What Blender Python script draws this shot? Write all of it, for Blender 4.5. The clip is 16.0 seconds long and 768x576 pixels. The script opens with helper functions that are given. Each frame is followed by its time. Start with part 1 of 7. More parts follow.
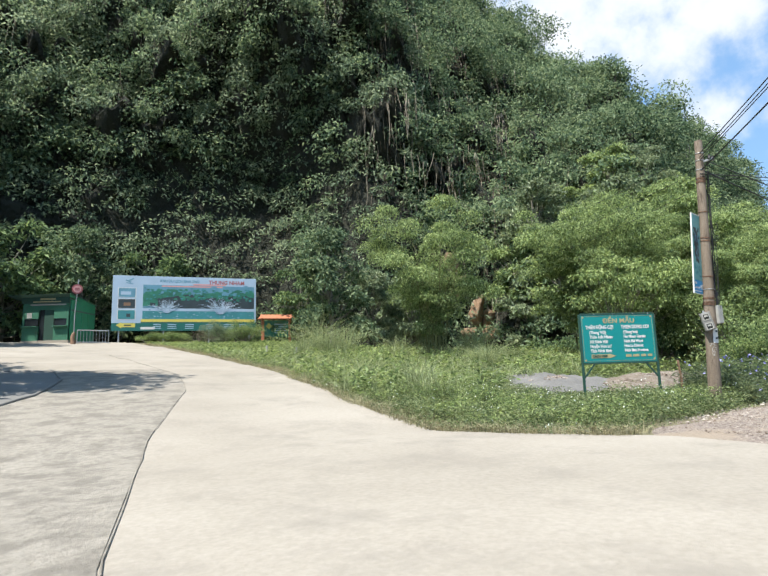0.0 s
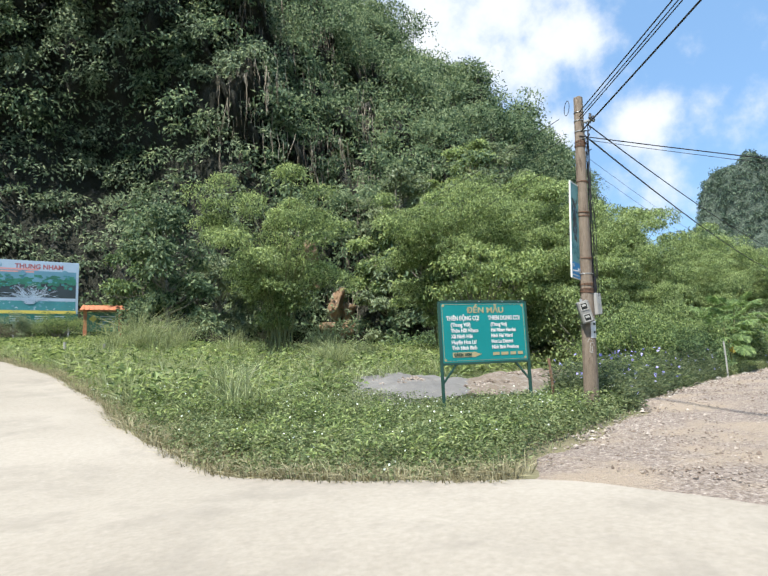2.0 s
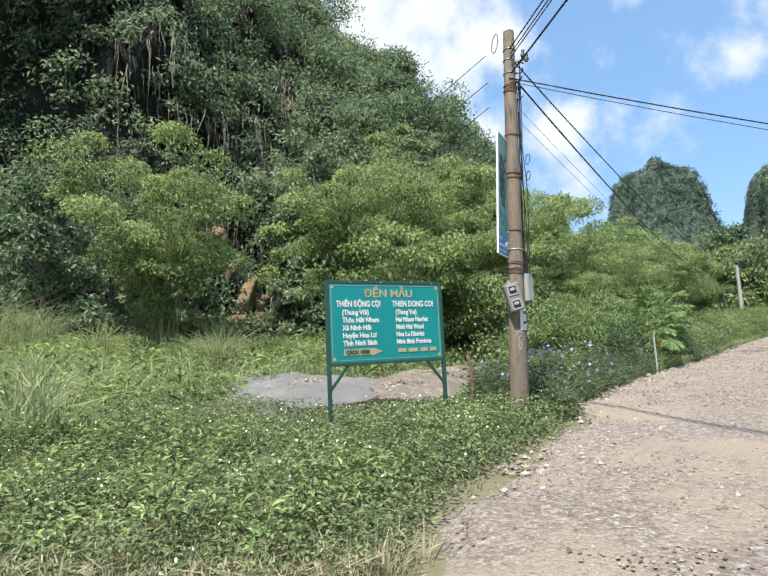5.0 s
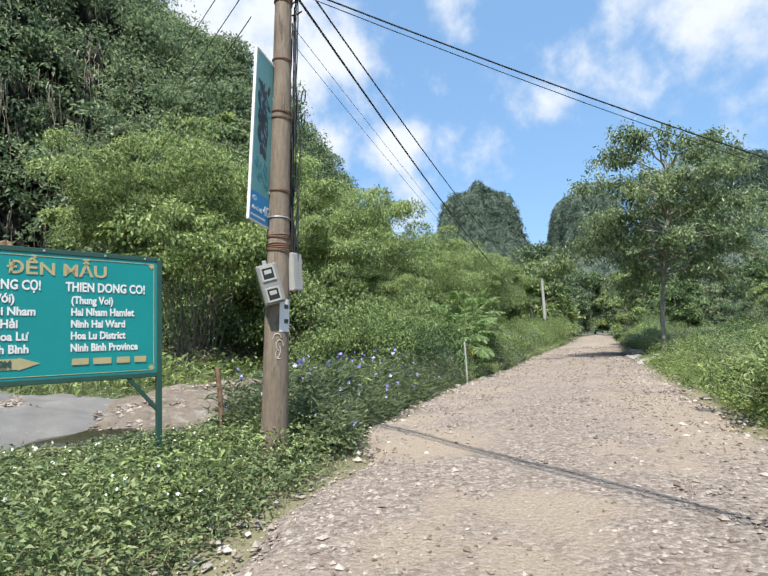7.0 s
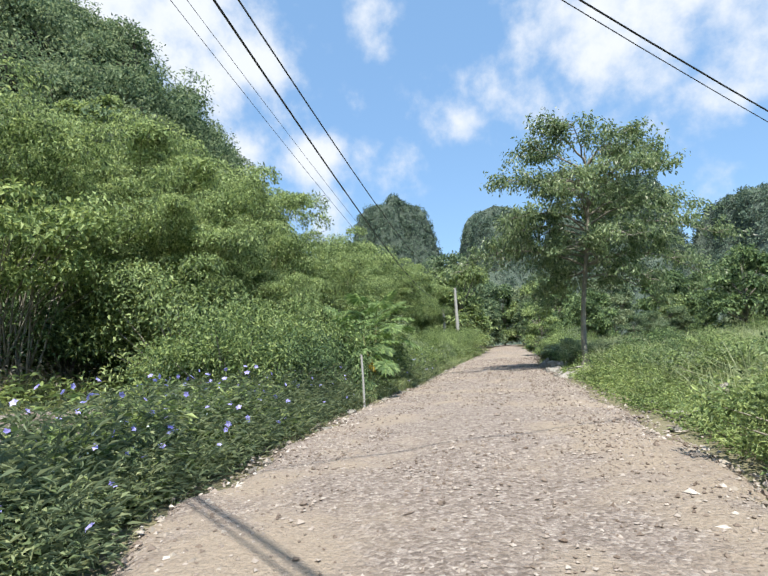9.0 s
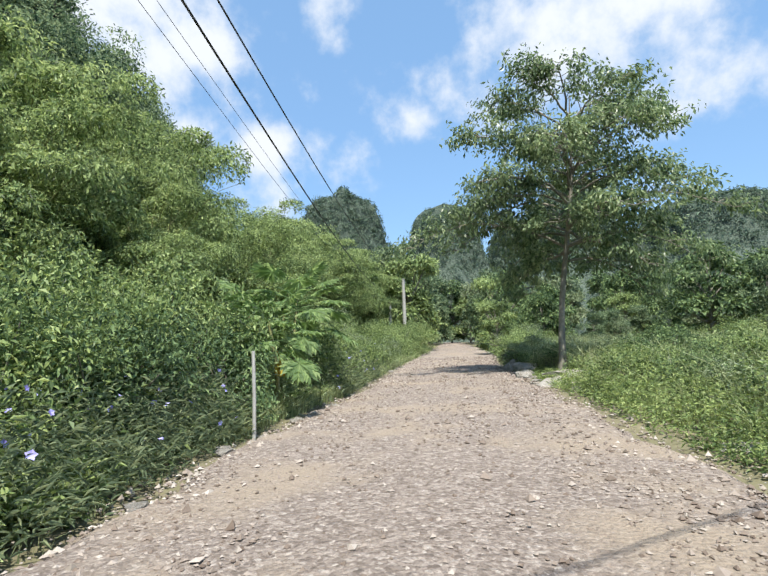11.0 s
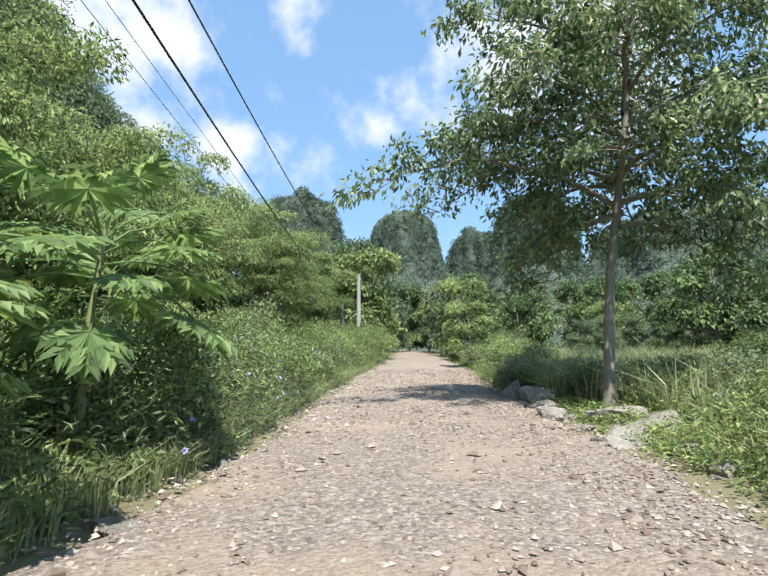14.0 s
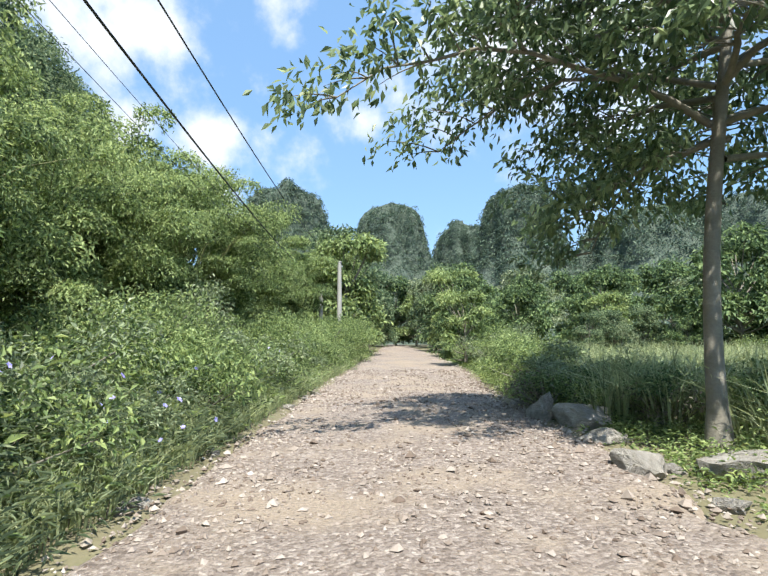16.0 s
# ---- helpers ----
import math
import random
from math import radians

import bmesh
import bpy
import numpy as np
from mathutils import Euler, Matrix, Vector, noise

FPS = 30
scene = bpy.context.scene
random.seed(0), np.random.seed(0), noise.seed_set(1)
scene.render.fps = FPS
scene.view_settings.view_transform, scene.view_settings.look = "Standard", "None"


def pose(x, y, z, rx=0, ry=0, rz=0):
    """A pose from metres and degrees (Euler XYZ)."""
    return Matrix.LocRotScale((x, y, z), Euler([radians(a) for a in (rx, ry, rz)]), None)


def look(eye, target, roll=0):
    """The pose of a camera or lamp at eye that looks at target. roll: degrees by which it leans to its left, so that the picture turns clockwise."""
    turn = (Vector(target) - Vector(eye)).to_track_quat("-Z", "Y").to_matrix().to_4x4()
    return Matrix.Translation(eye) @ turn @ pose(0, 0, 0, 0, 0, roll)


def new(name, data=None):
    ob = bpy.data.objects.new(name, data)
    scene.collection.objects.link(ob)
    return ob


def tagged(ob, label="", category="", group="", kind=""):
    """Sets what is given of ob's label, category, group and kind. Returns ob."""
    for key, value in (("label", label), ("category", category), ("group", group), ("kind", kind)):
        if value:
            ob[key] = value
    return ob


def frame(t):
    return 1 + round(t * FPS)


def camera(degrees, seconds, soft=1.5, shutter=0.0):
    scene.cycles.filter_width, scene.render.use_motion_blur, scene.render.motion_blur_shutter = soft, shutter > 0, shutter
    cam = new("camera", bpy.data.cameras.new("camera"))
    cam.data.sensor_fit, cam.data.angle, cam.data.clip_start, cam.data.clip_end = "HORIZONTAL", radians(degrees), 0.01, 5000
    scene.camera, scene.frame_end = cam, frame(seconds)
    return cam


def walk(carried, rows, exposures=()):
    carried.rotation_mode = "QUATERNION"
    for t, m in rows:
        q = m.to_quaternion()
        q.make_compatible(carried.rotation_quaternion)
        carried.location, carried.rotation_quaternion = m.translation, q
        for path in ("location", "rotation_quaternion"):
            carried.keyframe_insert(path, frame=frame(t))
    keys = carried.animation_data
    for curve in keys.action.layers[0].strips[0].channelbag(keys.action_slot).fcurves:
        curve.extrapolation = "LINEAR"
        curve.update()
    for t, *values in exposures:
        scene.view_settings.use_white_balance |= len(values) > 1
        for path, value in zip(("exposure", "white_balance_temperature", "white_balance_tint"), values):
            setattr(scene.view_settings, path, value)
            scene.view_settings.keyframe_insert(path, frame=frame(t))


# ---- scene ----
# Every row: seconds, eye (x, y, z), yaw, pitch, roll
cam = camera(70.3, 16.0)
ROWS = [
    (0.0, -0.150, 0.012, 1.194, -31.81, 8.52, 1.75),
    (0.5, 0.627, 0.824, 1.228, -35.03, 8.23, 1.75),
    (1.0, 1.423, 1.506, 1.260, -39.06, 8.04, 1.95),
    (1.5, 2.201, 2.035, 1.300, -42.72, 7.79, 2.19),
    (2.0, 2.917, 2.429, 1.321, -45.66, 7.56, 2.42),
    (2.5, 3.520, 2.709, 1.322, -47.73, 7.33, 2.83),
    (3.0, 3.991, 2.905, 1.329, -48.67, 7.14, 3.12),
    (5.5, 6.090, 3.902, 1.362, -56.55, 6.49, 2.37),
    (6.0, 6.883, 4.019, 1.354, -60.93, 6.43, 2.07),
    (6.5, 7.700, 4.036, 1.346, -65.80, 6.44, 2.00),
    (7.0, 8.530, 4.048, 1.326, -70.43, 6.57, 2.75),
    (7.5, 9.416, 4.092, 1.313, -73.58, 6.86, 2.55),
    (8.0, 10.231, 4.150, 1.316, -75.95, 7.30, 2.47),
    (8.5, 11.076, 4.254, 1.336, -77.61, 7.49, 2.47),
    (9.0, 12.020, 4.318, 1.346, -79.24, 7.40, 3.36),
    (11.5, 17.937, 4.735, 1.422, -86.24, 6.56, 1.43),
    (12.0, 19.083, 4.780, 1.437, -87.45, 6.62, 1.08),
    (12.5, 20.212, 4.817, 1.436, -88.27, 6.90, 0.96),
    (13.0, 21.383, 4.858, 1.445, -88.88, 7.04, 0.79),
    (13.5, 22.514, 4.867, 1.467, -89.31, 7.22, 0.36),
    (14.0, 23.625, 4.848, 1.518, -89.66, 7.19, 0.28),
    (14.5, 24.642, 4.811, 1.576, -89.98, 7.14, 0.12),
    (15.0, 25.589, 4.785, 1.613, -90.36, 7.07, 0.44),
    (15.5, 26.536, 4.733, 1.645, -90.72, 6.78, 0.65),
    (16.0, 27.554, 4.678, 1.665, -91.07, 6.55, 0.40),
]
walk(cam, [(t, pose(x, y, z, 90 + pitch, roll, yaw)) for t, x, y, z, yaw, pitch, roll in ROWS], [(0.0, 1.0), (5.0, 0.98), (7.5, 0.9), (11.5, 0.92), (14.0, 1.04), (16.0, 1.12)])

# ---- light ----
SUN_EL, SUN_TO = radians(61), (-0.98, -0.19)
sun = new("sun", bpy.data.lights.new("sun", "SUN"))
sun.data.energy, sun.data.angle, sun.data.color = 4.8, radians(0.6), (1.0, 0.955, 0.88)
sun.matrix_world = look((SUN_TO[0] * 40, SUN_TO[1] * 40, 40 * math.tan(SUN_EL)), (0, 0, 0))


def make_world():
    w = bpy.data.worlds.new("sky")
    scene.world = w
    w.use_nodes = True
    nt = w.node_tree
    nt.nodes.clear()
    out, bg = nt.nodes.new("ShaderNodeOutputWorld"), nt.nodes.new("ShaderNodeBackground")
    sky = nt.nodes.new("ShaderNodeTexSky")
    sky.sky_type, sky.sun_disc, sky.sun_elevation, sky.sun_rotation = "NISHITA", False, SUN_EL, math.atan2(SUN_TO[0], SUN_TO[1])
    sky.air_density, sky.dust_density, sky.ozone_density = 1.0, 0.6, 1.5
    tc = nt.nodes.new("ShaderNodeTexCoord")
    # cloud field: soft noise over the dome, thicker in some quarters of the sky
    nz = nt.nodes.new("ShaderNodeTexNoise")
    nz.inputs["Scale"].default_value, nz.inputs["Detail"].default_value, nz.inputs["Roughness"].default_value = 9.0, 8.0, 0.58
    nt.links.new(tc.outputs["Generated"], nz.inputs["Vector"])
    total = None
    for az, el, size, weight in CLOUDS:
        d = nt.nodes.new("ShaderNodeVectorMath")
        d.operation = "DISTANCE"
        a, e = radians(az), radians(el)
        d.inputs[1].default_value = (math.cos(e) * math.cos(a), math.cos(e) * math.sin(a), math.sin(e))
        nt.links.new(tc.outputs["Generated"], d.inputs[0])
        mr = nt.nodes.new("ShaderNodeMapRange")
        mr.interpolation_type = "SMOOTHSTEP"
        mr.inputs["From Min"].default_value, mr.inputs["From Max"].default_value = size, 0.0
        mr.inputs["To Min"].default_value, mr.inputs["To Max"].default_value = 0.0, weight
        nt.links.new(d.outputs["Value"], mr.inputs["Value"])
        if total is None:
            total = mr.outputs["Result"]
        else:
            mx = nt.nodes.new("ShaderNodeMath")
            mx.operation = "MAXIMUM"
            nt.links.new(total, mx.inputs[0])
            nt.links.new(mr.outputs["Result"], mx.inputs[1])
            total = mx.outputs[0]
    add = nt.nodes.new("ShaderNodeMath")
    add.operation = "ADD"
    nt.links.new(nz.outputs["Fac"], add.inputs[0])
    nt.links.new(total, add.inputs[1])
    ramp = nt.nodes.new("ShaderNodeMapRange")
    ramp.interpolation_type = "SMOOTHSTEP"
    ramp.inputs["From Min"].default_value, ramp.inputs["From Max"].default_value = 0.60, 0.96
    nt.links.new(add.outputs[0], ramp.inputs["Value"])
    mix = nt.nodes.new("ShaderNodeMix")
    mix.data_type = "RGBA"
    nt.links.new(ramp.outputs["Result"], mix.inputs["Factor"])
    tint = nt.nodes.new("ShaderNodeMix")
    tint.data_type, tint.blend_type = "RGBA", "MULTIPLY"
    tint.inputs["Factor"].default_value = 1.0
    tint.inputs[7].default_value = (1.08, 1.16, 1.2, 1)
    nt.links.new(sky.outputs[0], tint.inputs[6])
    haze = nt.nodes.new("ShaderNodeMix")
    haze.data_type = "RGBA"
    haze.inputs["Factor"].default_value = 0.62
    haze.inputs[7].default_value = (1.35, 2.55, 4.3, 1)
    nt.links.new(tint.outputs[2], haze.inputs[6])
    nt.links.new(haze.outputs[2], mix.inputs[6])
    mix.inputs[7].default_value = (4.5, 4.75, 5.1, 1)
    nt.links.new(mix.outputs[2], bg.inputs["Color"])
    bg.inputs["Strength"].default_value = 0.112
    nt.links.new(bg.outputs[0], out.inputs["Surface"])


# azimuth, elevation (degrees), angular radius, thickness
CLOUDS = [(-15.7, 28.5, 0.29, 0.34), (-21, 28, 0.29, 0.35), (-9.5, 31, 0.232, 0.3), (-0.6, 28.4, 0.123, 0.26), (1.8, 23.8, 0.094, 0.29), (-4, 29.5, 0.102, 0.18), (10.3, 19.4, 0.131, 0.34), (16.7, 20.2, 0.145, 0.35), (17.5, 16.5, 0.131, 0.34), (13.5, 19, 0.102, 0.29),
          (10, 33.2, 0.102, 0.26), (8, 26.5, 0.102, 0.13), (-16.8, 22.6, 0.087, 0.22), (-22, 14, 0.102, 0.26), (-23, 22, 0.116, 0.27), (-31, 24.5, 0.174, 0.26), (27.8, 27.5, 0.174, 0.35), (24.5, 22, 0.116, 0.32), (23.5, 31, 0.203, 0.35), (33.2, 33, 0.29, 0.37), (41, 39, 0.377, 0.35), (11.2, 25.4, 0.087, 0.16), (-40, 32, 0.29, 0.24), (60, 50, 0.435, 0.32), (-80, 40, 0.435, 0.28), (150, 40, 0.58, 0.28)]
make_world()

# ---- materials ----


def material(name, rough=0.6, metal=0.0):
    m = bpy.data.materials.new(name)
    m.use_nodes = True
    b = m.node_tree.nodes["Principled BSDF"]
    b.inputs["Roughness"].default_value, b.inputs["Metallic"].default_value = rough, metal
    return m, m.node_tree, b


def ramp_node(nt, stops):
    r = nt.nodes.new("ShaderNodeValToRGB")
    while len(r.color_ramp.elements) < len(stops):
        r.color_ramp.elements.new(0.5)
    for e, (p, c) in zip(r.color_ramp.elements, stops):
        e.position, e.color = p, (*c, 1)
    return r


def noise_node(nt, scale, detail=6, rough=0.6, vec=None, kind="Object"):
    tc = nt.nodes.new("ShaderNodeTexCoord")
    n = nt.nodes.new("ShaderNodeTexNoise")
    n.inputs["Scale"].default_value, n.inputs["Detail"].default_value, n.inputs["Roughness"].default_value = scale, detail, rough
    nt.links.new(tc.outputs[kind], n.inputs["Vector"])
    return n


def surface(name, stops, big=0.6, fine=14.0, rough=0.85, bump=0.4, depth=0.02, wear=None, wear_at=(0.55, 0.7), metal=0.0, grain=0.35):
    """Two scales of noise over a colour ramp, with fine relief; wear: a second colour in blotches."""
    m, nt, b = material(name, rough, metal)
    n1, n2 = noise_node(nt, big), noise_node(nt, fine, 8, 0.7)
    mixn = nt.nodes.new("ShaderNodeMix")
    mixn.data_type = "FLOAT"
    mixn.inputs[0].default_value = grain
    nt.links.new(n1.outputs["Fac"], mixn.inputs[2])
    nt.links.new(n2.outputs["Fac"], mixn.inputs[3])
    r = ramp_node(nt, stops)
    nt.links.new(mixn.outputs[0], r.inputs["Fac"])
    col = r.outputs["Color"]
    if wear:
        n3 = noise_node(nt, big * 2.7, 9, 0.72)
        mr = nt.nodes.new("ShaderNodeMapRange")
        mr.inputs["From Min"].default_value, mr.inputs["From Max"].default_value = wear_at
        nt.links.new(n3.outputs["Fac"], mr.inputs["Value"])
        mc = nt.nodes.new("ShaderNodeMix")
        mc.data_type = "RGBA"
        nt.links.new(mr.outputs["Result"], mc.inputs["Factor"])
        nt.links.new(col, mc.inputs[6])
        mc.inputs[7].default_value = (*wear, 1)
        col = mc.outputs[2]
    nt.links.new(col, b.inputs["Base Color"])
    if bump:
        bp = nt.nodes.new("ShaderNodeBump")
        bp.inputs["Strength"].default_value, bp.inputs["Distance"].default_value = bump, depth
        nt.links.new(n2.outputs["Fac"], bp.inputs["Height"])
        nt.links.new(bp.outputs[0], b.inputs["Normal"])
    return m


def leafy(name, dark, mid, light, glow=0.28, rough=0.45, patch=0.25, shine=0.35):
    """Leaf: colour varies from leaf to leaf and from patch to patch; some light passes through."""
    m, nt, b = material(name, rough)
    geo = nt.nodes.new("ShaderNodeNewGeometry")
    n = noise_node(nt, patch, 3, 0.5)
    mixn = nt.nodes.new("ShaderNodeMix")
    mixn.data_type = "FLOAT"
    mixn.inputs[0].default_value = 0.5
    nt.links.new(geo.outputs["Random Per Island"], mixn.inputs[2])
    nt.links.new(n.outputs["Fac"], mixn.inputs[3])
    r = ramp_node(nt, [(0.24, [0.95 * dark[0], dark[1], dark[2]]), (0.5, [1.1 * mid[0], 1.2 * mid[1], 1.2 * mid[2]]), (0.76, [1.15 * light[0], 1.22 * light[1], 1.2 * light[2]])])
    nt.links.new(mixn.outputs[0], r.inputs["Fac"])
    nt.links.new(r.outputs["Color"], b.inputs["Base Color"])
    b.inputs["Specular IOR Level"].default_value = shine
    tr = nt.nodes.new("ShaderNodeBsdfTranslucent")
    hs = nt.nodes.new("ShaderNodeHueSaturation")
    hs.inputs["Hue"].default_value, hs.inputs["Saturation"].default_value, hs.inputs["Value"].default_value = 0.48, 1.1, 1.5
    nt.links.new(r.outputs["Color"], hs.inputs["Color"])
    nt.links.new(hs.outputs["Color"], tr.inputs["Color"])
    mx = nt.nodes.new("ShaderNodeMixShader")
    mx.inputs[0].default_value = glow
    nt.links.new(b.outputs[0], mx.inputs[1])
    nt.links.new(tr.outputs[0], mx.inputs[2])
    nt.links.new(mx.outputs[0], nt.nodes["Material Output"].inputs["Surface"])
    return m


def pebble(name, dark, mid, light, rough=0.9):
    """Broken stone: every piece has a tone of its own."""
    m, nt, b = material(name, rough)
    geo = nt.nodes.new("ShaderNodeNewGeometry")
    n = noise_node(nt, 30, 5, 0.6)
    mixn = nt.nodes.new("ShaderNodeMix")
    mixn.data_type = "FLOAT"
    mixn.inputs[0].default_value = 0.3
    nt.links.new(geo.outputs["Random Per Island"], mixn.inputs[2])
    nt.links.new(n.outputs["Fac"], mixn.inputs[3])
    r = ramp_node(nt, [(0.15, dark), (0.5, mid), (0.85, light)])
    nt.links.new(mixn.outputs[0], r.inputs["Fac"])
    nt.links.new(r.outputs["Color"], b.inputs["Base Color"])
    bp = nt.nodes.new("ShaderNodeBump")
    bp.inputs["Strength"].default_value, bp.inputs["Distance"].default_value = 0.4, 0.01
    nt.links.new(n.outputs["Fac"], bp.inputs["Height"])
    nt.links.new(bp.outputs[0], b.inputs["Normal"])
    return m


def gravel_bed(name):
    """Crushed stone pressed into pale dirt: cells of stone in two sizes, with bare warm patches."""
    m, nt, b = material(name, 0.95)
    tc = nt.nodes.new("ShaderNodeTexCoord")
    warp = noise_node(nt, 9, 3, 0.6)
    add = nt.nodes.new("ShaderNodeVectorMath")
    add.operation = "MULTIPLY_ADD"
    nt.links.new(warp.outputs["Color"], add.inputs[0])
    add.inputs[1].default_value = (0.05, 0.05, 0.05)
    nt.links.new(tc.outputs["Object"], add.inputs[2])
    cells = []
    for scale in (25.0, 52.0):
        v = nt.nodes.new("ShaderNodeTexVoronoi")
        v.inputs["Scale"].default_value = scale
        nt.links.new(add.outputs[0], v.inputs["Vector"])
        cells.append(v)
    tone = nt.nodes.new("ShaderNodeMix")
    tone.data_type = "RGBA"
    tone.inputs["Factor"].default_value = 0.45
    nt.links.new(cells[0].outputs["Color"], tone.inputs[6])
    nt.links.new(cells[1].outputs["Color"], tone.inputs[7])
    stone = ramp_node(nt, [(0.22, (0.125, 0.098, 0.080)), (0.48, (0.215, 0.176, 0.146)), (0.66, (0.28, 0.236, 0.2)), (0.88, (0.43, 0.385, 0.335))])
    nt.links.new(tone.outputs[2], stone.inputs["Fac"])
    fine = noise_node(nt, 40, 6, 0.7)
    dirt = ramp_node(nt, [(0.3, (0.215, 0.168, 0.124)), (0.5, (0.285, 0.232, 0.175)), (0.72, (0.365, 0.308, 0.238))])
    nt.links.new(fine.outputs["Fac"], dirt.inputs["Fac"])
    where = noise_node(nt, 0.55, 6, 0.62)
    mr = nt.nodes.new("ShaderNodeMapRange")
    mr.interpolation_type = "SMOOTHSTEP"
    mr.inputs["From Min"].default_value, mr.inputs["From Max"].default_value = 0.46, 0.64
    nt.links.new(where.outputs["Fac"], mr.inputs["Value"])
    mc = nt.nodes.new("ShaderNodeMix")
    mc.data_type = "RGBA"
    nt.links.new(mr.outputs["Result"], mc.inputs["Factor"])
    nt.links.new(stone.outputs["Color"], mc.inputs[6])
    nt.links.new(dirt.outputs["Color"], mc.inputs[7])
    nt.links.new(mc.outputs[2], b.inputs["Base Color"])
    h = nt.nodes.new("ShaderNodeMath")
    h.operation = "SUBTRACT"
    nt.links.new(fine.outputs["Fac"], h.inputs[0])
    nt.links.new(cells[0].outputs["Distance"], h.inputs[1])
    bp = nt.nodes.new("ShaderNodeBump")
    bp.inputs["Strength"].default_value, bp.inputs["Distance"].default_value = 0.8, 0.03
    nt.links.new(h.outputs[0], bp.inputs["Height"])
    nt.links.new(bp.outputs[0], b.inputs["Normal"])
    return m


def paint(name, c, rough=0.5, metal=0.0, vary=0.12, scale=5.0):
    return surface(name, [(0.3, [v * (1 - vary) for v in c]), (0.7, [min(1, v * (1 + vary)) for v in c])], scale, 40, rough, 0.12, 0.004, metal=metal)


def stretched(m, sx, sy, sz):
    """Draws a material's noise out along one way, as streaks."""
    nt = m.node_tree
    for nd in [q for q in nt.nodes if q.type == "TEX_NOISE"]:
        mp = nt.nodes.new("ShaderNodeMapping")
        mp.inputs["Scale"].default_value = (sx, sy, sz)
        nt.links.new(nd.inputs["Vector"].links[0].from_socket, mp.inputs["Vector"])
        nt.links.new(mp.outputs[0], nd.inputs["Vector"])
    return m


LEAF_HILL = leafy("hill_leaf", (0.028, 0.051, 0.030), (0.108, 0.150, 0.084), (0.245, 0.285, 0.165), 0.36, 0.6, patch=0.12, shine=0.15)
# Grey-green creeper; its paleness also adds brightness that the raking sun doesn't give.
LEAF_CREEPER = leafy("brightened_creeper_leaf", (0.046, 0.070, 0.042), (0.138, 0.174, 0.108), (0.285, 0.322, 0.212), 0.42, 0.6, patch=0.10, shine=0.2)
LEAF_DARK = leafy("dark_leaf", (0.036, 0.060, 0.031), (0.106, 0.155, 0.070), (0.220, 0.275, 0.120), 0.28, 0.6, shine=0.2)
LEAF_BAMBOO = leafy("bamboo_leaf", (0.054, 0.080, 0.036), (0.176, 0.224, 0.092), (0.342, 0.390, 0.176), 0.36, 0.55, patch=0.5, shine=0.25)
LEAF_TREE = leafy("tree_leaf", (0.060, 0.092, 0.046), (0.140, 0.182, 0.090), (0.275, 0.315, 0.175), 0.46, 0.34)
LEAF_WEED = leafy("weed_leaf", (0.058, 0.090, 0.034), (0.166, 0.214, 0.080), (0.308, 0.352, 0.145), 0.34, 0.55, patch=0.7, shine=0.25)
LEAF_SHRUB = leafy("shrub_leaf", (0.040, 0.068, 0.026), (0.130, 0.176, 0.066), (0.285, 0.332, 0.132), 0.34, 0.5, patch=1.1, shine=0.3)
LEAF_GROUND = leafy("ground_weed_leaf", (0.055, 0.080, 0.034), (0.132, 0.162, 0.074), (0.255, 0.272, 0.142), 0.3, 0.6, patch=1.3, shine=0.2)
LEAF_VIOLET = leafy("violet_weed_leaf", (0.052, 0.074, 0.044), (0.130, 0.158, 0.088), (0.230, 0.250, 0.140), 0.30, 0.6, patch=0.8, shine=0.2)
LEAF_GRASS = leafy("grass_blade", (0.135, 0.158, 0.076), (0.230, 0.256, 0.128), (0.345, 0.360, 0.205), 0.42, patch=0.4)
LEAF_PALE = leafy("pale_shrub_leaf", (0.080, 0.106, 0.062), (0.168, 0.202, 0.112), (0.275, 0.300, 0.180), 0.30)
LEAF_PAPAYA = leafy("papaya_leaf", (0.080, 0.128, 0.052), (0.155, 0.218, 0.088), (0.265, 0.330, 0.145), 0.5, 0.55)
LEAF_YELLOW = leafy("yellow_leaf", (0.240, 0.160, 0.016), (0.336, 0.208, 0.024), (0.400, 0.288, 0.048), 0.3)
LEAF_STRAW = leafy("straw_blade", (0.150, 0.125, 0.070), (0.250, 0.215, 0.125), (0.360, 0.320, 0.210), 0.3, 0.8)
LEAF_DRY = leafy("dry_leaf", (0.09, 0.065, 0.045), (0.16, 0.125, 0.09), (0.25, 0.21, 0.16), 0.2)
# Distance haze is put into this bluish, greyed leaf colour.
LEAF_FAR = leafy("hazed_wood_leaf", (0.038, 0.062, 0.050), (0.085, 0.120, 0.088), (0.158, 0.198, 0.138), 0.15, 0.95, patch=0.05)
PETAL_PURPLE = leafy("violet_petal", (0.28, 0.23, 0.56), (0.38, 0.33, 0.68), (0.50, 0.45, 0.76), 0.3)
PETAL_WHITE = leafy("white_petal", (0.7, 0.7, 0.62), (0.8, 0.8, 0.75), (0.85, 0.85, 0.8), 0.3)
BARK = surface("grey_bark", [(0.3, (0.115, 0.106, 0.082)), (0.55, (0.21, 0.196, 0.155)), (0.75, (0.32, 0.30, 0.25))], 2.0, 30, 0.9, 0.6, 0.02, wear=(0.26, 0.25, 0.21))
CULM = surface("bamboo_culm", [(0.3, (0.10, 0.12, 0.04)), (0.7, (0.22, 0.22, 0.09))], 3.0, 20, 0.6, 0.2)
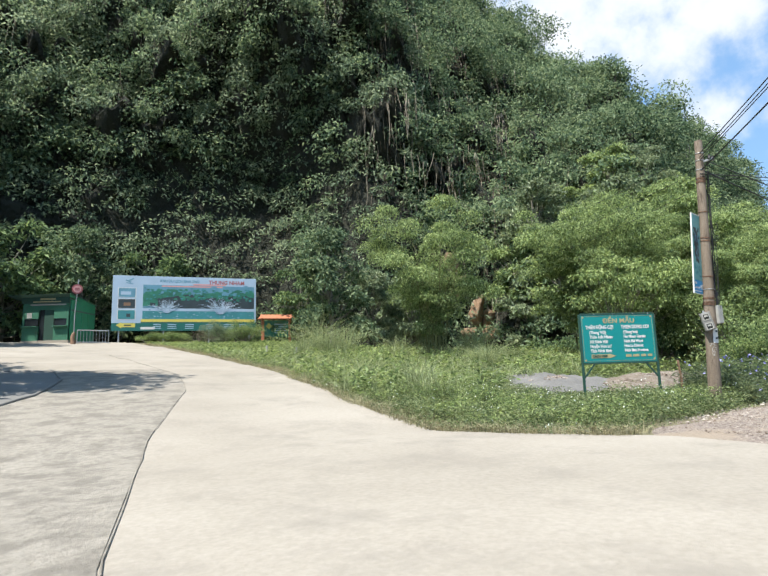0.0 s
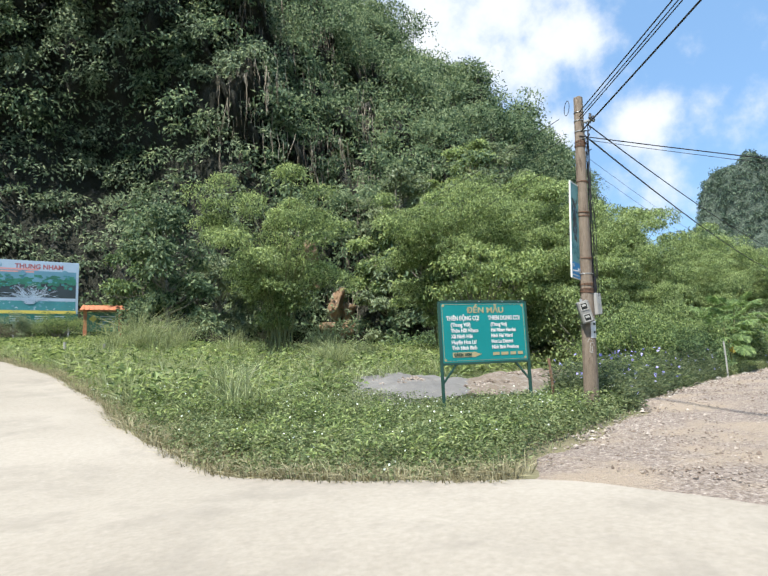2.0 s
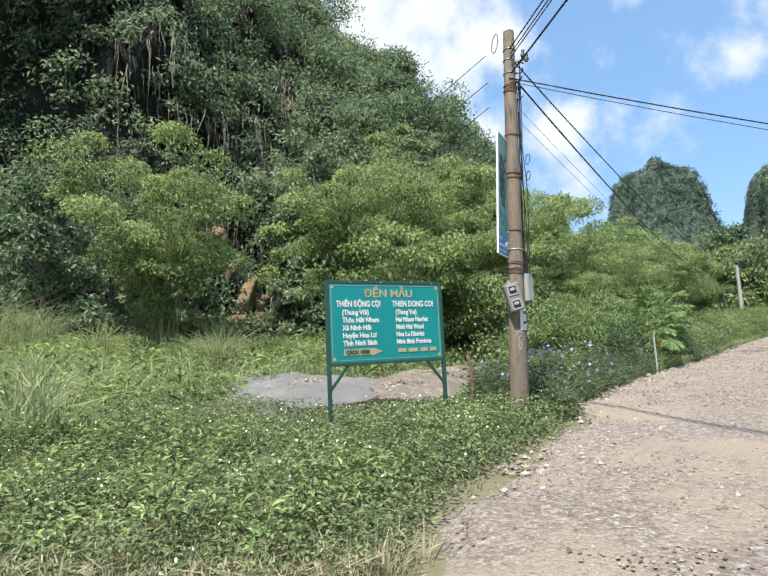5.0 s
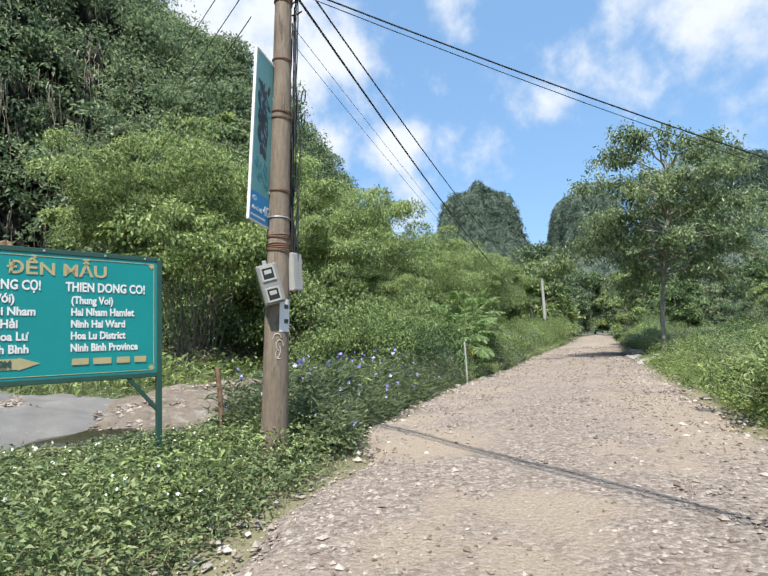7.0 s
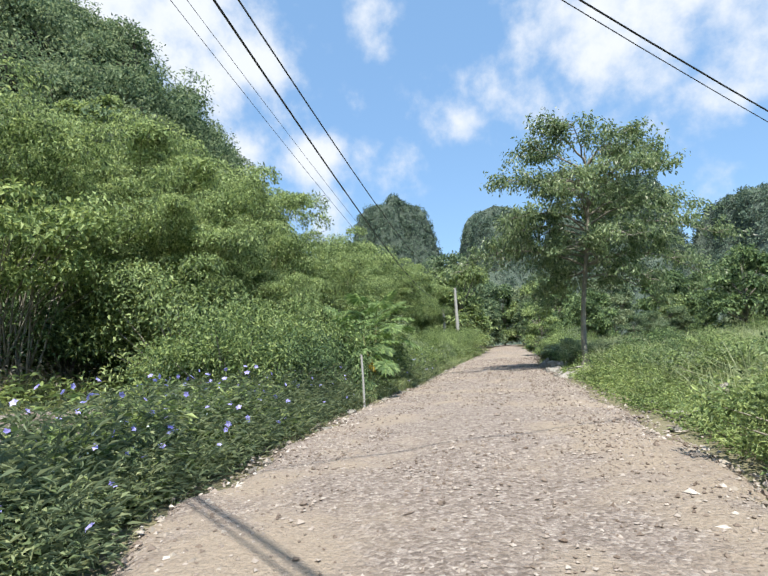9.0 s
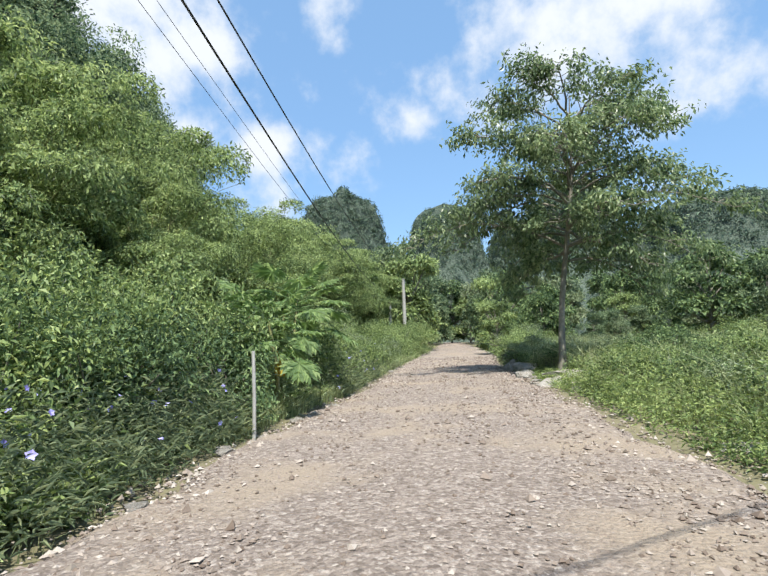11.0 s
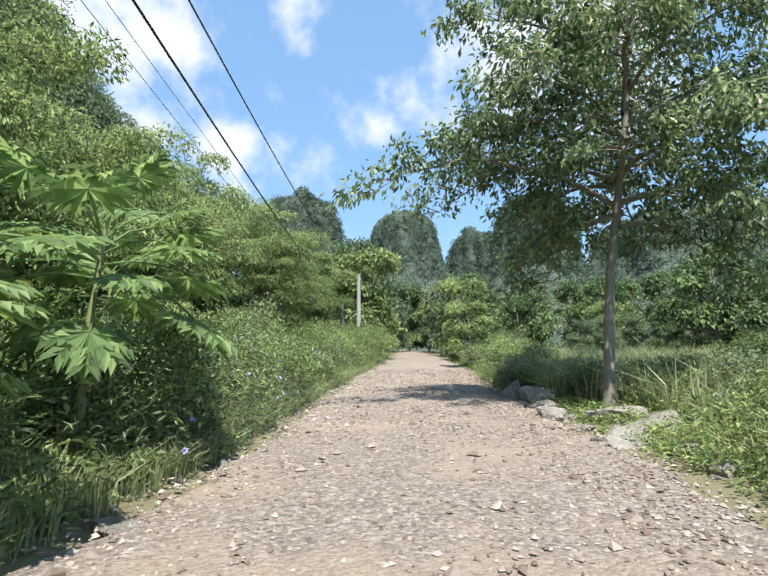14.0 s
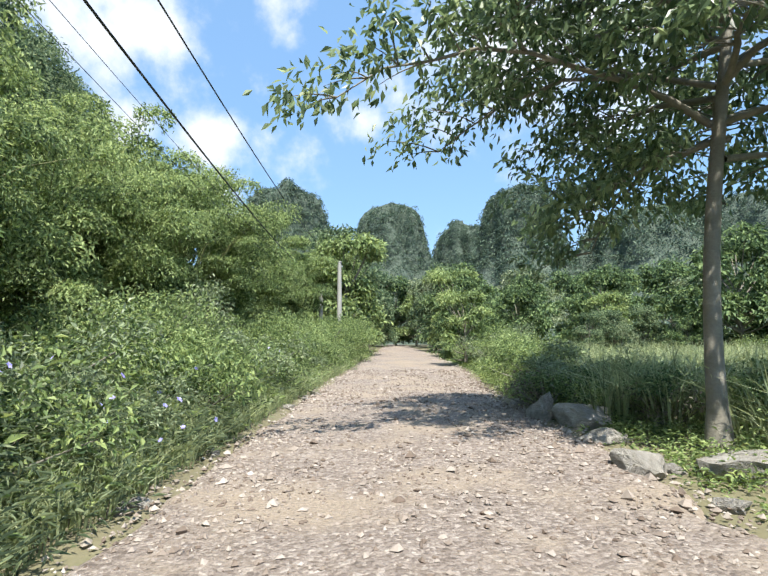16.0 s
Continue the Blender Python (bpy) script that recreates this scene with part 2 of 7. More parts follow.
ROCK = surface("limestone", [(0.25, (0.10, 0.095, 0.085)), (0.5, (0.24, 0.23, 0.20)), (0.75, (0.40, 0.38, 0.34))], 0.35, 4.0, 0.9, 0.9, 0.25, wear=(0.30, 0.19, 0.10), wear_at=(0.60, 0.72))
# Haze over the far peaks is mixed into these tones; wear is bare cliff.
WOODED = surface("hazed_wooded_limestone", [(0.3, (0.036, 0.056, 0.044)), (0.5, (0.072, 0.100, 0.074)), (0.7, (0.125, 0.155, 0.115))], 0.09, 0.6, 0.95, 1.0, 1.5, wear=(0.36, 0.35, 0.33), wear_at=(0.70, 0.78), grain=0.6)
ROCK_ORANGE = surface("ochre_rock", [(0.25, (0.105, 0.072, 0.048)), (0.5, (0.28, 0.18, 0.105)), (0.75, (0.43, 0.31, 0.21))], 1.2, 6.0, 0.95, 1.0, 0.3, wear=(0.22, 0.205, 0.175), wear_at=(0.54, 0.66), grain=0.5)
# Soil darkened to near black: shade between the clumps is in the colour.
HILL_SHADE_SOIL = surface("hill_soil_with_painted_shade", [(0.3, (0.018, 0.022, 0.012)), (0.55, (0.034, 0.038, 0.024)), (0.75, (0.065, 0.064, 0.050))], 0.25, 3.0, 0.95, 1.0, 1.2, wear=(0.17, 0.163, 0.145), wear_at=(0.62, 0.72))
SOIL = surface("weedy_soil", [(0.3, (0.10, 0.085, 0.05)), (0.5, (0.15, 0.14, 0.075)), (0.7, (0.22, 0.19, 0.12))], 0.5, 9.0, 0.95, 0.6, 0.05, wear=(0.15, 0.135, 0.08), wear_at=(0.45, 0.6))
DIRT = surface("pinkish_dirt", [(0.3, (0.10, 0.077, 0.056)), (0.5, (0.175, 0.142, 0.109)), (0.72, (0.27, 0.232, 0.19))], 1.6, 11.0, 0.95, 1.0, 0.08, wear=(0.30, 0.275, 0.24), wear_at=(0.52, 0.66), grain=0.5)
GRAVEL = gravel_bed("gravel_road")
STONE = surface("crushed_stone", [(0.3, (0.085, 0.083, 0.079)), (0.5, (0.135, 0.132, 0.125)), (0.75, (0.215, 0.209, 0.196))], 1.2, 20, 0.9, 0.5, 0.02)
PEBBLE = pebble("loose_stone", (0.12, 0.088, 0.066), (0.215, 0.175, 0.142), (0.37, 0.325, 0.28))
EDGE_STONE = pebble("pale_edge_stone", (0.17, 0.143, 0.115), (0.28, 0.245, 0.20), (0.46, 0.42, 0.37))
BOULDER = surface("pale_boulder", [(0.3, (0.15, 0.138, 0.115)), (0.5, (0.27, 0.252, 0.218)), (0.72, (0.44, 0.42, 0.375))], 2.4, 9, 0.92, 1.0, 0.06, wear=(0.16, 0.165, 0.095), wear_at=(0.6, 0.72), grain=0.5)
CONCRETE = surface("cream_concrete", [(0.3, (0.205, 0.182, 0.147)), (0.5, (0.278, 0.251, 0.208)), (0.7, (0.345, 0.316, 0.268))], 0.28, 16.0, 0.9, 0.4, 0.015, wear=(0.205, 0.185, 0.155), wear_at=(0.50, 0.72), grain=0.5)
WORN_CONCRETE = surface("worn_grey_concrete", [(0.3, (0.165, 0.150, 0.124)), (0.5, (0.250, 0.229, 0.192)), (0.7, (0.325, 0.300, 0.255))], 0.7, 13.0, 0.95, 0.9, 0.03, wear=(0.165, 0.150, 0.125), wear_at=(0.46, 0.60), grain=0.85)
ASPHALT = surface("worn_asphalt", [(0.3, (0.13, 0.128, 0.12)), (0.7, (0.20, 0.195, 0.18))], 0.5, 24.0, 0.95, 0.5, 0.02)
POLE_CONCRETE = stretched(surface("weathered_pole_concrete", [(0.3, (0.095, 0.070, 0.050)), (0.5, (0.175, 0.138, 0.102)), (0.72, (0.265, 0.222, 0.175))], 5, 26, 0.92, 1.0, 0.02, wear=(0.075, 0.055, 0.038), wear_at=(0.56, 0.66), grain=0.5), 1, 1, 0.16)
WHITE_POST = surface("whitewashed_post", [(0.3, (0.24, 0.24, 0.22)), (0.7, (0.38, 0.38, 0.35))], 2.0, 18, 0.85, 0.3, 0.01)
GREEN_STEEL = surface("dark_green_steel", [(0.3, (0.012, 0.045, 0.034)), (0.7, (0.022, 0.075, 0.055))], 4, 40, 0.45, 0.15, 0.004, wear=(0.09, 0.05, 0.03), wear_at=(0.66, 0.74))
TEAL = paint("faded_teal_paint", (0.0, 0.205, 0.20), 0.4, vary=0.10, scale=1.6)
WHITE = paint("white_paint", (0.62, 0.62, 0.60), 0.5, vary=0.06)
GOLD = paint("ochre_gold_paint", (0.36, 0.31, 0.16), 0.5)
BLACK = paint("black_rubber", (0.012, 0.012, 0.013), 0.55)
GREY_BOX = paint("grey_plastic", (0.20, 0.197, 0.183), 0.55, vary=0.15)
PALE_BOX = paint("pale_plastic", (0.33, 0.325, 0.30), 0.5)
DARK_GLASS_AND_GAP = paint("dark_window_and_gap_shade", (0.015, 0.017, 0.018), 0.15)
STEEL = paint("galvanised_steel", (0.42, 0.43, 0.43), 0.4, 0.6)
RUST = paint("rusty_wire", (0.14, 0.075, 0.045), 0.8)
WATER = material("ditch_water", 0.06)[0]
WATER.node_tree.nodes["Principled BSDF"].inputs["Base Color"].default_value = (0.035, 0.034, 0.024, 1)
BOOTH_GREEN = surface("booth_green_paint", [(0.3, (0.024, 0.19, 0.095)), (0.7, (0.042, 0.28, 0.14))], 1.0, 16, 0.6, 0.2, 0.01, wear=(0.06, 0.13, 0.08))
# Darker copy of the booth green: the front's shade is in the paint colour.
BOOTH_FRONT_SHADED = surface("booth_front_shaded_paint", [(0.3, (0.022, 0.105, 0.062)), (0.7, (0.040, 0.165, 0.098))], 1.0, 16, 0.6, 0.2, 0.01, wear=(0.05, 0.09, 0.06))
BOOTH_DARK = paint("booth_dark_green", (0.016, 0.055, 0.038), 0.6)
ROOF_GREEN = paint("roof_sheet_green", (0.075, 0.125, 0.100), 0.6, vary=0.25)
ORANGE_TILE = paint("orange_tile", (0.40, 0.15, 0.075), 0.7, vary=0.25, scale=2)
RED = paint("faded_red_sign", (0.36, 0.10, 0.10), 0.5)
PINK = paint("pale_pink_sign", (0.62, 0.30, 0.28), 0.5)
BLUE = paint("blue_print", (0.022, 0.25, 0.50), 0.4)
AQUA = surface("aqua_print", [(0.3, (0.075, 0.265, 0.245)), (0.5, (0.14, 0.37, 0.36)), (0.72, (0.27, 0.46, 0.50))], 1.5, 7.0, 0.4, 0.02, 0.001, wear=(0.30, 0.42, 0.30), wear_at=(0.58, 0.75))
PALE_SKY = paint("pale_print", (0.36, 0.47, 0.58), 0.45, vary=0.12, scale=0.5)
PRINT_DARK = paint("dark_print", (0.030, 0.045, 0.050), 0.45, vary=0.4, scale=1.0)
PRINT_GREEN = paint("green_print", (0.03, 0.17, 0.11), 0.45, vary=0.5, scale=0.9)
PRINT_BLUE = paint("blue_hill_print", (0.11, 0.26, 0.34), 0.45, vary=0.3, scale=0.7)
PRINT_TEAL = paint("teal_print", (0.045, 0.215, 0.235), 0.45, vary=0.2, scale=0.8)
PRINT_FOOT = paint("green_foot_print", (0.012, 0.12, 0.10), 0.45)
YELLOW = paint("yellow_print", (0.58, 0.50, 0.10), 0.5)
WOOD = surface("weathered_wood", [(0.3, (0.13, 0.075, 0.045)), (0.7, (0.27, 0.17, 0.11))], 4, 30, 0.85, 0.5, 0.01)

# ---- geometry helpers ----


def np_mesh(name, verts, faces, mat, smooth=False):
    """A mesh from arrays of vertices and of triangles or quads."""
    verts, faces = np.asarray(verts, np.float32), np.asarray(faces, np.int32)
    k = faces.shape[1]
    me = bpy.data.meshes.new(name)
    me.vertices.add(len(verts))
    me.vertices.foreach_set("co", verts.ravel())
    me.loops.add(faces.size)
    me.loops.foreach_set("vertex_index", faces.ravel())
    me.polygons.add(len(faces))
    me.polygons.foreach_set("loop_start", np.arange(0, faces.size, k, dtype=np.int32))
    me.polygons.foreach_set("use_smooth", np.full(len(faces), smooth))
    me.materials.append(mat)
    me.update(calc_edges=True)
    return me


def link(name, me, parent=None, label="", m=None):
    ob = new(name, me)
    if parent is not None:
        ob.parent = parent
    if m is not None:
        ob.matrix_local = m
    if label:
        ob["label"] = label
    return ob


def part(name, bm, mat, parent=None, label="", smooth=False):
    me = bpy.data.meshes.new(name)
    bm.normal_update()
    bm.to_mesh(me)
    bm.free()
    me.materials.append(mat)
    if smooth:
        me.polygons.foreach_set("use_smooth", np.full(len(me.polygons), True))
    return link(name, me, parent, label)


def thing(name, m, label, category, group="", kind=""):
    ob = new(name)
    ob.matrix_world = m
    return tagged(ob, label, category, group, kind)


def boxes(*specs, bevel=0.0):
    """One bmesh of boxes: (centre, size[, turn in degrees about x, y, z])."""
    bm = bmesh.new()
    for s in specs:
        c, d = s[0], s[1]
        r = s[2] if len(s) > 2 else (0, 0, 0)
        bmesh.ops.create_cube(bm, size=1, matrix=pose(*c, *r) @ Matrix.Diagonal((*d, 1)))
    if bevel:
        bmesh.ops.bevel(bm, geom=list(bm.edges), offset=bevel, segments=2, affect="EDGES", profile=0.6)
    return bm


def tube_arrays(points, radii, sides=7, cap=True):
    """Vertices and quads of a tapered tube along points."""
    P = np.asarray(points, float)
    R = np.broadcast_to(np.asarray(radii, float), (len(P),))
    T = np.gradient(P, axis=0)
    T /= np.linalg.norm(T, axis=1)[:, None] + 1e-9
    up = np.where(np.abs(T[:, 2:3]) > 0.9, [[1.0, 0, 0]], [[0, 0, 1.0]])
    A = np.cross(T, up)
    A /= np.linalg.norm(A, axis=1)[:, None] + 1e-9
    for i in range(1, len(A)):
        a = A[i - 1] - T[i] * (A[i - 1] @ T[i])
        A[i] = a / (np.linalg.norm(a) + 1e-9)
    B = np.cross(T, A)
    an = np.arange(sides) * 2 * np.pi / sides
    V = P[:, None] + R[:, None, None] * (np.cos(an)[None, :, None] * A[:, None] + np.sin(an)[None, :, None] * B[:, None])
    n = len(P)
    i, j = np.meshgrid(np.arange(n - 1), np.arange(sides), indexing="ij")
    j2 = (j + 1) % sides
    F = np.stack([i * sides + j, i * sides + j2, (i + 1) * sides + j2, (i + 1) * sides + j], -1).reshape(-1, 4)
    return V.reshape(-1, 3), F


def join(pieces):
    V, F, o = [], [], 0
    for v, f in pieces:
        V.append(v), F.append(np.asarray(f) + o)
        o += len(v)
    return np.concatenate(V), np.concatenate(F)


def unit(a):
    return a / (np.linalg.norm(a, axis=-1, keepdims=True) + 1e-9)


def leaf_arrays(base, way, face, length, width, bend=0.25):
    """Folded leaves: each from base along way, turned to face; two triangles each side of the rib."""
    way = unit(way)
    side = unit(np.cross(way, face))
    nor = np.cross(side, way)
    L, W = length[:, None], width[:, None]
    mid = base + way * L * 0.45 + nor * W * 0.12
    tip = base + way * L - nor * L * bend
    V = np.stack([base, mid + side * W * 0.5, tip, mid - side * W * 0.5], 1).reshape(-1, 3)
    k = np.arange(len(base))[:, None] * 4
    F = np.concatenate([k + [0, 1, 2], k + [0, 2, 3]], 1).reshape(-1, 3)
    return V, F


def blob_leaves(rng, centres, radii, count, length, droop=0.35, flat=0.75, shell=0.45, narrow=0.36, out=None):
    """Leaves in the outer shell of uneven clumps."""
    n = len(centres)
    idx = np.repeat(np.arange(n), count)
    d = unit(rng.normal(size=(len(idx), 3)))
    d[:, 2] = np.where(d[:, 2] < -0.35, -d[:, 2], d[:, 2])
    if out is not None:
        o = out[idx]
        s_ = np.sum(d * o, axis=1, keepdims=True)
        d = np.where(s_ < -0.15, d - 2 * s_ * o, d)
    r = radii[idx] * (shell + (1 - shell) * rng.random(len(idx)) ** 0.6) * (0.85 + 0.3 * rng.random(len(idx)))
    p = centres[idx] + d * r[:, None] * [1, 1, flat]
    way = d * 0.7 + rng.normal(size=d.shape) * 0.55 - [0, 0, droop]
    face = d * 1.0 + [0, 0, 0.55] + rng.normal(size=d.shape) * 0.38
    L = length * (0.6 + 0.8 * rng.random(len(idx)))
    return leaf_arrays(p, way, face, L, L * (narrow + 0.5 * narrow * rng.random(len(idx))))


def smooth01(a, b, x):
    t = np.clip((np.asarray(x, float) - a) / (b - a), 0, 1)
    return t * t * (3 - 2 * t)


def wobble(x, y, s=1.0, seed=0.0):
    """Cheap smooth pseudo-noise in -1..1."""
    x, y = np.asarray(x, float) * s + seed, np.asarray(y, float) * s - seed
    return (np.sin(x * 1.0 + 1.7 * np.sin(y * 0.7)) + np.sin(y * 1.3 + 1.3 * np.sin(x * 0.9 + 2)) + 0.6 * np.sin(x * 2.3 + y * 1.9) + 0.5 * np.sin(x * 3.7 - y * 3.1 + 1)) / 3.1


# ---- ground ----


def ground_z(x, y):
    x, y = np.asarray(x, float), np.asarray(y, float)
    road = 0.022 * np.clip(x - 12, 0, 130)
    ramp = (0.098 * np.clip(y - 9, 0, 31) + 0.085 * np.clip(y - 40, 0, 18)) * (1 - smooth01(17, 34, x))
    bank = 0.07 * np.clip(y - 8.2, 0, 14) * smooth01(17, 34, x)
    verge = 0.05 * wobble(x, y, 0.9) * smooth01(7.2, 9.0, y) + 0.06 * wobble(x, y, 0.8, 3) * smooth01(1.6, -0.4, y) * smooth01(14, 20, x)
    return road + ramp + bank + verge


def road_left(x):
    return np.interp(x, [6, 8.7, 10.2, 12, 13, 14.2, 15.2, 16, 17, 22, 25, 28, 30, 35, 43, 55, 80, 140], [5.4, 5.8, 6.2, 6.35, 6.45, 6.5, 6.7, 7.1, 7.2, 7.2, 7.05, 6.75, 6.5, 6.35, 6.0, 5.4, 4.4, 2.4])


def road_right(x):
    return np.interp(x, [6, 9, 13, 16, 20, 26, 31, 40, 51, 80, 140], [-9.0, -4.0, 0.8, 2.1, 2.1, 2.1, 2.0, 1.9, 0.9, -0.3, -1.6])


def paved_right(y):
    return np.interp(y, [-40, 2, 5.2, 6.0, 7.0, 8.0, 9.5, 12.5, 15, 18.4, 22, 30, 39, 57, 75], [8.0, 8.2, 8.5, 7.8, 7.1, 6.7, 6.4, 6.6, 7.2, 7.6, 8.0, 7.9, 7.6, 6.6, 6.0])


def grid_sheet(name, xs, ys, z, mat, keep=None, kind="structure", label="", category="", smooth=True):
    X, Y = np.meshgrid(xs, ys, indexing="ij")
    V = np.stack([X, Y, z(X, Y)], -1).reshape(-1, 3)
    i, j = np.meshgrid(np.arange(len(xs) - 1), np.arange(len(ys) - 1), indexing="ij")
    n = len(ys)
    F = np.stack([i * n + j, (i + 1) * n + j, (i + 1) * n + j + 1, i * n + j + 1], -1).reshape(-1, 4)
    ob = new(name, np_mesh(name, V, F, mat, smooth))
    return tagged(ob, label, category, kind=kind)


def spread(a, b, step, far):
    """Even steps from a to b, then growing steps out to far on both sides."""
    mid = np.arange(a, b + step / 2, step)
    g = step * np.cumsum(1.25 ** np.arange(60))
    g = g[g < far]
    return np.concatenate([(a - g)[::-1], mid, b + g])


def ground_sheet_z(X, Y):
    under = (Y < road_left(X) - 0.15) & (Y > road_right(X) + 0.15) & (X > 6)
    paved = X < paved_right(Y) - 0.15
    return ground_z(X, Y) - np.where(under | paved, 0.10, 0.0)


grid_sheet("ground", spread(-22, 70, 0.65, 2600), spread(-30, 50, 0.65, 2600), ground_sheet_z, SOIL,
           label="weedy brown soil that runs out under the grass", category="ground")

# paved approach: cream concrete, climbing away along y
ys = np.arange(-40, 60.1, 0.5)
rows_v = []
for y in ys:
    e = paved_right(y) + 0.10 * wobble(y, 0, 2.1)
    xs = np.concatenate([np.linspace(-17, -4, 14), np.linspace(-3.5, e, 22)])
    rows_v.append(np.stack([xs, np.full_like(xs, y), ground_z(xs, np.full_like(xs, y)) + 0.02 + 0.008 * wobble(xs, y, 0.8)], -1))
rows_v = np.array(rows_v)
n = rows_v.shape[1]
i, j = np.meshgrid(np.arange(len(ys) - 1), np.arange(n - 1), indexing="ij")
F = np.stack([i * n + j, i * n + j + 1, (i + 1) * n + j + 1, (i + 1) * n + j], -1).reshape(-1, 4)
pavement = tagged(new("pavement", np_mesh("pavement", rows_v.reshape(-1, 3), F, CONCRETE, True)), "cream concrete road surface climbing towards the booth", "road", kind="structure")

# gravel track: crown, wheel ruts, ragged edges
xs = np.concatenate([np.arange(6.4, 60, 0.35), np.arange(60, 141, 1.5)])
u = np.linspace(0, 1, 25)
V = []
for x in xs:
    l = road_left(x) + 0.22 * wobble(x, 1, 1.9) + 0.10 * wobble(x, 5, 5.0)
    r = road_right(x) + 0.22 * wobble(x, 9, 1.7) + 0.10 * wobble(x, 2, 4.6)
    y = r + (l - r) * u
    z = ground_z(np.full_like(y, x), y) + 0.035 + 0.05 * np.sin(np.pi * u) - 0.025 * (np.exp(-((u - 0.33) / 0.07) ** 2) + np.exp(-((u - 0.68) / 0.07) ** 2)) + 0.012 * wobble(x, y, 2.2)
    z -= 0.11 * smooth01(9.2 + 0.5 * wobble(y, 3, 2.4), 7.2 + 0.5 * wobble(y, 3, 2.4), np.full_like(y, x))
    z[0] -= 0.08
    z[-1] -= 0.08
    V.append(np.stack([np.full_like(y, x), y, z], -1))
V = np.array(V)
n = len(u)
i, j = np.meshgrid(np.arange(len(xs) - 1), np.arange(n - 1), indexing="ij")
F = np.stack([i * n + j, (i + 1) * n + j, (i + 1) * n + j + 1, i * n + j + 1], -1).reshape(-1, 4)
road = tagged(new("road", np_mesh("road", V.reshape(-1, 3), F, GRAVEL, True)), "pale gravel track with two worn wheel ruts", "road", kind="structure")


def road_z(x, y):
    u = np.clip((y - road_right(x)) / (road_left(x) - road_right(x)), 0, 1)
    return ground_z(x, y) + 0.035 + 0.05 * np.sin(np.pi * u) - 0.025 * (np.exp(-((u - 0.33) / 0.07) ** 2) + np.exp(-((u - 0.68) / 0.07) ** 2)) + 0.012 * wobble(x, y, 2.2)


# ---- the hill ----
PHI = [8, 14, 22.0, 23.1, 26.0, 29.2, 32.4, 38.6, 45.6, 52, 60, 70, 80, 90, 100, 112, 128]
FOOT = [70, 62, 58, 52, 42, 38, 37, 44, 52, 55, 57, 62, 66, 68, 68, 67, 65]
CREST = [85, 90, 140, 139, 128, 100, 98, 104, 110, 114, 110, 108, 108, 108, 106, 104, 100]
TOP = [3.0, 4.5, 8, 41, 44, 42, 46, 57, 77, 98, 116, 114, 104, 99, 80, 58, 50]
BULGE = [1, 1, 1.4, 1.5, 1.4, 1.3, 1.1, 1.0, 0.9, 0.72, 0.5, 0.44, 0.52, 0.6, 0.65, 0.65, 0.65]


def hill_point(phi, t):
    """phi in degrees round the origin, t from 0 at the foot to 1 at the crest and 1.4 behind it."""
    foot, crest, top, b = (np.interp(phi, PHI, q) for q in (FOOT, CREST, TOP, BULGE))
    a = np.radians(phi)
    tt = np.minimum(t, 1)
    hgt = tt ** b * top
    w = wobble(phi * 0.9, hgt * 0.62, 0.55, 1.3) + 0.5 * wobble(phi * 2.6, hgt * 1.8, 0.6, 4) + 0.16 * wobble(phi * 8, hgt * 5, 0.6, 9)
    r = foot + (crest - foot) * t + w * (3.7 + 2.2 * tt + 1.6 * smooth01(44, 58, phi)) * smooth01(0, 0.12, t) * smooth01(10, 35, phi)
    # upright ribs and clefts in the rock wall
    r = r + (2.4 * wobble(phi * 1.25, hgt * 0.10, 1.0, 5) + 1.3 * wobble(phi * 3.0, hgt * 0.22, 1.0, 8)) * smooth01(0.02, 0.15, t) * smooth01(20, 34, phi)
    # overhang: a brow of rock with a shaded hollow under it
    hood = np.exp(-((phi - 70) / 7) ** 2)
    r = r + hood * (6.5 * np.exp(-((hgt - 21) / 10) ** 2) - 5.5 * np.exp(-((hgt - 46) / 11) ** 2))
    cave = np.exp(-((phi - 25.4) / 1.6) ** 2)
    r = r + cave * (6 * np.exp(-((tt - 0.62) / 0.1) ** 2) - 5 * np.exp(-((tt - 0.85) / 0.1) ** 2))
    x, y = r * np.cos(a), r * np.sin(a)
    z0 = ground_z(foot * np.cos(a), foot * np.sin(a))
    rise = tt ** b * (1 + 0.06 * wobble(phi, tt * 8, 0.8, 7))
    z = z0 - 0.4 + (top - z0) * rise - np.maximum(t - 1, 0) * top * 0.5 + 1.2 * wobble(phi * 1.7, tt * 9, 1.0, 2) * smooth01(0.05, 0.3, t) + 4.5 * wobble(phi * 2.2, tt * 5, 1.0, 6) * smooth01(0.6, 0.95, tt) * smooth01(22, 24.5, phi) * smooth01(60, 50, phi)
    return np.stack([x, y, z], -1)


pp, tt = np.meshgrid(np.arange(8, 128.1, 0.5), np.concatenate([np.linspace(0, 1, 100) ** 1.8, [1.1, 1.25, 1.4]]), indexing="ij")
HP = hill_point(pp, tt)
n = pp.shape[1]
i, j = np.meshgrid(np.arange(pp.shape[0] - 1), np.arange(n - 1), indexing="ij")
F = np.stack([i * n + j, i * n + j + 1, (i + 1) * n + j + 1, (i + 1) * n + j], -1).reshape(-1, 4)
hill = tagged(new("hill", np_mesh("hill", HP.reshape(-1, 3), F, HILL_SHADE_SOIL, True)), "steep limestone hill under dense green growth", "hill", kind="structure")


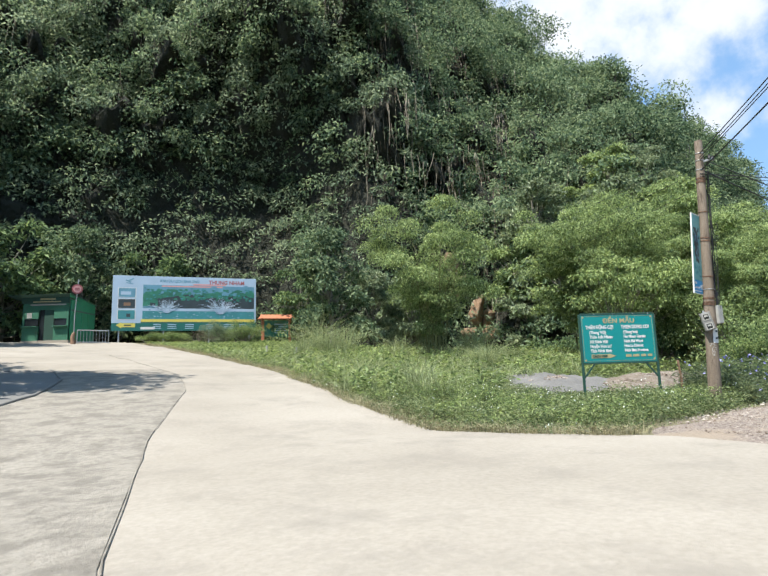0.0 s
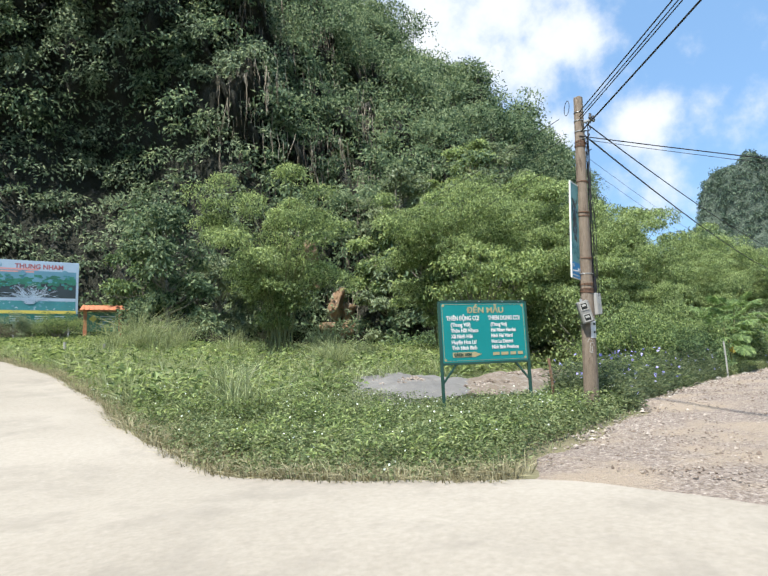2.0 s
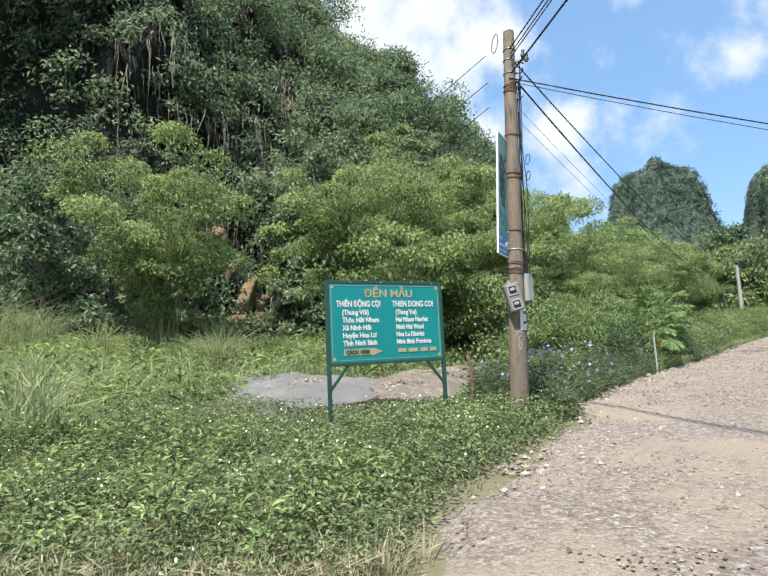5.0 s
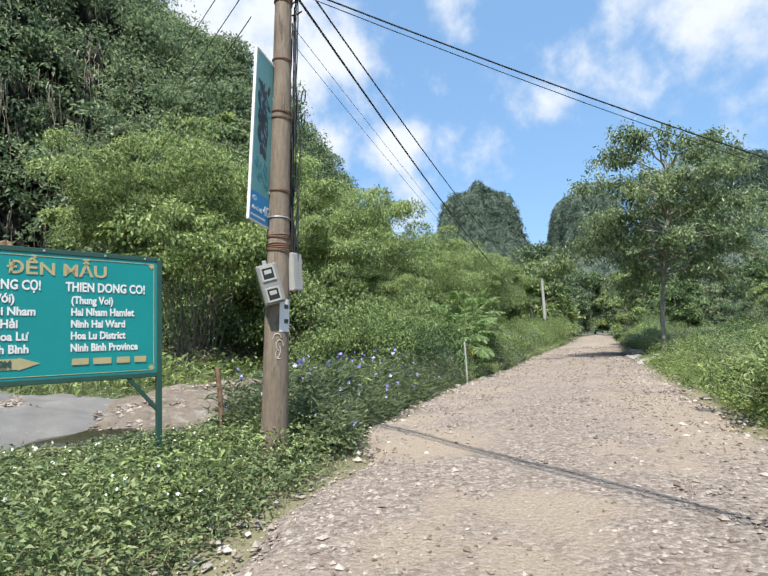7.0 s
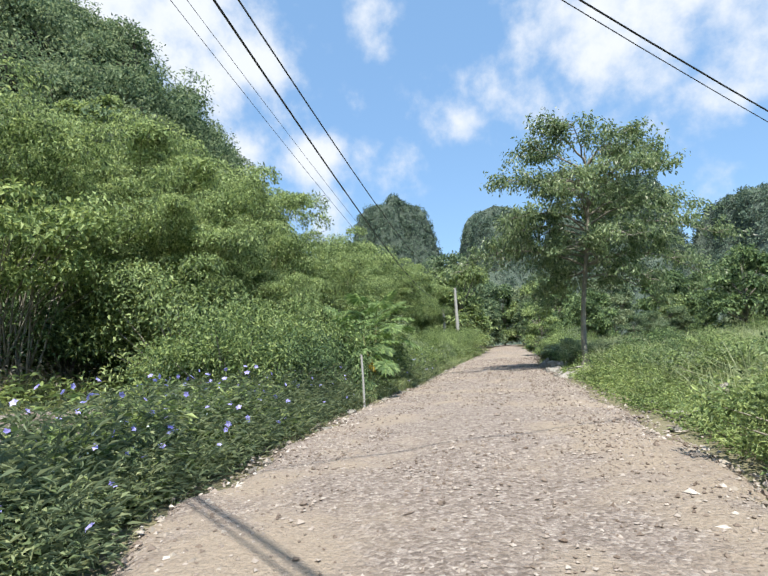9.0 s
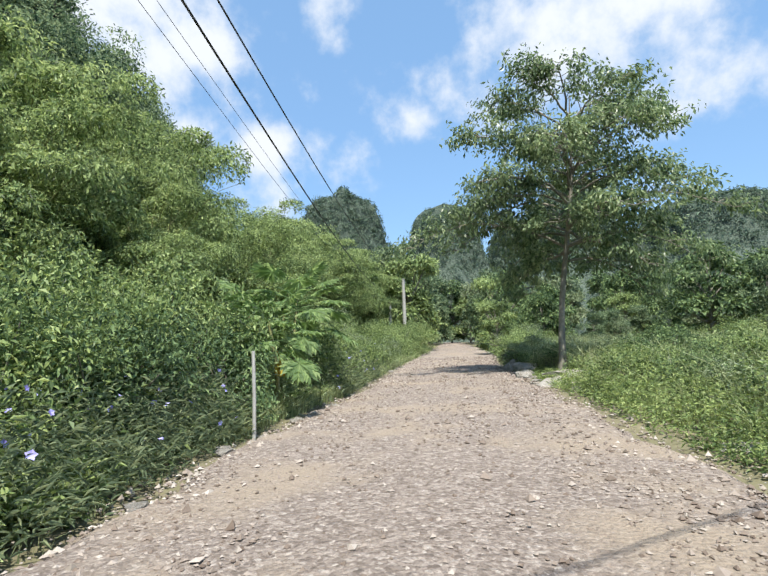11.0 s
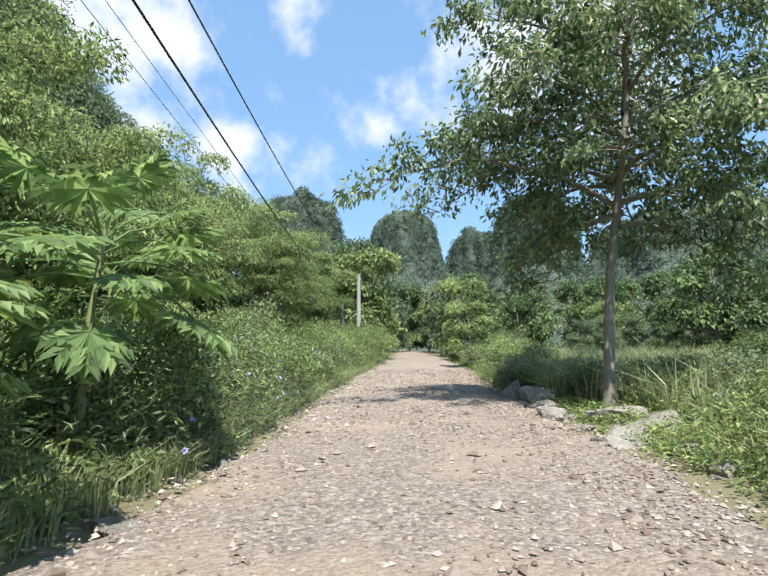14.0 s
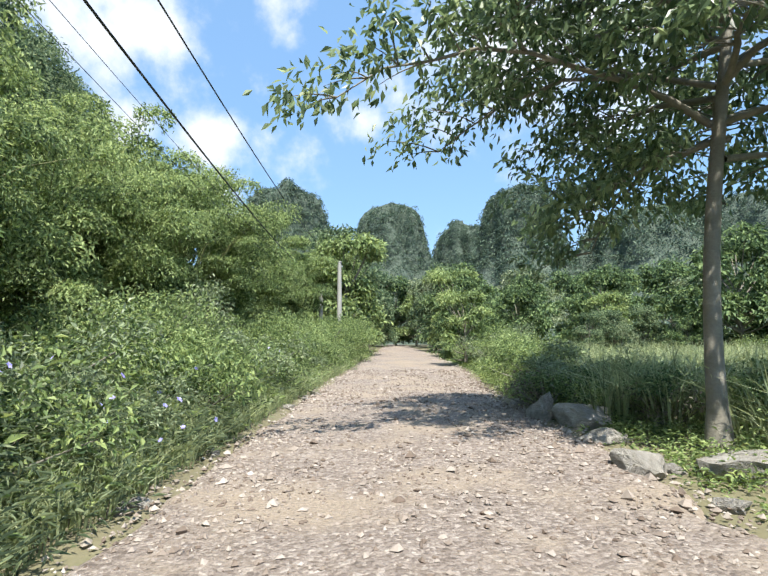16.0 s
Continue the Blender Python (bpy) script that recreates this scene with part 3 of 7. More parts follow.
def hill_samples(rng, count, lo=0.0, hi=1.03, plo=9, phi_hi=127):
    """Points spread evenly by area over the hill, with normals."""
    n0 = count * 14
    ph, u = rng.uniform(plo, phi_hi, n0), rng.random(n0)
    t = lo + (hi - lo) * u ** 2.2
    p = hill_point(ph, t)
    du, dv = hill_point(ph + 0.3, t) - p, hill_point(ph, t + 0.01) - p
    c = np.cross(dv, du)
    area = np.linalg.norm(c, axis=1) * u ** 1.2 * np.where((p[:, 2] > 66) & (ph > 50), 0.15, 1.0)
    pick = rng.choice(n0, count, replace=False, p=area / area.sum())
    nrm = unit(c[pick])
    out = -unit(p[pick] * [1, 1, 0]) + [0, 0, 0.35]
    nrm *= np.sign(np.sum(nrm * out, axis=1, keepdims=True) + 1e-6)
    return p[pick], nrm, ph[pick], t[pick]


rng = np.random.default_rng(3)
pieces, climbing = [], []
P, N, ph, t = hill_samples(rng, 5300, plo=14, phi_hi=101)
R = rng.uniform(0.9, 2.6, len(P)) * (1 + 0.5 * (np.hypot(P[:, 0], P[:, 1]) > 72))
# Paler creepers gather on the dim side, which their colour brightens.
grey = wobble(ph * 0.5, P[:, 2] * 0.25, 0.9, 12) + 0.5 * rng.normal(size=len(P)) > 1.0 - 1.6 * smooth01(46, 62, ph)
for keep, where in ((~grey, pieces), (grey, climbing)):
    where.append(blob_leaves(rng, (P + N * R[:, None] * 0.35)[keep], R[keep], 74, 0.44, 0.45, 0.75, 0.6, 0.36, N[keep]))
P, N, ph, t = hill_samples(rng, 640, 0.06, plo=16, phi_hi=100)
R = rng.uniform(1.7, 4.2, len(P))
pieces.append(blob_leaves(rng, P + N * R[:, None] * 0.75 + [0, 0, 0.6], R, 190, 0.48, 0.4, 0.7, 0.6, 0.36, N))
# crowns that break the skyline
P, N, ph, t = hill_samples(rng, 170, 0.6, 1.03, 23, 60)
R = rng.uniform(1.4, 3.6, len(P))
pieces.append(blob_leaves(rng, P + [0, 0, 1] * R[:, None] * 0.5, R, 560, 0.46, 0.4, 1.0, 0.75, 0.46))
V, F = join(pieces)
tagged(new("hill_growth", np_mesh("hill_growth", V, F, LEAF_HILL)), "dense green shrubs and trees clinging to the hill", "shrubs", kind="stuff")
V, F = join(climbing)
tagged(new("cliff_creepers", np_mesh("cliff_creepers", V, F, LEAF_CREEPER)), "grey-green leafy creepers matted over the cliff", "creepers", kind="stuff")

# ---- distant peaks ----


PEAK_H, PEAK_R = [0, 0.2, 0.4, 0.55, 0.7, 0.84, 0.92, 0.97, 1.0], [3.6, 2.7, 1.95, 1.45, 1.24, 1.10, 0.98, 0.80, 0.0]


def peak(az, dist, width, height, seed, label):
    """A steep round-topped limestone tower far off, clothed in woods."""
    c = Vector((math.cos(radians(az)) * dist, math.sin(radians(az)) * dist))
    th, hh = np.meshgrid(np.linspace(0, 2 * np.pi, 73), np.linspace(0, 1, 40), indexing="ij")
    prof = np.interp(hh, PEAK_H, PEAK_R)
    lump = 1 + 0.10 * np.sin(3 * th + seed) + 0.07 * np.sin(5 * th + 2 * seed + 3 * hh) + 0.05 * np.sin(11 * th + 9 * hh + seed)
    r = width / 2 * prof * lump
    z = height * (hh + 0.03 * np.sin(th * 2 + seed) * hh ** 3 + 0.03 * np.sin(5 * th + seed * 3) * hh ** 4) 
    V = np.stack([c.x + r * np.cos(th), c.y + r * np.sin(th), z], -1)
    n = hh.shape[1]
    i, j = np.meshgrid(np.arange(72), np.arange(n - 1), indexing="ij")
    F = np.stack([i * n + j, (i + 1) * n + j, (i + 1) * n + j + 1, i * n + j + 1], -1).reshape(-1, 4)
    top = thing("peak", Matrix(), label, "hill", "distant peaks", kind="structure")
    link("rock", np_mesh("rock", V.reshape(-1, 3), F, WOODED, True), top, "grey limestone with a skin of woods, distance haze in the colour")
    g = np.random.default_rng(seed)
    k = 3000
    a, h = g.uniform(0, 2 * np.pi, k), g.random(k) ** 0.8
    pr = np.interp(h, PEAK_H, PEAK_R)
    lp = 1 + 0.10 * np.sin(3 * a + seed) + 0.07 * np.sin(5 * a + 2 * seed + 3 * h) + 0.05 * np.sin(11 * a + 9 * h + seed)
    r = width / 2 * pr * lp
    C = np.stack([c.x + r * np.cos(a), c.y + r * np.sin(a), height * (h + 0.03 * np.sin(a * 2 + seed) * h ** 3 + 0.03 * np.sin(5 * a + seed * 3) * h ** 4)], -1)
    near = (C[:, :2] - [c.x, c.y]) @ np.array([-c.x, -c.y]) > 0.0
    C = C[near]
    Vl, Fl = blob_leaves(g, C, g.uniform(1.2, 3.2, len(C)), 24, 1.15, 0.2)
    link("woods", np_mesh("woods", Vl, Fl, LEAF_FAR), top, "green woods with distance haze in their colour")
    return top


peak(9.4, 400, 43, 112, 1, "tall flat-topped wooded limestone peak in the distance")
peak(-1.2, 445, 46, 111, 5, "round-topped wooded limestone peak in the distance")
peak(-8.5, 490, 38, 106, 9, "smaller wooded limestone peak in the distance")
peak(-13.4, 325, 34, 87, 18, "steep wooded limestone peak in the distance")
peak(-25, 340, 58, 74, 12, "broad wooded limestone hill in the distance")
peak(-36, 400, 76, 92, 15, "broad wooded limestone hill in the distance")
peak(-47, 360, 76, 82, 21, "broad wooded limestone hill in the distance")

# ---- trees and bamboo ----


def bamboo_parts(seed, height, spread_r, culms=30, sprays=56):
    """Meshes of a bamboo clump: arching culms, and drooping sprays of narrow leaves."""
    g = np.random.default_rng(seed)
    tubes, C, R = [], [], []
    for _ in range(culms):
        a = g.uniform(0, 2 * np.pi)
        b0 = g.random(2) * 1.0 - 0.5
        h, out = height * g.uniform(0.4, 1.0), spread_r * g.uniform(0.3, 1.0)
        s = np.linspace(0, 1, 10)
        path = np.stack([b0[0] + np.cos(a) * out * s ** 2.2, b0[1] + np.sin(a) * out * s ** 2.2, h * (1.12 * s - 0.27 * s ** 4)], -1)
        tubes.append(tube_arrays(path, np.linspace(0.028, 0.006, 10), 5))
        for u in (g.uniform(0.35, 0.7), g.uniform(0.75, 0.92), g.uniform(0.92, 1.0)):
            p = np.array([np.interp(u, s, path[:, k]) for k in range(3)])
            C.append(p + g.normal(size=3) * 0.18), R.append(g.uniform(0.42, 0.92))
    V, F = blob_leaves(g, np.array(C), np.array(R), sprays * 9, 0.112, 0.55, 0.60, 0.60, 0.30)
    tv, tf = join(tubes)
    return np_mesh("cane_growth", tv, tf, CULM, True), np_mesh("foliage", V, F, LEAF_BAMBOO)


BAMBOO_KINDS = [bamboo_parts(11, 8.0, 3.2), bamboo_parts(12, 8.0, 2.6), bamboo_parts(13, 8.0, 3.8)]


def bamboo(k, x, y, h, turn):
    s = h / 8.0
    ob = thing("bamboo_clump", pose(x, y, float(ground_z(x, y)) - 0.05, 0, 0, turn) @ Matrix.Diagonal((s, s, s, 1)), "arching bamboo clump with feathery light green leaves", "bamboo", "bamboo along the hill foot")
    tagged(link("cane_growth", BAMBOO_KINDS[k][0], ob), kind="stuff")
    link("foliage", BAMBOO_KINDS[k][1], ob)


for n_, (x, y, h) in enumerate([(24.6, 17.0, 8.5), (25.6, 13.2, 6.5), (26.8, 17.6, 9.0), (26.6, 13.0, 7.6), (29.5, 15.8, 10.8), (31.8, 12.7, 7.6), (25.5, 19.5, 10.0), (35.0, 15.2, 10.8),
                                (36.2, 13.6, 6.4), (40.4, 13.6, 5.5), (43.5, 11.6, 7.3), (41.5, 15.5, 8.4), (47.5, 14.0, 9.8), (50.5, 11.0, 8.6), (45.5, 19.0, 9.8), (51.5, 17.0, 10.3),
                                (56.0, 11.6, 9.4), (31.5, 19.5, 12.0), (36.5, 20.0, 11.4), (62.0, 10.0, 9.2), (17.0, 22.5, 9.0), (70.0, 9.0, 9.6), (28.2, 10.6, 4.6), (33.4, 10.2, 5.9), (37.6, 16.0, 9.1), (44.2, 12.6, 8.2), (47.0, 11.4, 7.6), (39.0, 12.0, 6.6)]):
    bamboo(n_ % 3, x, y, h, n_ * 73)


def tree_parts(seed, height, radius, leaves, size, mat, trunk_r=0.14, bare=0.3, blobs=26):
    """Meshes of a broad-leaved tree: trunk with limbs, and a crown of many leaf clumps with gaps."""
    g = np.random.default_rng(seed)
    s = np.linspace(0, 1, 9)
    lean = g.normal(size=2) * 0.04 * height
    trunk = np.stack([lean[0] * s ** 2, lean[1] * s ** 2, height * 0.8 * s], -1)
    tubes = [tube_arrays(trunk, trunk_r * (1 - 0.8 * s), 7)]
    C, R = [], []
    for _ in range(blobs):
        u = g.uniform(bare, 1.0)
        a = g.uniform(0, 2 * np.pi)
        wide = radius * math.sqrt(max(0.05, 1 - ((u - bare - 0.25) / (1.08 - bare - 0.2)) ** 2)) * g.uniform(0.35, 0.95)
        c = np.array([lean[0] * u + np.cos(a) * wide, lean[1] * u + np.sin(a) * wide, height * u * 0.93])
        C.append(c), R.append(g.uniform(0.22, 0.42) * radius)
        j = np.array([np.interp(min(u * 0.7, 0.95), s, trunk[:, k]) for k in range(3)])
        mid = (j + c) / 2 + [0, 0, -0.08 * height * 0.3]
        tubes.append(tube_arrays(np.array([j, mid, c]), [trunk_r * 0.4, trunk_r * 0.25, trunk_r * 0.08], 5))
    V, F = blob_leaves(g, np.array(C), np.array(R), leaves // blobs, size, 0.45, 0.75, 0.25)
    tv, tf = join(tubes)
    return np_mesh("trunk", tv, tf, BARK, True), np_mesh("crown", V, F, mat)


def tree(meshes, x, y, turn, s, label, group="", sink=0.0):
    ob = thing("tree", pose(x, y, float(ground_z(x, y)) - 0.05 - sink, 0, 0, turn) @ Matrix.Diagonal((s, s, s, 1)), label, "tree", group)
    link("trunk", meshes[0], ob)
    link("crown", meshes[1], ob)
    return ob


ROUND = tree_parts(31, 8.0, 2.7, 9000, 0.26, LEAF_HILL, bare=0.08, blobs=40)
DENSE = tree_parts(32, 7.0, 2.8, 8000, 0.30, LEAF_DARK, bare=0.1, blobs=34)
LOOSE = tree_parts(33, 7.0, 2.6, 6500, 0.26, LEAF_PALE, bare=0.22, blobs=26)
LIGHT = tree_parts(34, 6.0, 2.3, 6000, 0.24, LEAF_BAMBOO, bare=0.15, blobs=26)

HILL_FOOT = "trees at the hill foot"
for x, y, turn, s, kind, lab in [
        (19.6, 39.6, 10, 1.25, ROUND, "rounded leafy tree at the foot of the cliff"), (24.6, 41.6, 50, 1.1, LOOSE, "pale feathery tree on the rocky slope"),
        (28.0, 40.6, 120, 1.1, LOOSE, "pale feathery tree on the rocky slope"), (30.4, 43.6, 200, 1.3, LOOSE, "pale feathery tree on the rocky slope"), (37.0, 34.0, 250, 1.2, LOOSE, "pale feathery tree on the rocky slope"),
        (3.0, 62.0, 30, 1.5, ROUND, "bright leafy tree behind the booth"), (-3.6, 62.6, 140, 1.8, DENSE, "dark leafy tree behind the booth"), (9.5, 63.6, 300, 1.45, DENSE, "dark leafy tree behind the hoarding"),
        (22.2, 52.6, 260, 1.2, DENSE, "dark leafy tree beside the kiosk"), (-12.4, 57, 160, 2.2, LOOSE, "tall pale tree beside the paved road"), (-10.2, 48.4, 20, 2.2, ROUND, "tall leafy tree beside the paved road"),
        (-9.0, 26.5, 75, 1.55, DENSE, "tall dark tree beside the paved road"), (-7.0, 19.5, 215, 1.75, ROUND, "tall leafy tree beside the paved road"), (-12.5, 14.5, 15, 1.3, DENSE, "tall dark tree beside the paved road")]:
    tree(kind, x, y, turn, s, lab, HILL_FOOT)

# lighter trees up the near end of the slope
g = np.random.default_rng(52)
for ph, t in ((25.5, 0.10), (27.2, 0.18), (28, 0.08), (30, 0.28), (30.5, 0.14), (32, 0.24), (33.5, 0.07), (35, 0.18), (36.5, 0.11), (38, 0.26), (40, 0.06), (42, 0.14), (44, 0.05), (28.6, 0.34), (30, 0.42), (31.5, 0.40), (34.5, 0.34)):
    p = hill_point(np.array([float(ph)]), np.array([t]))[0]
    s = g.uniform(1.0, 1.7)
    ob = thing("tree", pose(*p, 0, 0, g.uniform(0, 360)) @ Matrix.Diagonal((s, s, s * 0.85, 1)), "light green feathery tree on the wooded slope", "tree", HILL_FOOT)
    kind = LIGHT if g.random() < 0.65 else LOOSE
    link("trunk", kind[0], ob)
    link("crown", kind[1], ob)

FAR_ROW = "trees beyond the field"
g = np.random.default_rng(77)
for x, y, s, kind in [(55.0, -14.0, 1.0, DENSE), (57.5, -17.2, 0.95, DENSE), (53.0, -16.5, 0.7, ROUND), (60.0, -4.0, 0.62, DENSE), (53.0, 0.4, 0.62, LIGHT), (56.0, -6.6, 0.34, ROUND), (57.0, -8.4, 0.36, ROUND), (58.0, -10.4, 0.4, ROUND), (55.0, -11.2, 0.36, DENSE), (62, -4.6, 0.75, DENSE), (66, -1.9, 0.8, DENSE), (70, -7.5, 1.0, LOOSE), (67, -12.5, 0.8, LIGHT), (72, -14, 1.0, DENSE), (64, -17.5, 0.8, LOOSE), (70, -21, 1.1, DENSE), (62, -23.5, 1.0, DENSE), (66, -28, 1.2, DENSE), (58, -29, 1.15, LOOSE), (54, -33, 1.2, DENSE), (60, -36, 1.3, DENSE),
                      (78, -3.0, 1.35, LIGHT), (84, -4, 1.25, DENSE), (92, -4.8, 1.3, LIGHT), (100, -4.4, 1.4, ROUND), (108, -4, 1.5, LOOSE), (118, -2.4, 1.6, LIGHT), (124, 0.8, 1.7, DENSE), (112, 5.2, 1.5, ROUND), (120, 4.8, 1.6, ROUND), (102, 6.2, 1.4, ROUND),
                      (94, 7.6, 1.4, LIGHT), (69, 6.9, 1.55, LIGHT), (61, 16.4, 1.35, ROUND), (86, 8.0, 1.7, ROUND), (78, 8.4, 1.6, LIGHT), (130, -8, 1.5, DENSE), (134, 8, 1.5, DENSE), (128, 14, 1.5, DENSE), (110, -12, 1.3, DENSE), (96, -14, 1.2, ROUND), (84, -20, 1.2, DENSE), (90, -30, 1.4, DENSE),
                      (76, -34, 1.3, ROUND), (104, -24, 1.5, DENSE), (50, -40, 1.2, DENSE), (44, -36, 1.0, LOOSE), (75, 13, 1.2, LIGHT), (88, 14, 1.3, ROUND), (100, 13, 1.3, DENSE)]:
    lab = {id(DENSE): "dark leafy tree beyond the grass field", id(LOOSE): "pale leafy tree beyond the grass field", id(LIGHT): "light green tree beside the track", id(ROUND): "rounded green tree beside the track"}[id(kind)]
    tree(kind, x, y, g.uniform(0, 360), s, lab, FAR_ROW)


def roadside_tree():
    """Tall slim tree with an open, tiered crown that reaches over the track."""
    g = np.random.default_rng(5)
    x0, y0 = 33.8, 0.78
    z0 = float(ground_z(x0, y0)) - 0.1
    ob = thing("roadside_tree", pose(x0, y0, z0) @ Matrix.Diagonal((0.95, 0.95, 0.85, 1)), "slim grey-barked tree with a wide open crown over the track", "tree")
    s = np.linspace(0, 1, 16)
    H = 10.5
    trunk = np.stack([0.25 * np.sin(s * 3), -0.95 * s ** 0.9 + 0.10 * np.sin(s * 7), H * s], -1)
    rad = np.interp(s, [0, 0.04, 0.12, 0.5, 1], [0.19, 0.125, 0.108, 0.08, 0.015])
    tubes = [tube_arrays(trunk, rad, 10)]
    B, W, Fc, L = [], [], [], []

    def spray(p, d, k, reach):
        q = p + d * reach * g.random((k, 1)) + g.normal(size=(k, 3)) * 0.10
        B.append(q)
        W.append(d * 0.5 + g.normal(size=(k, 3)) * 0.45 - [0, 0, 0.75])
        Fc.append(g.normal(size=(k, 3)) * 0.6 + [0, 0, 0.6] + d * 0.3)
        L.append(g.uniform(0.12, 0.22, k))

    limbs = [(3.8, 282, 3.2, 0.24), (4.1, 15, 3.0, 0.26), (4.3, 96, 4.9, 0.62), (4.4, 275, 5.0, 0.46), (4.7, 20, 4.4, 0.5), (5.0, 195, 3.6, 0.62), (4.9, 58, 4.6, 0.60), (5.2, 235, 5.0, 0.55), (5.4, 318, 5.0, 0.55), (5.8, 125, 3.6, 0.75), (6.2, 50, 4.2, 0.7), (6.6, 290, 4.6, 0.75), (7.0, 200, 3.8, 0.85), (7.4, 100, 3.6, 0.9),
             (7.9, 340, 3.2, 1.0), (8.2, 260, 3.0, 1.05), (8.6, 70, 2.6, 1.2), (8.9, 160, 2.2, 1.3), (4.1, 50, 2.4, 0.34), (4.3, 235, 2.9, 0.28), (4.9, 150, 2.2, 0.5), (4.9, 325, 3.2, 0.36), (5.5, 10, 3.2, 0.5), (6.0, 95, 3.4, 0.55), (6.1, 250, 3.4, 0.6), (6.8, 20, 2.8, 0.7), (7.2, 330, 3.0, 0.7), (7.2, 155, 2.6, 0.8), (7.6, 240, 3.0, 0.8), (7.8, 60, 2.6, 0.9), (8.3, 0, 2.4, 1.0), (8.4, 210, 2.4, 1.1), (9.0, 300, 2.2, 1.25), (9.2, 110, 1.8, 1.3), (6.4, 330, 4.2, 0.62), (6.5, 165, 3.2, 0.75), (5.2, 292, 4.4, 0.5), (5.7, 60, 3.6, 0.6)]
    for h, az, reach, lift in limbs:
        h = 4.75 + (h - 4.3) * 1.02
        u = h / H
        reach *= 1.0 if 60 < az < 130 else 0.9
        p0 = np.array([np.interp(u, s, trunk[:, k]) for k in range(3)])
        a = radians(az)
        d = np.array([math.cos(a), math.sin(a), 0])
        q = np.linspace(0, 1, 9)
        path = p0 + d * (reach * q)[:, None] + np.array([0, 0, 1]) * (reach * (lift * q - 0.62 * q ** 2.2))[:, None] + np.cumsum(g.normal(size=(9, 3)) * 0.05, axis=0)
        tubes.append(tube_arrays(path, np.linspace(0.055, 0.008, 9) * (1.25 - 0.5 * u), 6))
        for v in np.linspace(0.26, 1.0, 10):
            p = np.array([np.interp(v, q, path[:, k]) for k in range(3)])
            for _ in range(2):
                side = unit(np.cross(d, [0, 0, 1]) * g.choice([-1, 1]) * g.uniform(0.3, 1.2) + d * g.uniform(0.1, 0.9) + np.array([0, 0, g.uniform(-0.1, 0.6)]))
                ln = g.uniform(0.5, 1.35) * (1.25 - 0.5 * v)
                b = np.linspace(0, 1, 5)
                bp = p + side * (ln * b)[:, None] - np.array([0, 0, 0.25]) * (ln * b ** 2)[:, None]
                tubes.append(tube_arrays(bp, np.linspace(0.016, 0.004, 5), 4))
                for w in (0.45, 0.7, 0.9, 1.0):
                    e = np.array([np.interp(w, b, bp[:, k]) for k in range(3)])
                    spray(e, unit(side + g.normal(size=3) * 0.7), 12, 0.42)
    L = np.concatenate(L)
    V, F = leaf_arrays(np.concatenate(B), np.concatenate(W), np.concatenate(Fc), L, L * 0.42, 0.2)
    tv, tf = join(tubes)
    link("trunk", np_mesh("trunk", tv, tf, BARK, True), ob, "grey bark with pale lichen patches")
    link("crown", np_mesh("crown", V, F, LEAF_TREE), ob, "drooping narrow dull green leaves")


roadside_tree()

# ---- utility poles and cables ----
POLE = (14.09, 7.42)
POLE_Z = float(ground_z(*POLE))


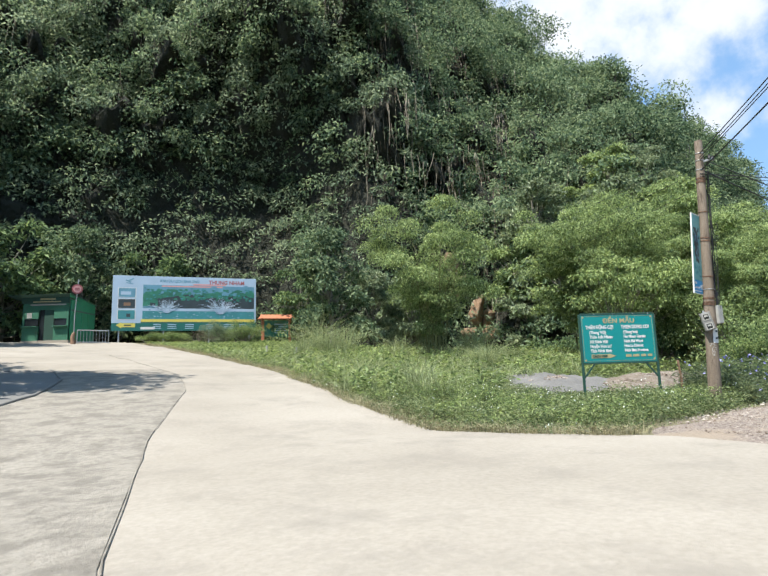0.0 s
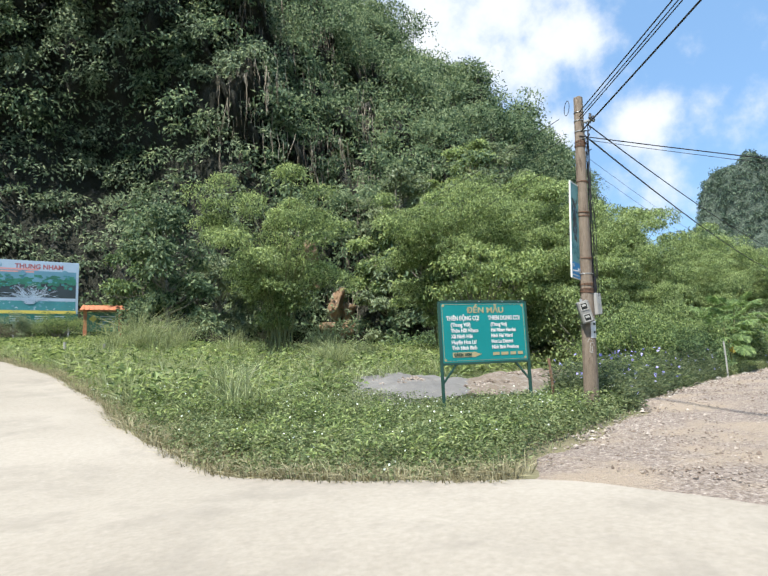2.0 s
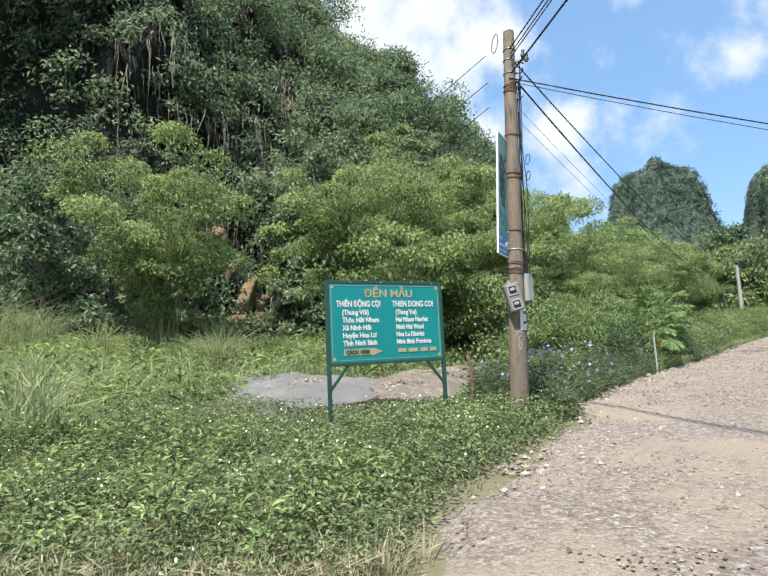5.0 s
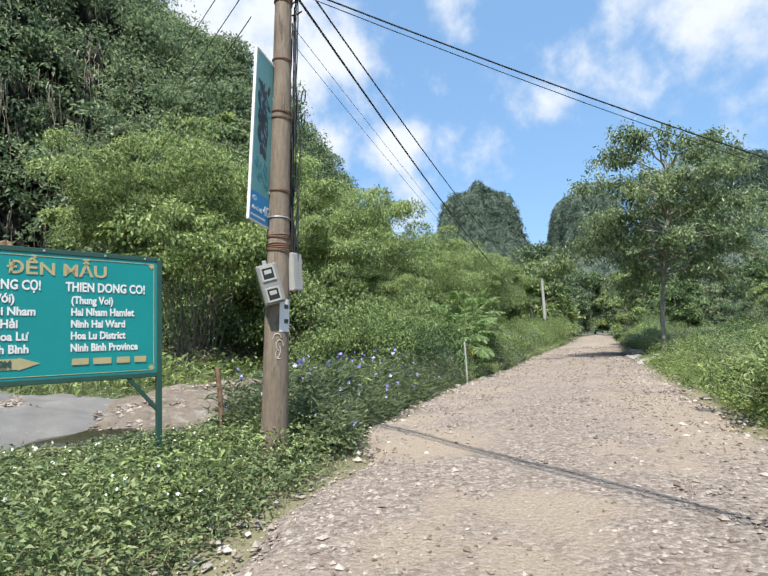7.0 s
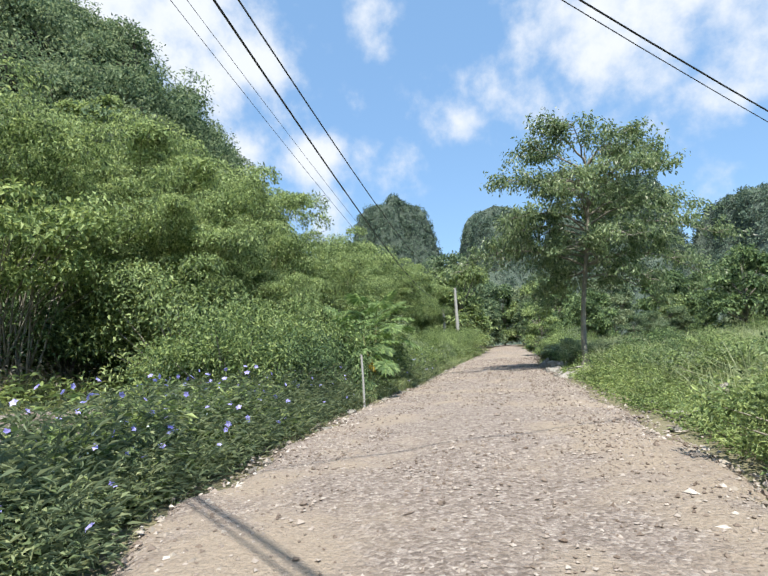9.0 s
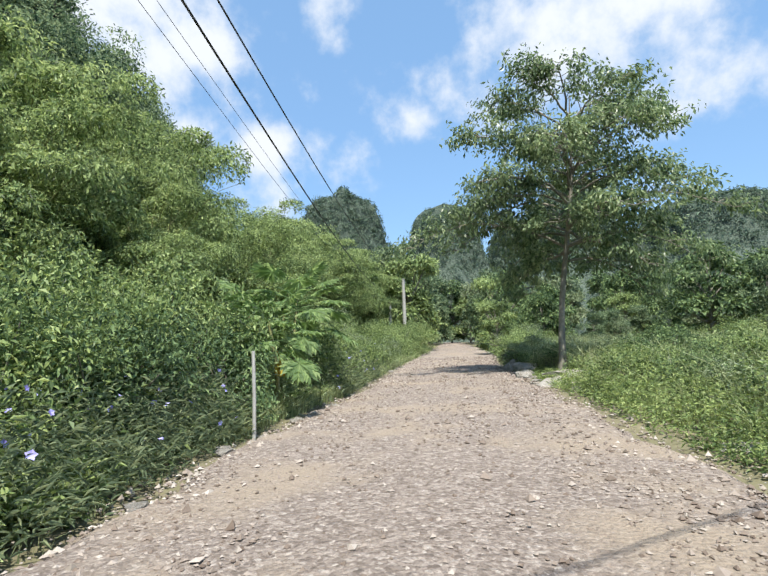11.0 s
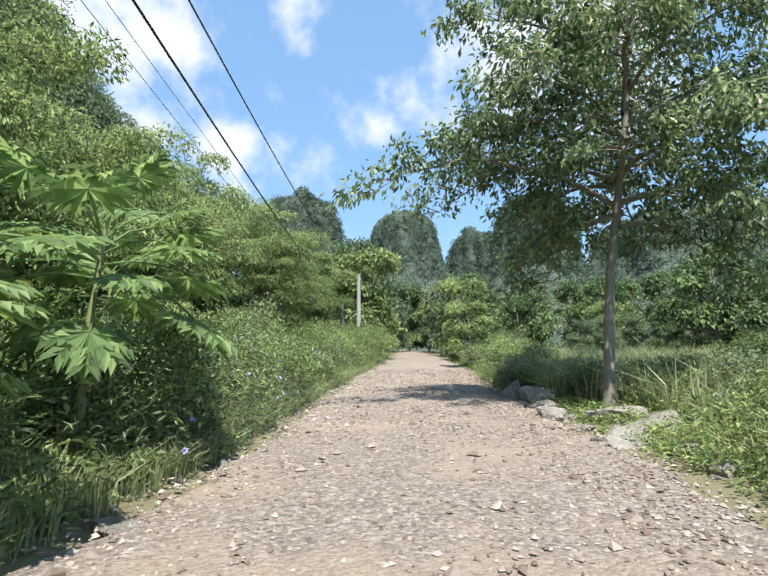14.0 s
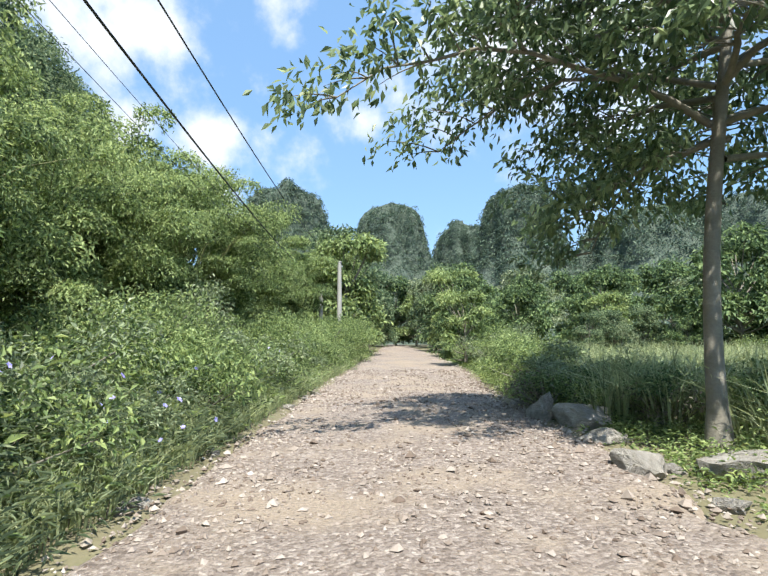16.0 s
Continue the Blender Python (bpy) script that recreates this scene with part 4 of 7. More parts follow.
def utility_pole():
    x, y = POLE
    ob = thing("utility_pole", pose(x, y, POLE_Z - 0.1, 1.7, 2.2, 0), "weathered brown concrete utility pole bound with wire", "utility pole")
    H = 7.0
    s = np.linspace(0, 1, 30)
    v, f = tube_arrays(np.stack([0 * s, 0 * s, H * s], -1), 0.158 - 0.062 * s, 20)
    link("shaft", np_mesh("shaft", v, f, POLE_CONCRETE, True), ob)
    part("cap", boxes(((0, 0, H - 0.02), (0.15, 0.15, 0.08)), bevel=0.02), POLE_CONCRETE, ob)
    for z, k in ((2.62, 5), (2.78, 3), (3.35, 2), (4.28, 2), (4.36, 2), (5.05, 2), (5.85, 4), (5.95, 3)):
        rr = 0.158 - 0.062 * z / H + 0.006
        a = np.linspace(0, 2 * np.pi, 25)
        turns = [tube_arrays(np.stack([rr * np.cos(a), rr * np.sin(a), np.full_like(a, z + 0.018 * q) + 0.012 * np.sin(a + q)], -1), 0.007, 5) for q in range(k)]
        v, f = join(turns)
        link("binding_wire", np_mesh("binding_wire", v, f, RUST, True), ob)
    for z in (3.02, 6.2, 6.45, 6.65):
        rr = 0.158 - 0.062 * z / H + 0.004
        a = np.linspace(0, 2 * np.pi, 25)
        v, f = tube_arrays(np.stack([rr * np.cos(a), rr * np.sin(a), np.full_like(a, z)], -1), 0.009, 5)
        link("steel_band", np_mesh("steel_band", v, f, STEEL, True), ob)
    part("bracket", boxes(((0.02, -0.17, 6.42), (0.05, 0.24, 0.05)), ((0.02, -0.28, 6.42), (0.16, 0.05, 0.05)), bevel=0.008), STEEL, ob)
    for dx in (-0.06, 0.1):
        v, f = tube_arrays([(dx, -0.28, 6.4), (dx, -0.28, 6.45), (dx, -0.28, 6.46), (dx, -0.28, 6.53)], [0.03, 0.045, 0.025, 0.03], 10)
        link("insulator", np_mesh("insulator", v, f, BLACK, True), ob)
    # loose lead-in wires down the side that faces the track
    g = np.random.default_rng(8)
    for k in range(11):
        zz = np.linspace(6.4 - 0.1 * k, 2.1 + 0.2 * (k % 3), 22)
        off = 0.12 + 0.03 * np.sin(zz * 2.1 + k) + 0.025 * k / 3
        a = -1.0 + 0.12 * k
        rr = 0.158 - 0.062 * zz / H
        v, f = tube_arrays(np.stack([(rr + off * 0.5) * math.cos(a), (rr + off * 0.5) * math.sin(a), zz], -1) + np.cumsum(g.normal(size=(22, 3)) * 0.006, axis=0), 0.008, 5)
        link("lead_wire", np_mesh("lead_wire", v, f, BLACK, True), ob)
    for k in range(6):
        zz = np.linspace(3.25 - 0.06 * k, 2.25, 16)
        sw = np.sin(np.linspace(0, np.pi, 16))
        a = -0.95 + 0.07 * k
        rr = 0.14 + (0.04 + 0.018 * (k % 3)) * sw
        v, f = tube_arrays(np.stack([rr * math.cos(a), rr * math.sin(a), zz], -1) + np.cumsum(g.normal(size=(16, 3)) * 0.004, axis=0), 0.013, 6)
        link("service_cable", np_mesh("service_cable", v, f, BLACK, True), ob)
    for z, r0 in ((4.65, 0.09), (4.35, 0.08), (6.75, 0.16)):
        a = np.linspace(0, 2 * np.pi * 1.3, 30)
        cx, cy = (0.2, -0.2) if z < 6 else (-0.2, 0.18)
        v, f = tube_arrays(np.stack([cx + r0 * np.cos(a) * 0.7, cy + r0 * np.cos(a) * 0.7, z + r0 * np.sin(a)], -1), 0.007, 5)
        link("wire_loop", np_mesh("wire_loop", v, f, BLACK, True), ob)
    for k in range(5):
        a = np.linspace(0, 1, 8)
        v, f = tube_arrays(np.stack([0.05 + 0.10 * a, -0.12 - 0.1 * np.sin(a * 3 + k), 6.45 - 0.16 * k - 0.25 * a * (1 - a)], -1), 0.011, 5)
        link("jumper_wire", np_mesh("jumper_wire", v, f, BLACK, True), ob)
    # faded painted strokes, then a white painted plate with dark bars
    for a0, z, sweep, r0 in ((214, 1.56, 2.6, 0.050), (226, 1.50, 4.6, 0.042), (206, 1.44, 2.0, 0.060), (222, 1.40, 3.2, 0.035)):
        u = np.linspace(0, sweep, 12) + a0
        aa = radians(a0) + r0 * np.cos(u) / 0.146
        v, f = tube_arrays(np.stack([0.147 * np.cos(aa), 0.147 * np.sin(aa), z + 1.5 * r0 * np.sin(u)], -1), 0.006, 5)
        link("painted_stroke", np_mesh("painted_stroke", v, f, PALE_BOX, True), ob)
    th, zz = np.meshgrid(np.radians(np.linspace(222, 292, 9)), np.array([1.66, 1.84, 2.04]), indexing="ij")
    rr = 0.158 - 0.062 * zz / H + 0.004
    ii, jj = np.meshgrid(np.arange(8), np.arange(2), indexing="ij")
    plate = link("number_plate", np_mesh("number_plate", np.stack([rr * np.cos(th), rr * np.sin(th), zz], -1).reshape(-1, 3), np.stack([ii * 3 + jj, (ii + 1) * 3 + jj, (ii + 1) * 3 + jj + 1, ii * 3 + jj + 1], -1).reshape(-1, 4), WHITE, True), ob, "white painted plate with dark bars")
    for deg, z, w, h in ((257, 1.95, 0.062, 0.05), (257, 1.78, 0.062, 0.05)):
        a = radians(deg)
        rr = 0.158 - 0.062 * z / H + 0.006
        part("plate_mark", boxes(((rr * math.cos(a), rr * math.sin(a), z), (0.006, w, h), (0, 0, deg))), PRINT_DARK, plate)
    return ob


utility_pole()


def meter_box():
    x, y = POLE
    ob = thing("electric_meter_box", pose(x - 0.105, y - 0.075, POLE_Z + 2.10, 0, 0, 125) @ pose(0, 0, 0, -4, 14, 0), "grey plastic electric meter box tilted on the pole", "meter box")
    # local x across, y outwards
    part("body", boxes(((0, 0.07, 0), (0.24, 0.14, 0.46)), bevel=0.018), GREY_BOX, ob)
    lid = part("lid", boxes(((0, 0.145, 0.005), (0.215, 0.016, 0.42)), bevel=0.006), GREY_BOX, ob)
    for z in (0.12, -0.12):
        part("window_frame", boxes(((0, 0.158, z + 0.072), (0.16, 0.014, 0.02)), ((0, 0.158, z - 0.072), (0.16, 0.014, 0.02)), ((-0.07, 0.158, z), (0.02, 0.014, 0.125)), ((0.07, 0.158, z), (0.02, 0.014, 0.125)), bevel=0.003), PALE_BOX, lid)
        part("window", boxes(((0, 0.154, z), (0.122, 0.006, 0.122))), DARK_GLASS_AND_GAP, lid)
        part("dial", boxes(((0, 0.1585, z + 0.02), (0.08, 0.003, 0.045))), PALE_BOX, lid)
    part("hook", boxes(((0, 0.03, 0.25), (0.05, 0.03, 0.06)), bevel=0.006), STEEL, ob)


meter_box()
jb = thing("junction_box", pose(POLE[0] + 0.22, POLE[1] - 0.16, POLE_Z + 2.27, 0, 2, 172), "pale plastic junction box strapped to the pole", "junction box")
part("body", boxes(((0, 0.06, 0), (0.18, 0.10, 0.46)), bevel=0.012), PALE_BOX, jb)
jb_lid = part("lid", boxes(((0, 0.117, 0.0), (0.165, 0.012, 0.43)), bevel=0.004), PALE_BOX, jb)
for z in (0.12, -0.12):
    part("hinge", boxes(((-0.085, 0.118, z), (0.015, 0.02, 0.05)), bevel=0.003), GREY_BOX, jb_lid)


def banner():
    """Tall advertising board fixed edge-on to the pole."""
    W, H = 0.50, 2.06
    # local x from the pole outwards, y normal to the print
    ob = thing("pole_banner", pose(14.182, 7.385, POLE_Z + 2.79 + H / 2, -2.6, -3.1, 185), "tall aqua advertising board fixed to the pole", "sign board")
    panel = part("panel", boxes(((W / 2, 0, 0), (W, 0.02, H)), bevel=0.003), AQUA, ob)
    part("edge_strip", boxes(((W / 2, 0, H / 2), (W + 0.02, 0.034, 0.022)), ((W / 2, 0, -H / 2), (W + 0.02, 0.034, 0.016)), ((W, 0, 0), (0.022, 0.034, H)), ((0, 0, 0), (0.02, 0.034, H)), bevel=0.004), WHITE, ob)
    g = np.random.default_rng(17)

    def shape(name, pts, mat, side, lift, label=""):
        bm = bmesh.new()
        vs = [bm.verts.new((px, lift * side, pz)) for px, pz in pts]
        bm.faces.new(vs if side < 0 else vs[::-1])
        return part(name, bm, mat, panel, label)

    def streaks(name, n, u0, u1, v0, v1, size, mat, side, lift):
        """Small slanting brush marks of print."""
        bm = bmesh.new()
        for _ in range(n):
            cx, cz, r0 = g.uniform(u0, u1), g.uniform(v0, v1), size * g.uniform(0.5, 1.3)
            a_ = g.normal(0.4, 0.35)
            q = []
            for k in range(6):
                lx, lz = r0 * 0.35 * math.cos(k * 1.047), r0 * math.sin(k * 1.047) * g.uniform(0.6, 1.1)
                q.append(bm.verts.new((cx + lx * math.cos(a_) + lz * math.sin(a_), (lift + g.uniform(0, 0.0008)) * side, cz - lx * math.sin(a_) + lz * math.cos(a_))))
            bm.faces.new(q if side > 0 else q[::-1])
        tagged(part(name, bm, mat, panel), kind="stuff")
    for side in (1, -1):
        shape("dark_picture_shape", [(0.17, -0.26), (0.27, -0.20), (0.32, -0.22), (0.35, -0.02), (0.33, 0.16), (0.38, 0.30), (0.36, 0.50), (0.33, 0.62), (0.28, 0.70), (0.25, 0.52), (0.20, 0.44), (0.18, 0.26), (0.14, 0.12), (0.16, -0.06)], PRINT_DARK, side, 0.0115)
        streaks("picture_shade", 34, 0.17, 0.40, -0.05, 0.66, 0.10, PRINT_DARK, side, 0.0118)
        streaks("picture_light", 30, 0.16, 0.37, -0.15, 0.60, 0.045, PRINT_BLUE, side, 0.0132)
        streaks("picture_mist", 26, 0.05, 0.46, -0.60, -0.28, 0.05, PRINT_TEAL, side, 0.0115)
        part("blue_foot", boxes(((W / 2, 0.012 * side, -H / 2 + 0.175), (W - 0.02, 0.004, 0.33))), BLUE, panel)
        part("print_bar", boxes(((0.30, 0.015 * side, -H / 2 + 0.065), (0.34, 0.004, 0.022))), WHITE, panel)
        bm = bmesh.new()
        bmesh.ops.create_cone(bm, cap_ends=True, segments=24, radius1=0.05, radius2=0.05, depth=0.004, matrix=pose(0.40, 0.015 * side, -H / 2 + 0.265) @ Matrix.Diagonal((1, 1, 0.62, 1)) @ pose(0, 0, 0, 90, 0, 0))
        part("print_disc", bm, WHITE, panel)
        part("print_wave", boxes(((0.40, 0.018 * side, -H / 2 + 0.265), (0.062, 0.003, 0.018), (0, 14, 0)), bevel=0.001), BLUE, panel)
    text("siêu tốc độ", 0.058, (0.335, 0.0165, -H / 2 + 0.150), (90, 0, 180), WHITE, panel, "lettering", align="CENTER", offset=0.001, squeeze=0.86)
    text("4G", 0.165, (0.10, 0.0165, -H / 2 + 0.175), (90, 0, 180), WHITE, panel, "lettering", align="CENTER", offset=0.004, squeeze=0.75)
    for z in (0.6, -0.6):
        part("bracket", boxes(((0.0, 0, z), (0.12, 0.05, 0.03)), bevel=0.004), STEEL, ob)


def text(body, size, at, turn, mat, parent, name="lettering", align="LEFT", offset=0.006, shear=0.0, squeeze=1.0):
    c = bpy.data.curves.new(name, "FONT")
    c.body, c.size, c.align_x, c.align_y, c.offset, c.extrude, c.shear = body, size, align, "CENTER", offset, 0.002, shear
    c.resolution_u = 3
    c.materials.append(mat)
    return link(name, c, parent, m=pose(*at, *turn) @ Matrix.Diagonal((squeeze, 1, 1, 1)))


banner()


def cable(points, r, label, sag=0.0, group="overhead cables"):
    a, b = np.array(points[0], float), np.array(points[-1], float)
    s = np.linspace(0, 1, 28)
    path = a + (b - a) * s[:, None] - np.array([0, 0, 4 * sag]) * (s * (1 - s))[:, None]
    v, f = tube_arrays(path, r, 6)
    ob = new("overhead_cable", np_mesh("overhead_cable", v, f, BLACK, True))
    tagged(ob, label, "cable", group)


TOPX, TOPY, TZ = POLE[0] + 0.12, POLE[1] - 0.12, POLE_Z
cable([(14.4, 7.23, TZ + 6.44), (63.0, 8.03, 8.44)], 0.015, "thick black cable strung along the track", 0.94)
cable([(14.4, 7.25, TZ + 6.13), (63.0, 8.86, 6.72)], 0.019, "thick black cable strung along the track", 0.87)
cable([(TOPX, TOPY, TZ + 5.70), (63.0, 8.4, 5.9)], 0.004, "thin grey wire strung along the track", 0.9)
cable([(TOPX, TOPY, TZ + 5.45), (63.0, 8.4, 5.6)], 0.004, "thin grey wire strung along the track", 0.95)
cable([(TOPX, TOPY - 0.1, TZ + 5.97), (41.0, -25.5, 2.6)], 0.011, "black cable crossing over the track", 1.52)
cable([(TOPX, TOPY - 0.1, TZ + 5.90), (41.0, -25.3, 2.5)], 0.006, "thin cable crossing over the track", 1.6)
for dz, r in ((6.5, 0.012), (6.4, 0.010), (6.33, 0.010), (6.05, 0.016)):
    cable([(TOPX, TOPY - 0.15, TZ + dz), (-9.0, -16.0, dz + 0.9)], r, "black cable strung back over the junction", 0.35)
for dz, e in ((6.4, (46, 48, 17.0)), (5.9, (46, 47, 15.2)), (5.45, (46, 46, 13.5))):
    cable([(POLE[0] - 0.1, POLE[1] + 0.1, TZ + dz), e], 0.007, "thin wire running to the wooded hill", 0.7)


def far_pole(x, y, h, r, label):
    ob = thing("utility_pole", pose(x, y, float(ground_z(x, y)) - 0.1), label, "utility pole")
    s = np.linspace(0, 1, 8)
    v, f = tube_arrays(np.stack([0 * s, 0 * s, h * s], -1), r * (1.15 - 0.4 * s), 10)
    link("shaft", np_mesh("shaft", v, f, WHITE_POST, True), ob)
    part("cap", boxes(((0, 0, h), (r * 1.6, r * 1.6, 0.08)), bevel=0.02), WHITE_POST, ob)
    part("bracket", boxes(((0, -0.05, h - 0.3), (0.08, 0.3, 0.06)), bevel=0.01), STEEL, ob)


far_pole(63.0, 6.9, 6.45, 0.17, "slim whitewashed concrete pole beside the track")
far_pole(64.0, 8.2, 4.6, 0.15, "short grey concrete pole in the bushes")


def stake(x, y, h, r, lean, label, mat=None):
    v, f = tube_arrays([(0, 0, 0), (lean * 0.4, 0, h * 0.5), (lean, 0.02, h), (lean, 0.02, h + 0.005)], [r, r * 0.95, r * 0.9, r * 0.5], 8)
    ob = new("fence_stake", np_mesh("fence_stake", v, f, mat or WHITE_POST))
    ob.matrix_world = pose(x, y, float(ground_z(x, y)) - 0.05)
    tagged(ob, label, "post", "old fence stakes")


stake(24.1, 7.12, 1.25, 0.027, 0.05, "pale whitewashed fence stake among the weeds")
stake(14.8, 8.6, 1.2, 0.035, -0.08, "short weathered wooden stake beside the pole", WOOD)
stake(46.5, 8.3, 1.2, 0.05, 0.03, "pale fence stake among the weeds")
for x, y in ((10.3, 29.0), (11.4, 27.5)):
    stake(x, y, 0.75, 0.07, 0.0, "short whitewashed marker post in the grass")

# ---- temple direction sign ----


def temple_sign():
    W, zb, zt = 2.02, 1.19, 2.44
    g0 = float(ground_z(12.42, 8.78))
    ob = thing("direction_sign", pose(12.42, 8.78, 0, 0, 0, -26), "teal painted direction sign on dark green steel legs", "sign board")
    # local x across, face towards -y
    board = part("board", boxes(((0, 0.012, (zb + zt) / 2), (W - 0.05, 0.02, zt - zb - 0.05)), bevel=0.003), TEAL, ob, "teal painted sheet steel")
    for x in (-W / 2, W / 2):
        part("leg", boxes(((x, 0.02, (zt + g0 - 0.15) / 2), (0.055, 0.055, zt - g0 + 0.15)), bevel=0.006), GREEN_STEEL, ob)
    for z in (zt, zb):
        part("rail", boxes(((0, 0.02, z), (W - 0.056, 0.05, 0.05)), bevel=0.006), GREEN_STEEL, ob)
    for s in (-1, 1):
        part("brace", boxes(((s * (W / 2 - 0.17), 0.02, zb - 0.19), (0.035, 0.035, 0.48), (0, -s * 40, 0))), GREEN_STEEL, ob)
    for x in (-0.62, -0.1, 0.45, 0.85):
        part("bolt", boxes(((x, -0.008, zt - 0.002), (0.02, 0.014, 0.02)), bevel=0.004), STEEL, ob)
    H = zt - zb
    part("border_line", boxes(((0, 0.0, zt - 0.055), (W - 0.12, 0.004, 0.006)), ((0, 0.0, zb + 0.055), (W - 0.12, 0.004, 0.006)), ((-W / 2 + 0.06, 0.0, (zt + zb) / 2), (0.006, 0.004, H - 0.12)), ((W / 2 - 0.06, 0.0, (zt + zb) / 2), (0.006, 0.004, H - 0.12))), GOLD, board, "faded gold line")
    for x, z in ((-1, 1), (1, 1), (-1, -1), (1, -1)):
        part("corner_mark", boxes(((x * (W / 2 - 0.085), -0.001, (zt + zb) / 2 + z * (H / 2 - 0.08)), (0.045, 0.004, 0.045), (0, 45, 0))), GOLD, board)

    def line(body, fx, fz, size, mat, align="LEFT", bold=0.005, sq=1.0):
        text(body, size, (-W / 2 + fx * W, -0.002, zt - fz * H), (90, 0, 0), mat, board, "lettering", align, bold, 0.0, sq)
    line("ĐỀN MẪU", 0.52, 0.145, 0.165, GOLD, "CENTER", 0.004, 1.15)
    rows_l = ["THIÊN ĐỘNG CỌ!", "(Thung Với)", "Thôn Hải Nham", "Xã Ninh Hải", "Huyện Hoa Lư", "Tỉnh Ninh Bình"]
    rows_r = ["THIEN DONG CO!", "(Thung Voi)", "Hai Nham Hamlet", "Ninh Hai Ward", "Hoa Lu District", "Ninh Binh Province"]
    for k, f in enumerate((0.275, 0.379, 0.473, 0.567, 0.660, 0.754)):
        line(rows_l[k], 0.07 if k == 0 else 0.115, f, 0.128 if k == 0 else 0.108, WHITE, "LEFT", 0.0035, 0.72 if k == 0 else 0.86)
        line(rows_r[k], 0.545 if k == 0 else 0.57, f, 0.128 if k == 0 else 0.104, WHITE, "LEFT", 0.0035, 0.72 if k == 0 else 0.78)
    bm = bmesh.new()
    za = zt - 0.86 * H
    x0 = -W / 2 + 0.12 * W
    vs = [bm.verts.new((x0 + px, -0.003, za + pz)) for px, pz in ((0, -0.05), (0.48, -0.05), (0.48, -0.06), (0.66, 0), (0.48, 0.06), (0.48, 0.05), (0, 0.05))]
    bm.faces.new(vs)
    part("arrow", bm, GOLD, board, "faded gold arrow")
    text("CÁCH 100M", 0.082, (x0 + 0.03, -0.008, za), (90, 0, 0), GREEN_STEEL, board, "lettering", "LEFT", 0.004, 0.0, 0.9)
    part("print_bar", boxes(*[((-W / 2 + fx * W, -0.003, za), (w, 0.004, 0.062)) for fx, w in ((0.615, 0.15), (0.715, 0.17), (0.815, 0.13), (0.9, 0.12))]), GOLD, board, "faded gold bars")


temple_sign()

# ---- hoarding, booth and kiosk up the paved road ----


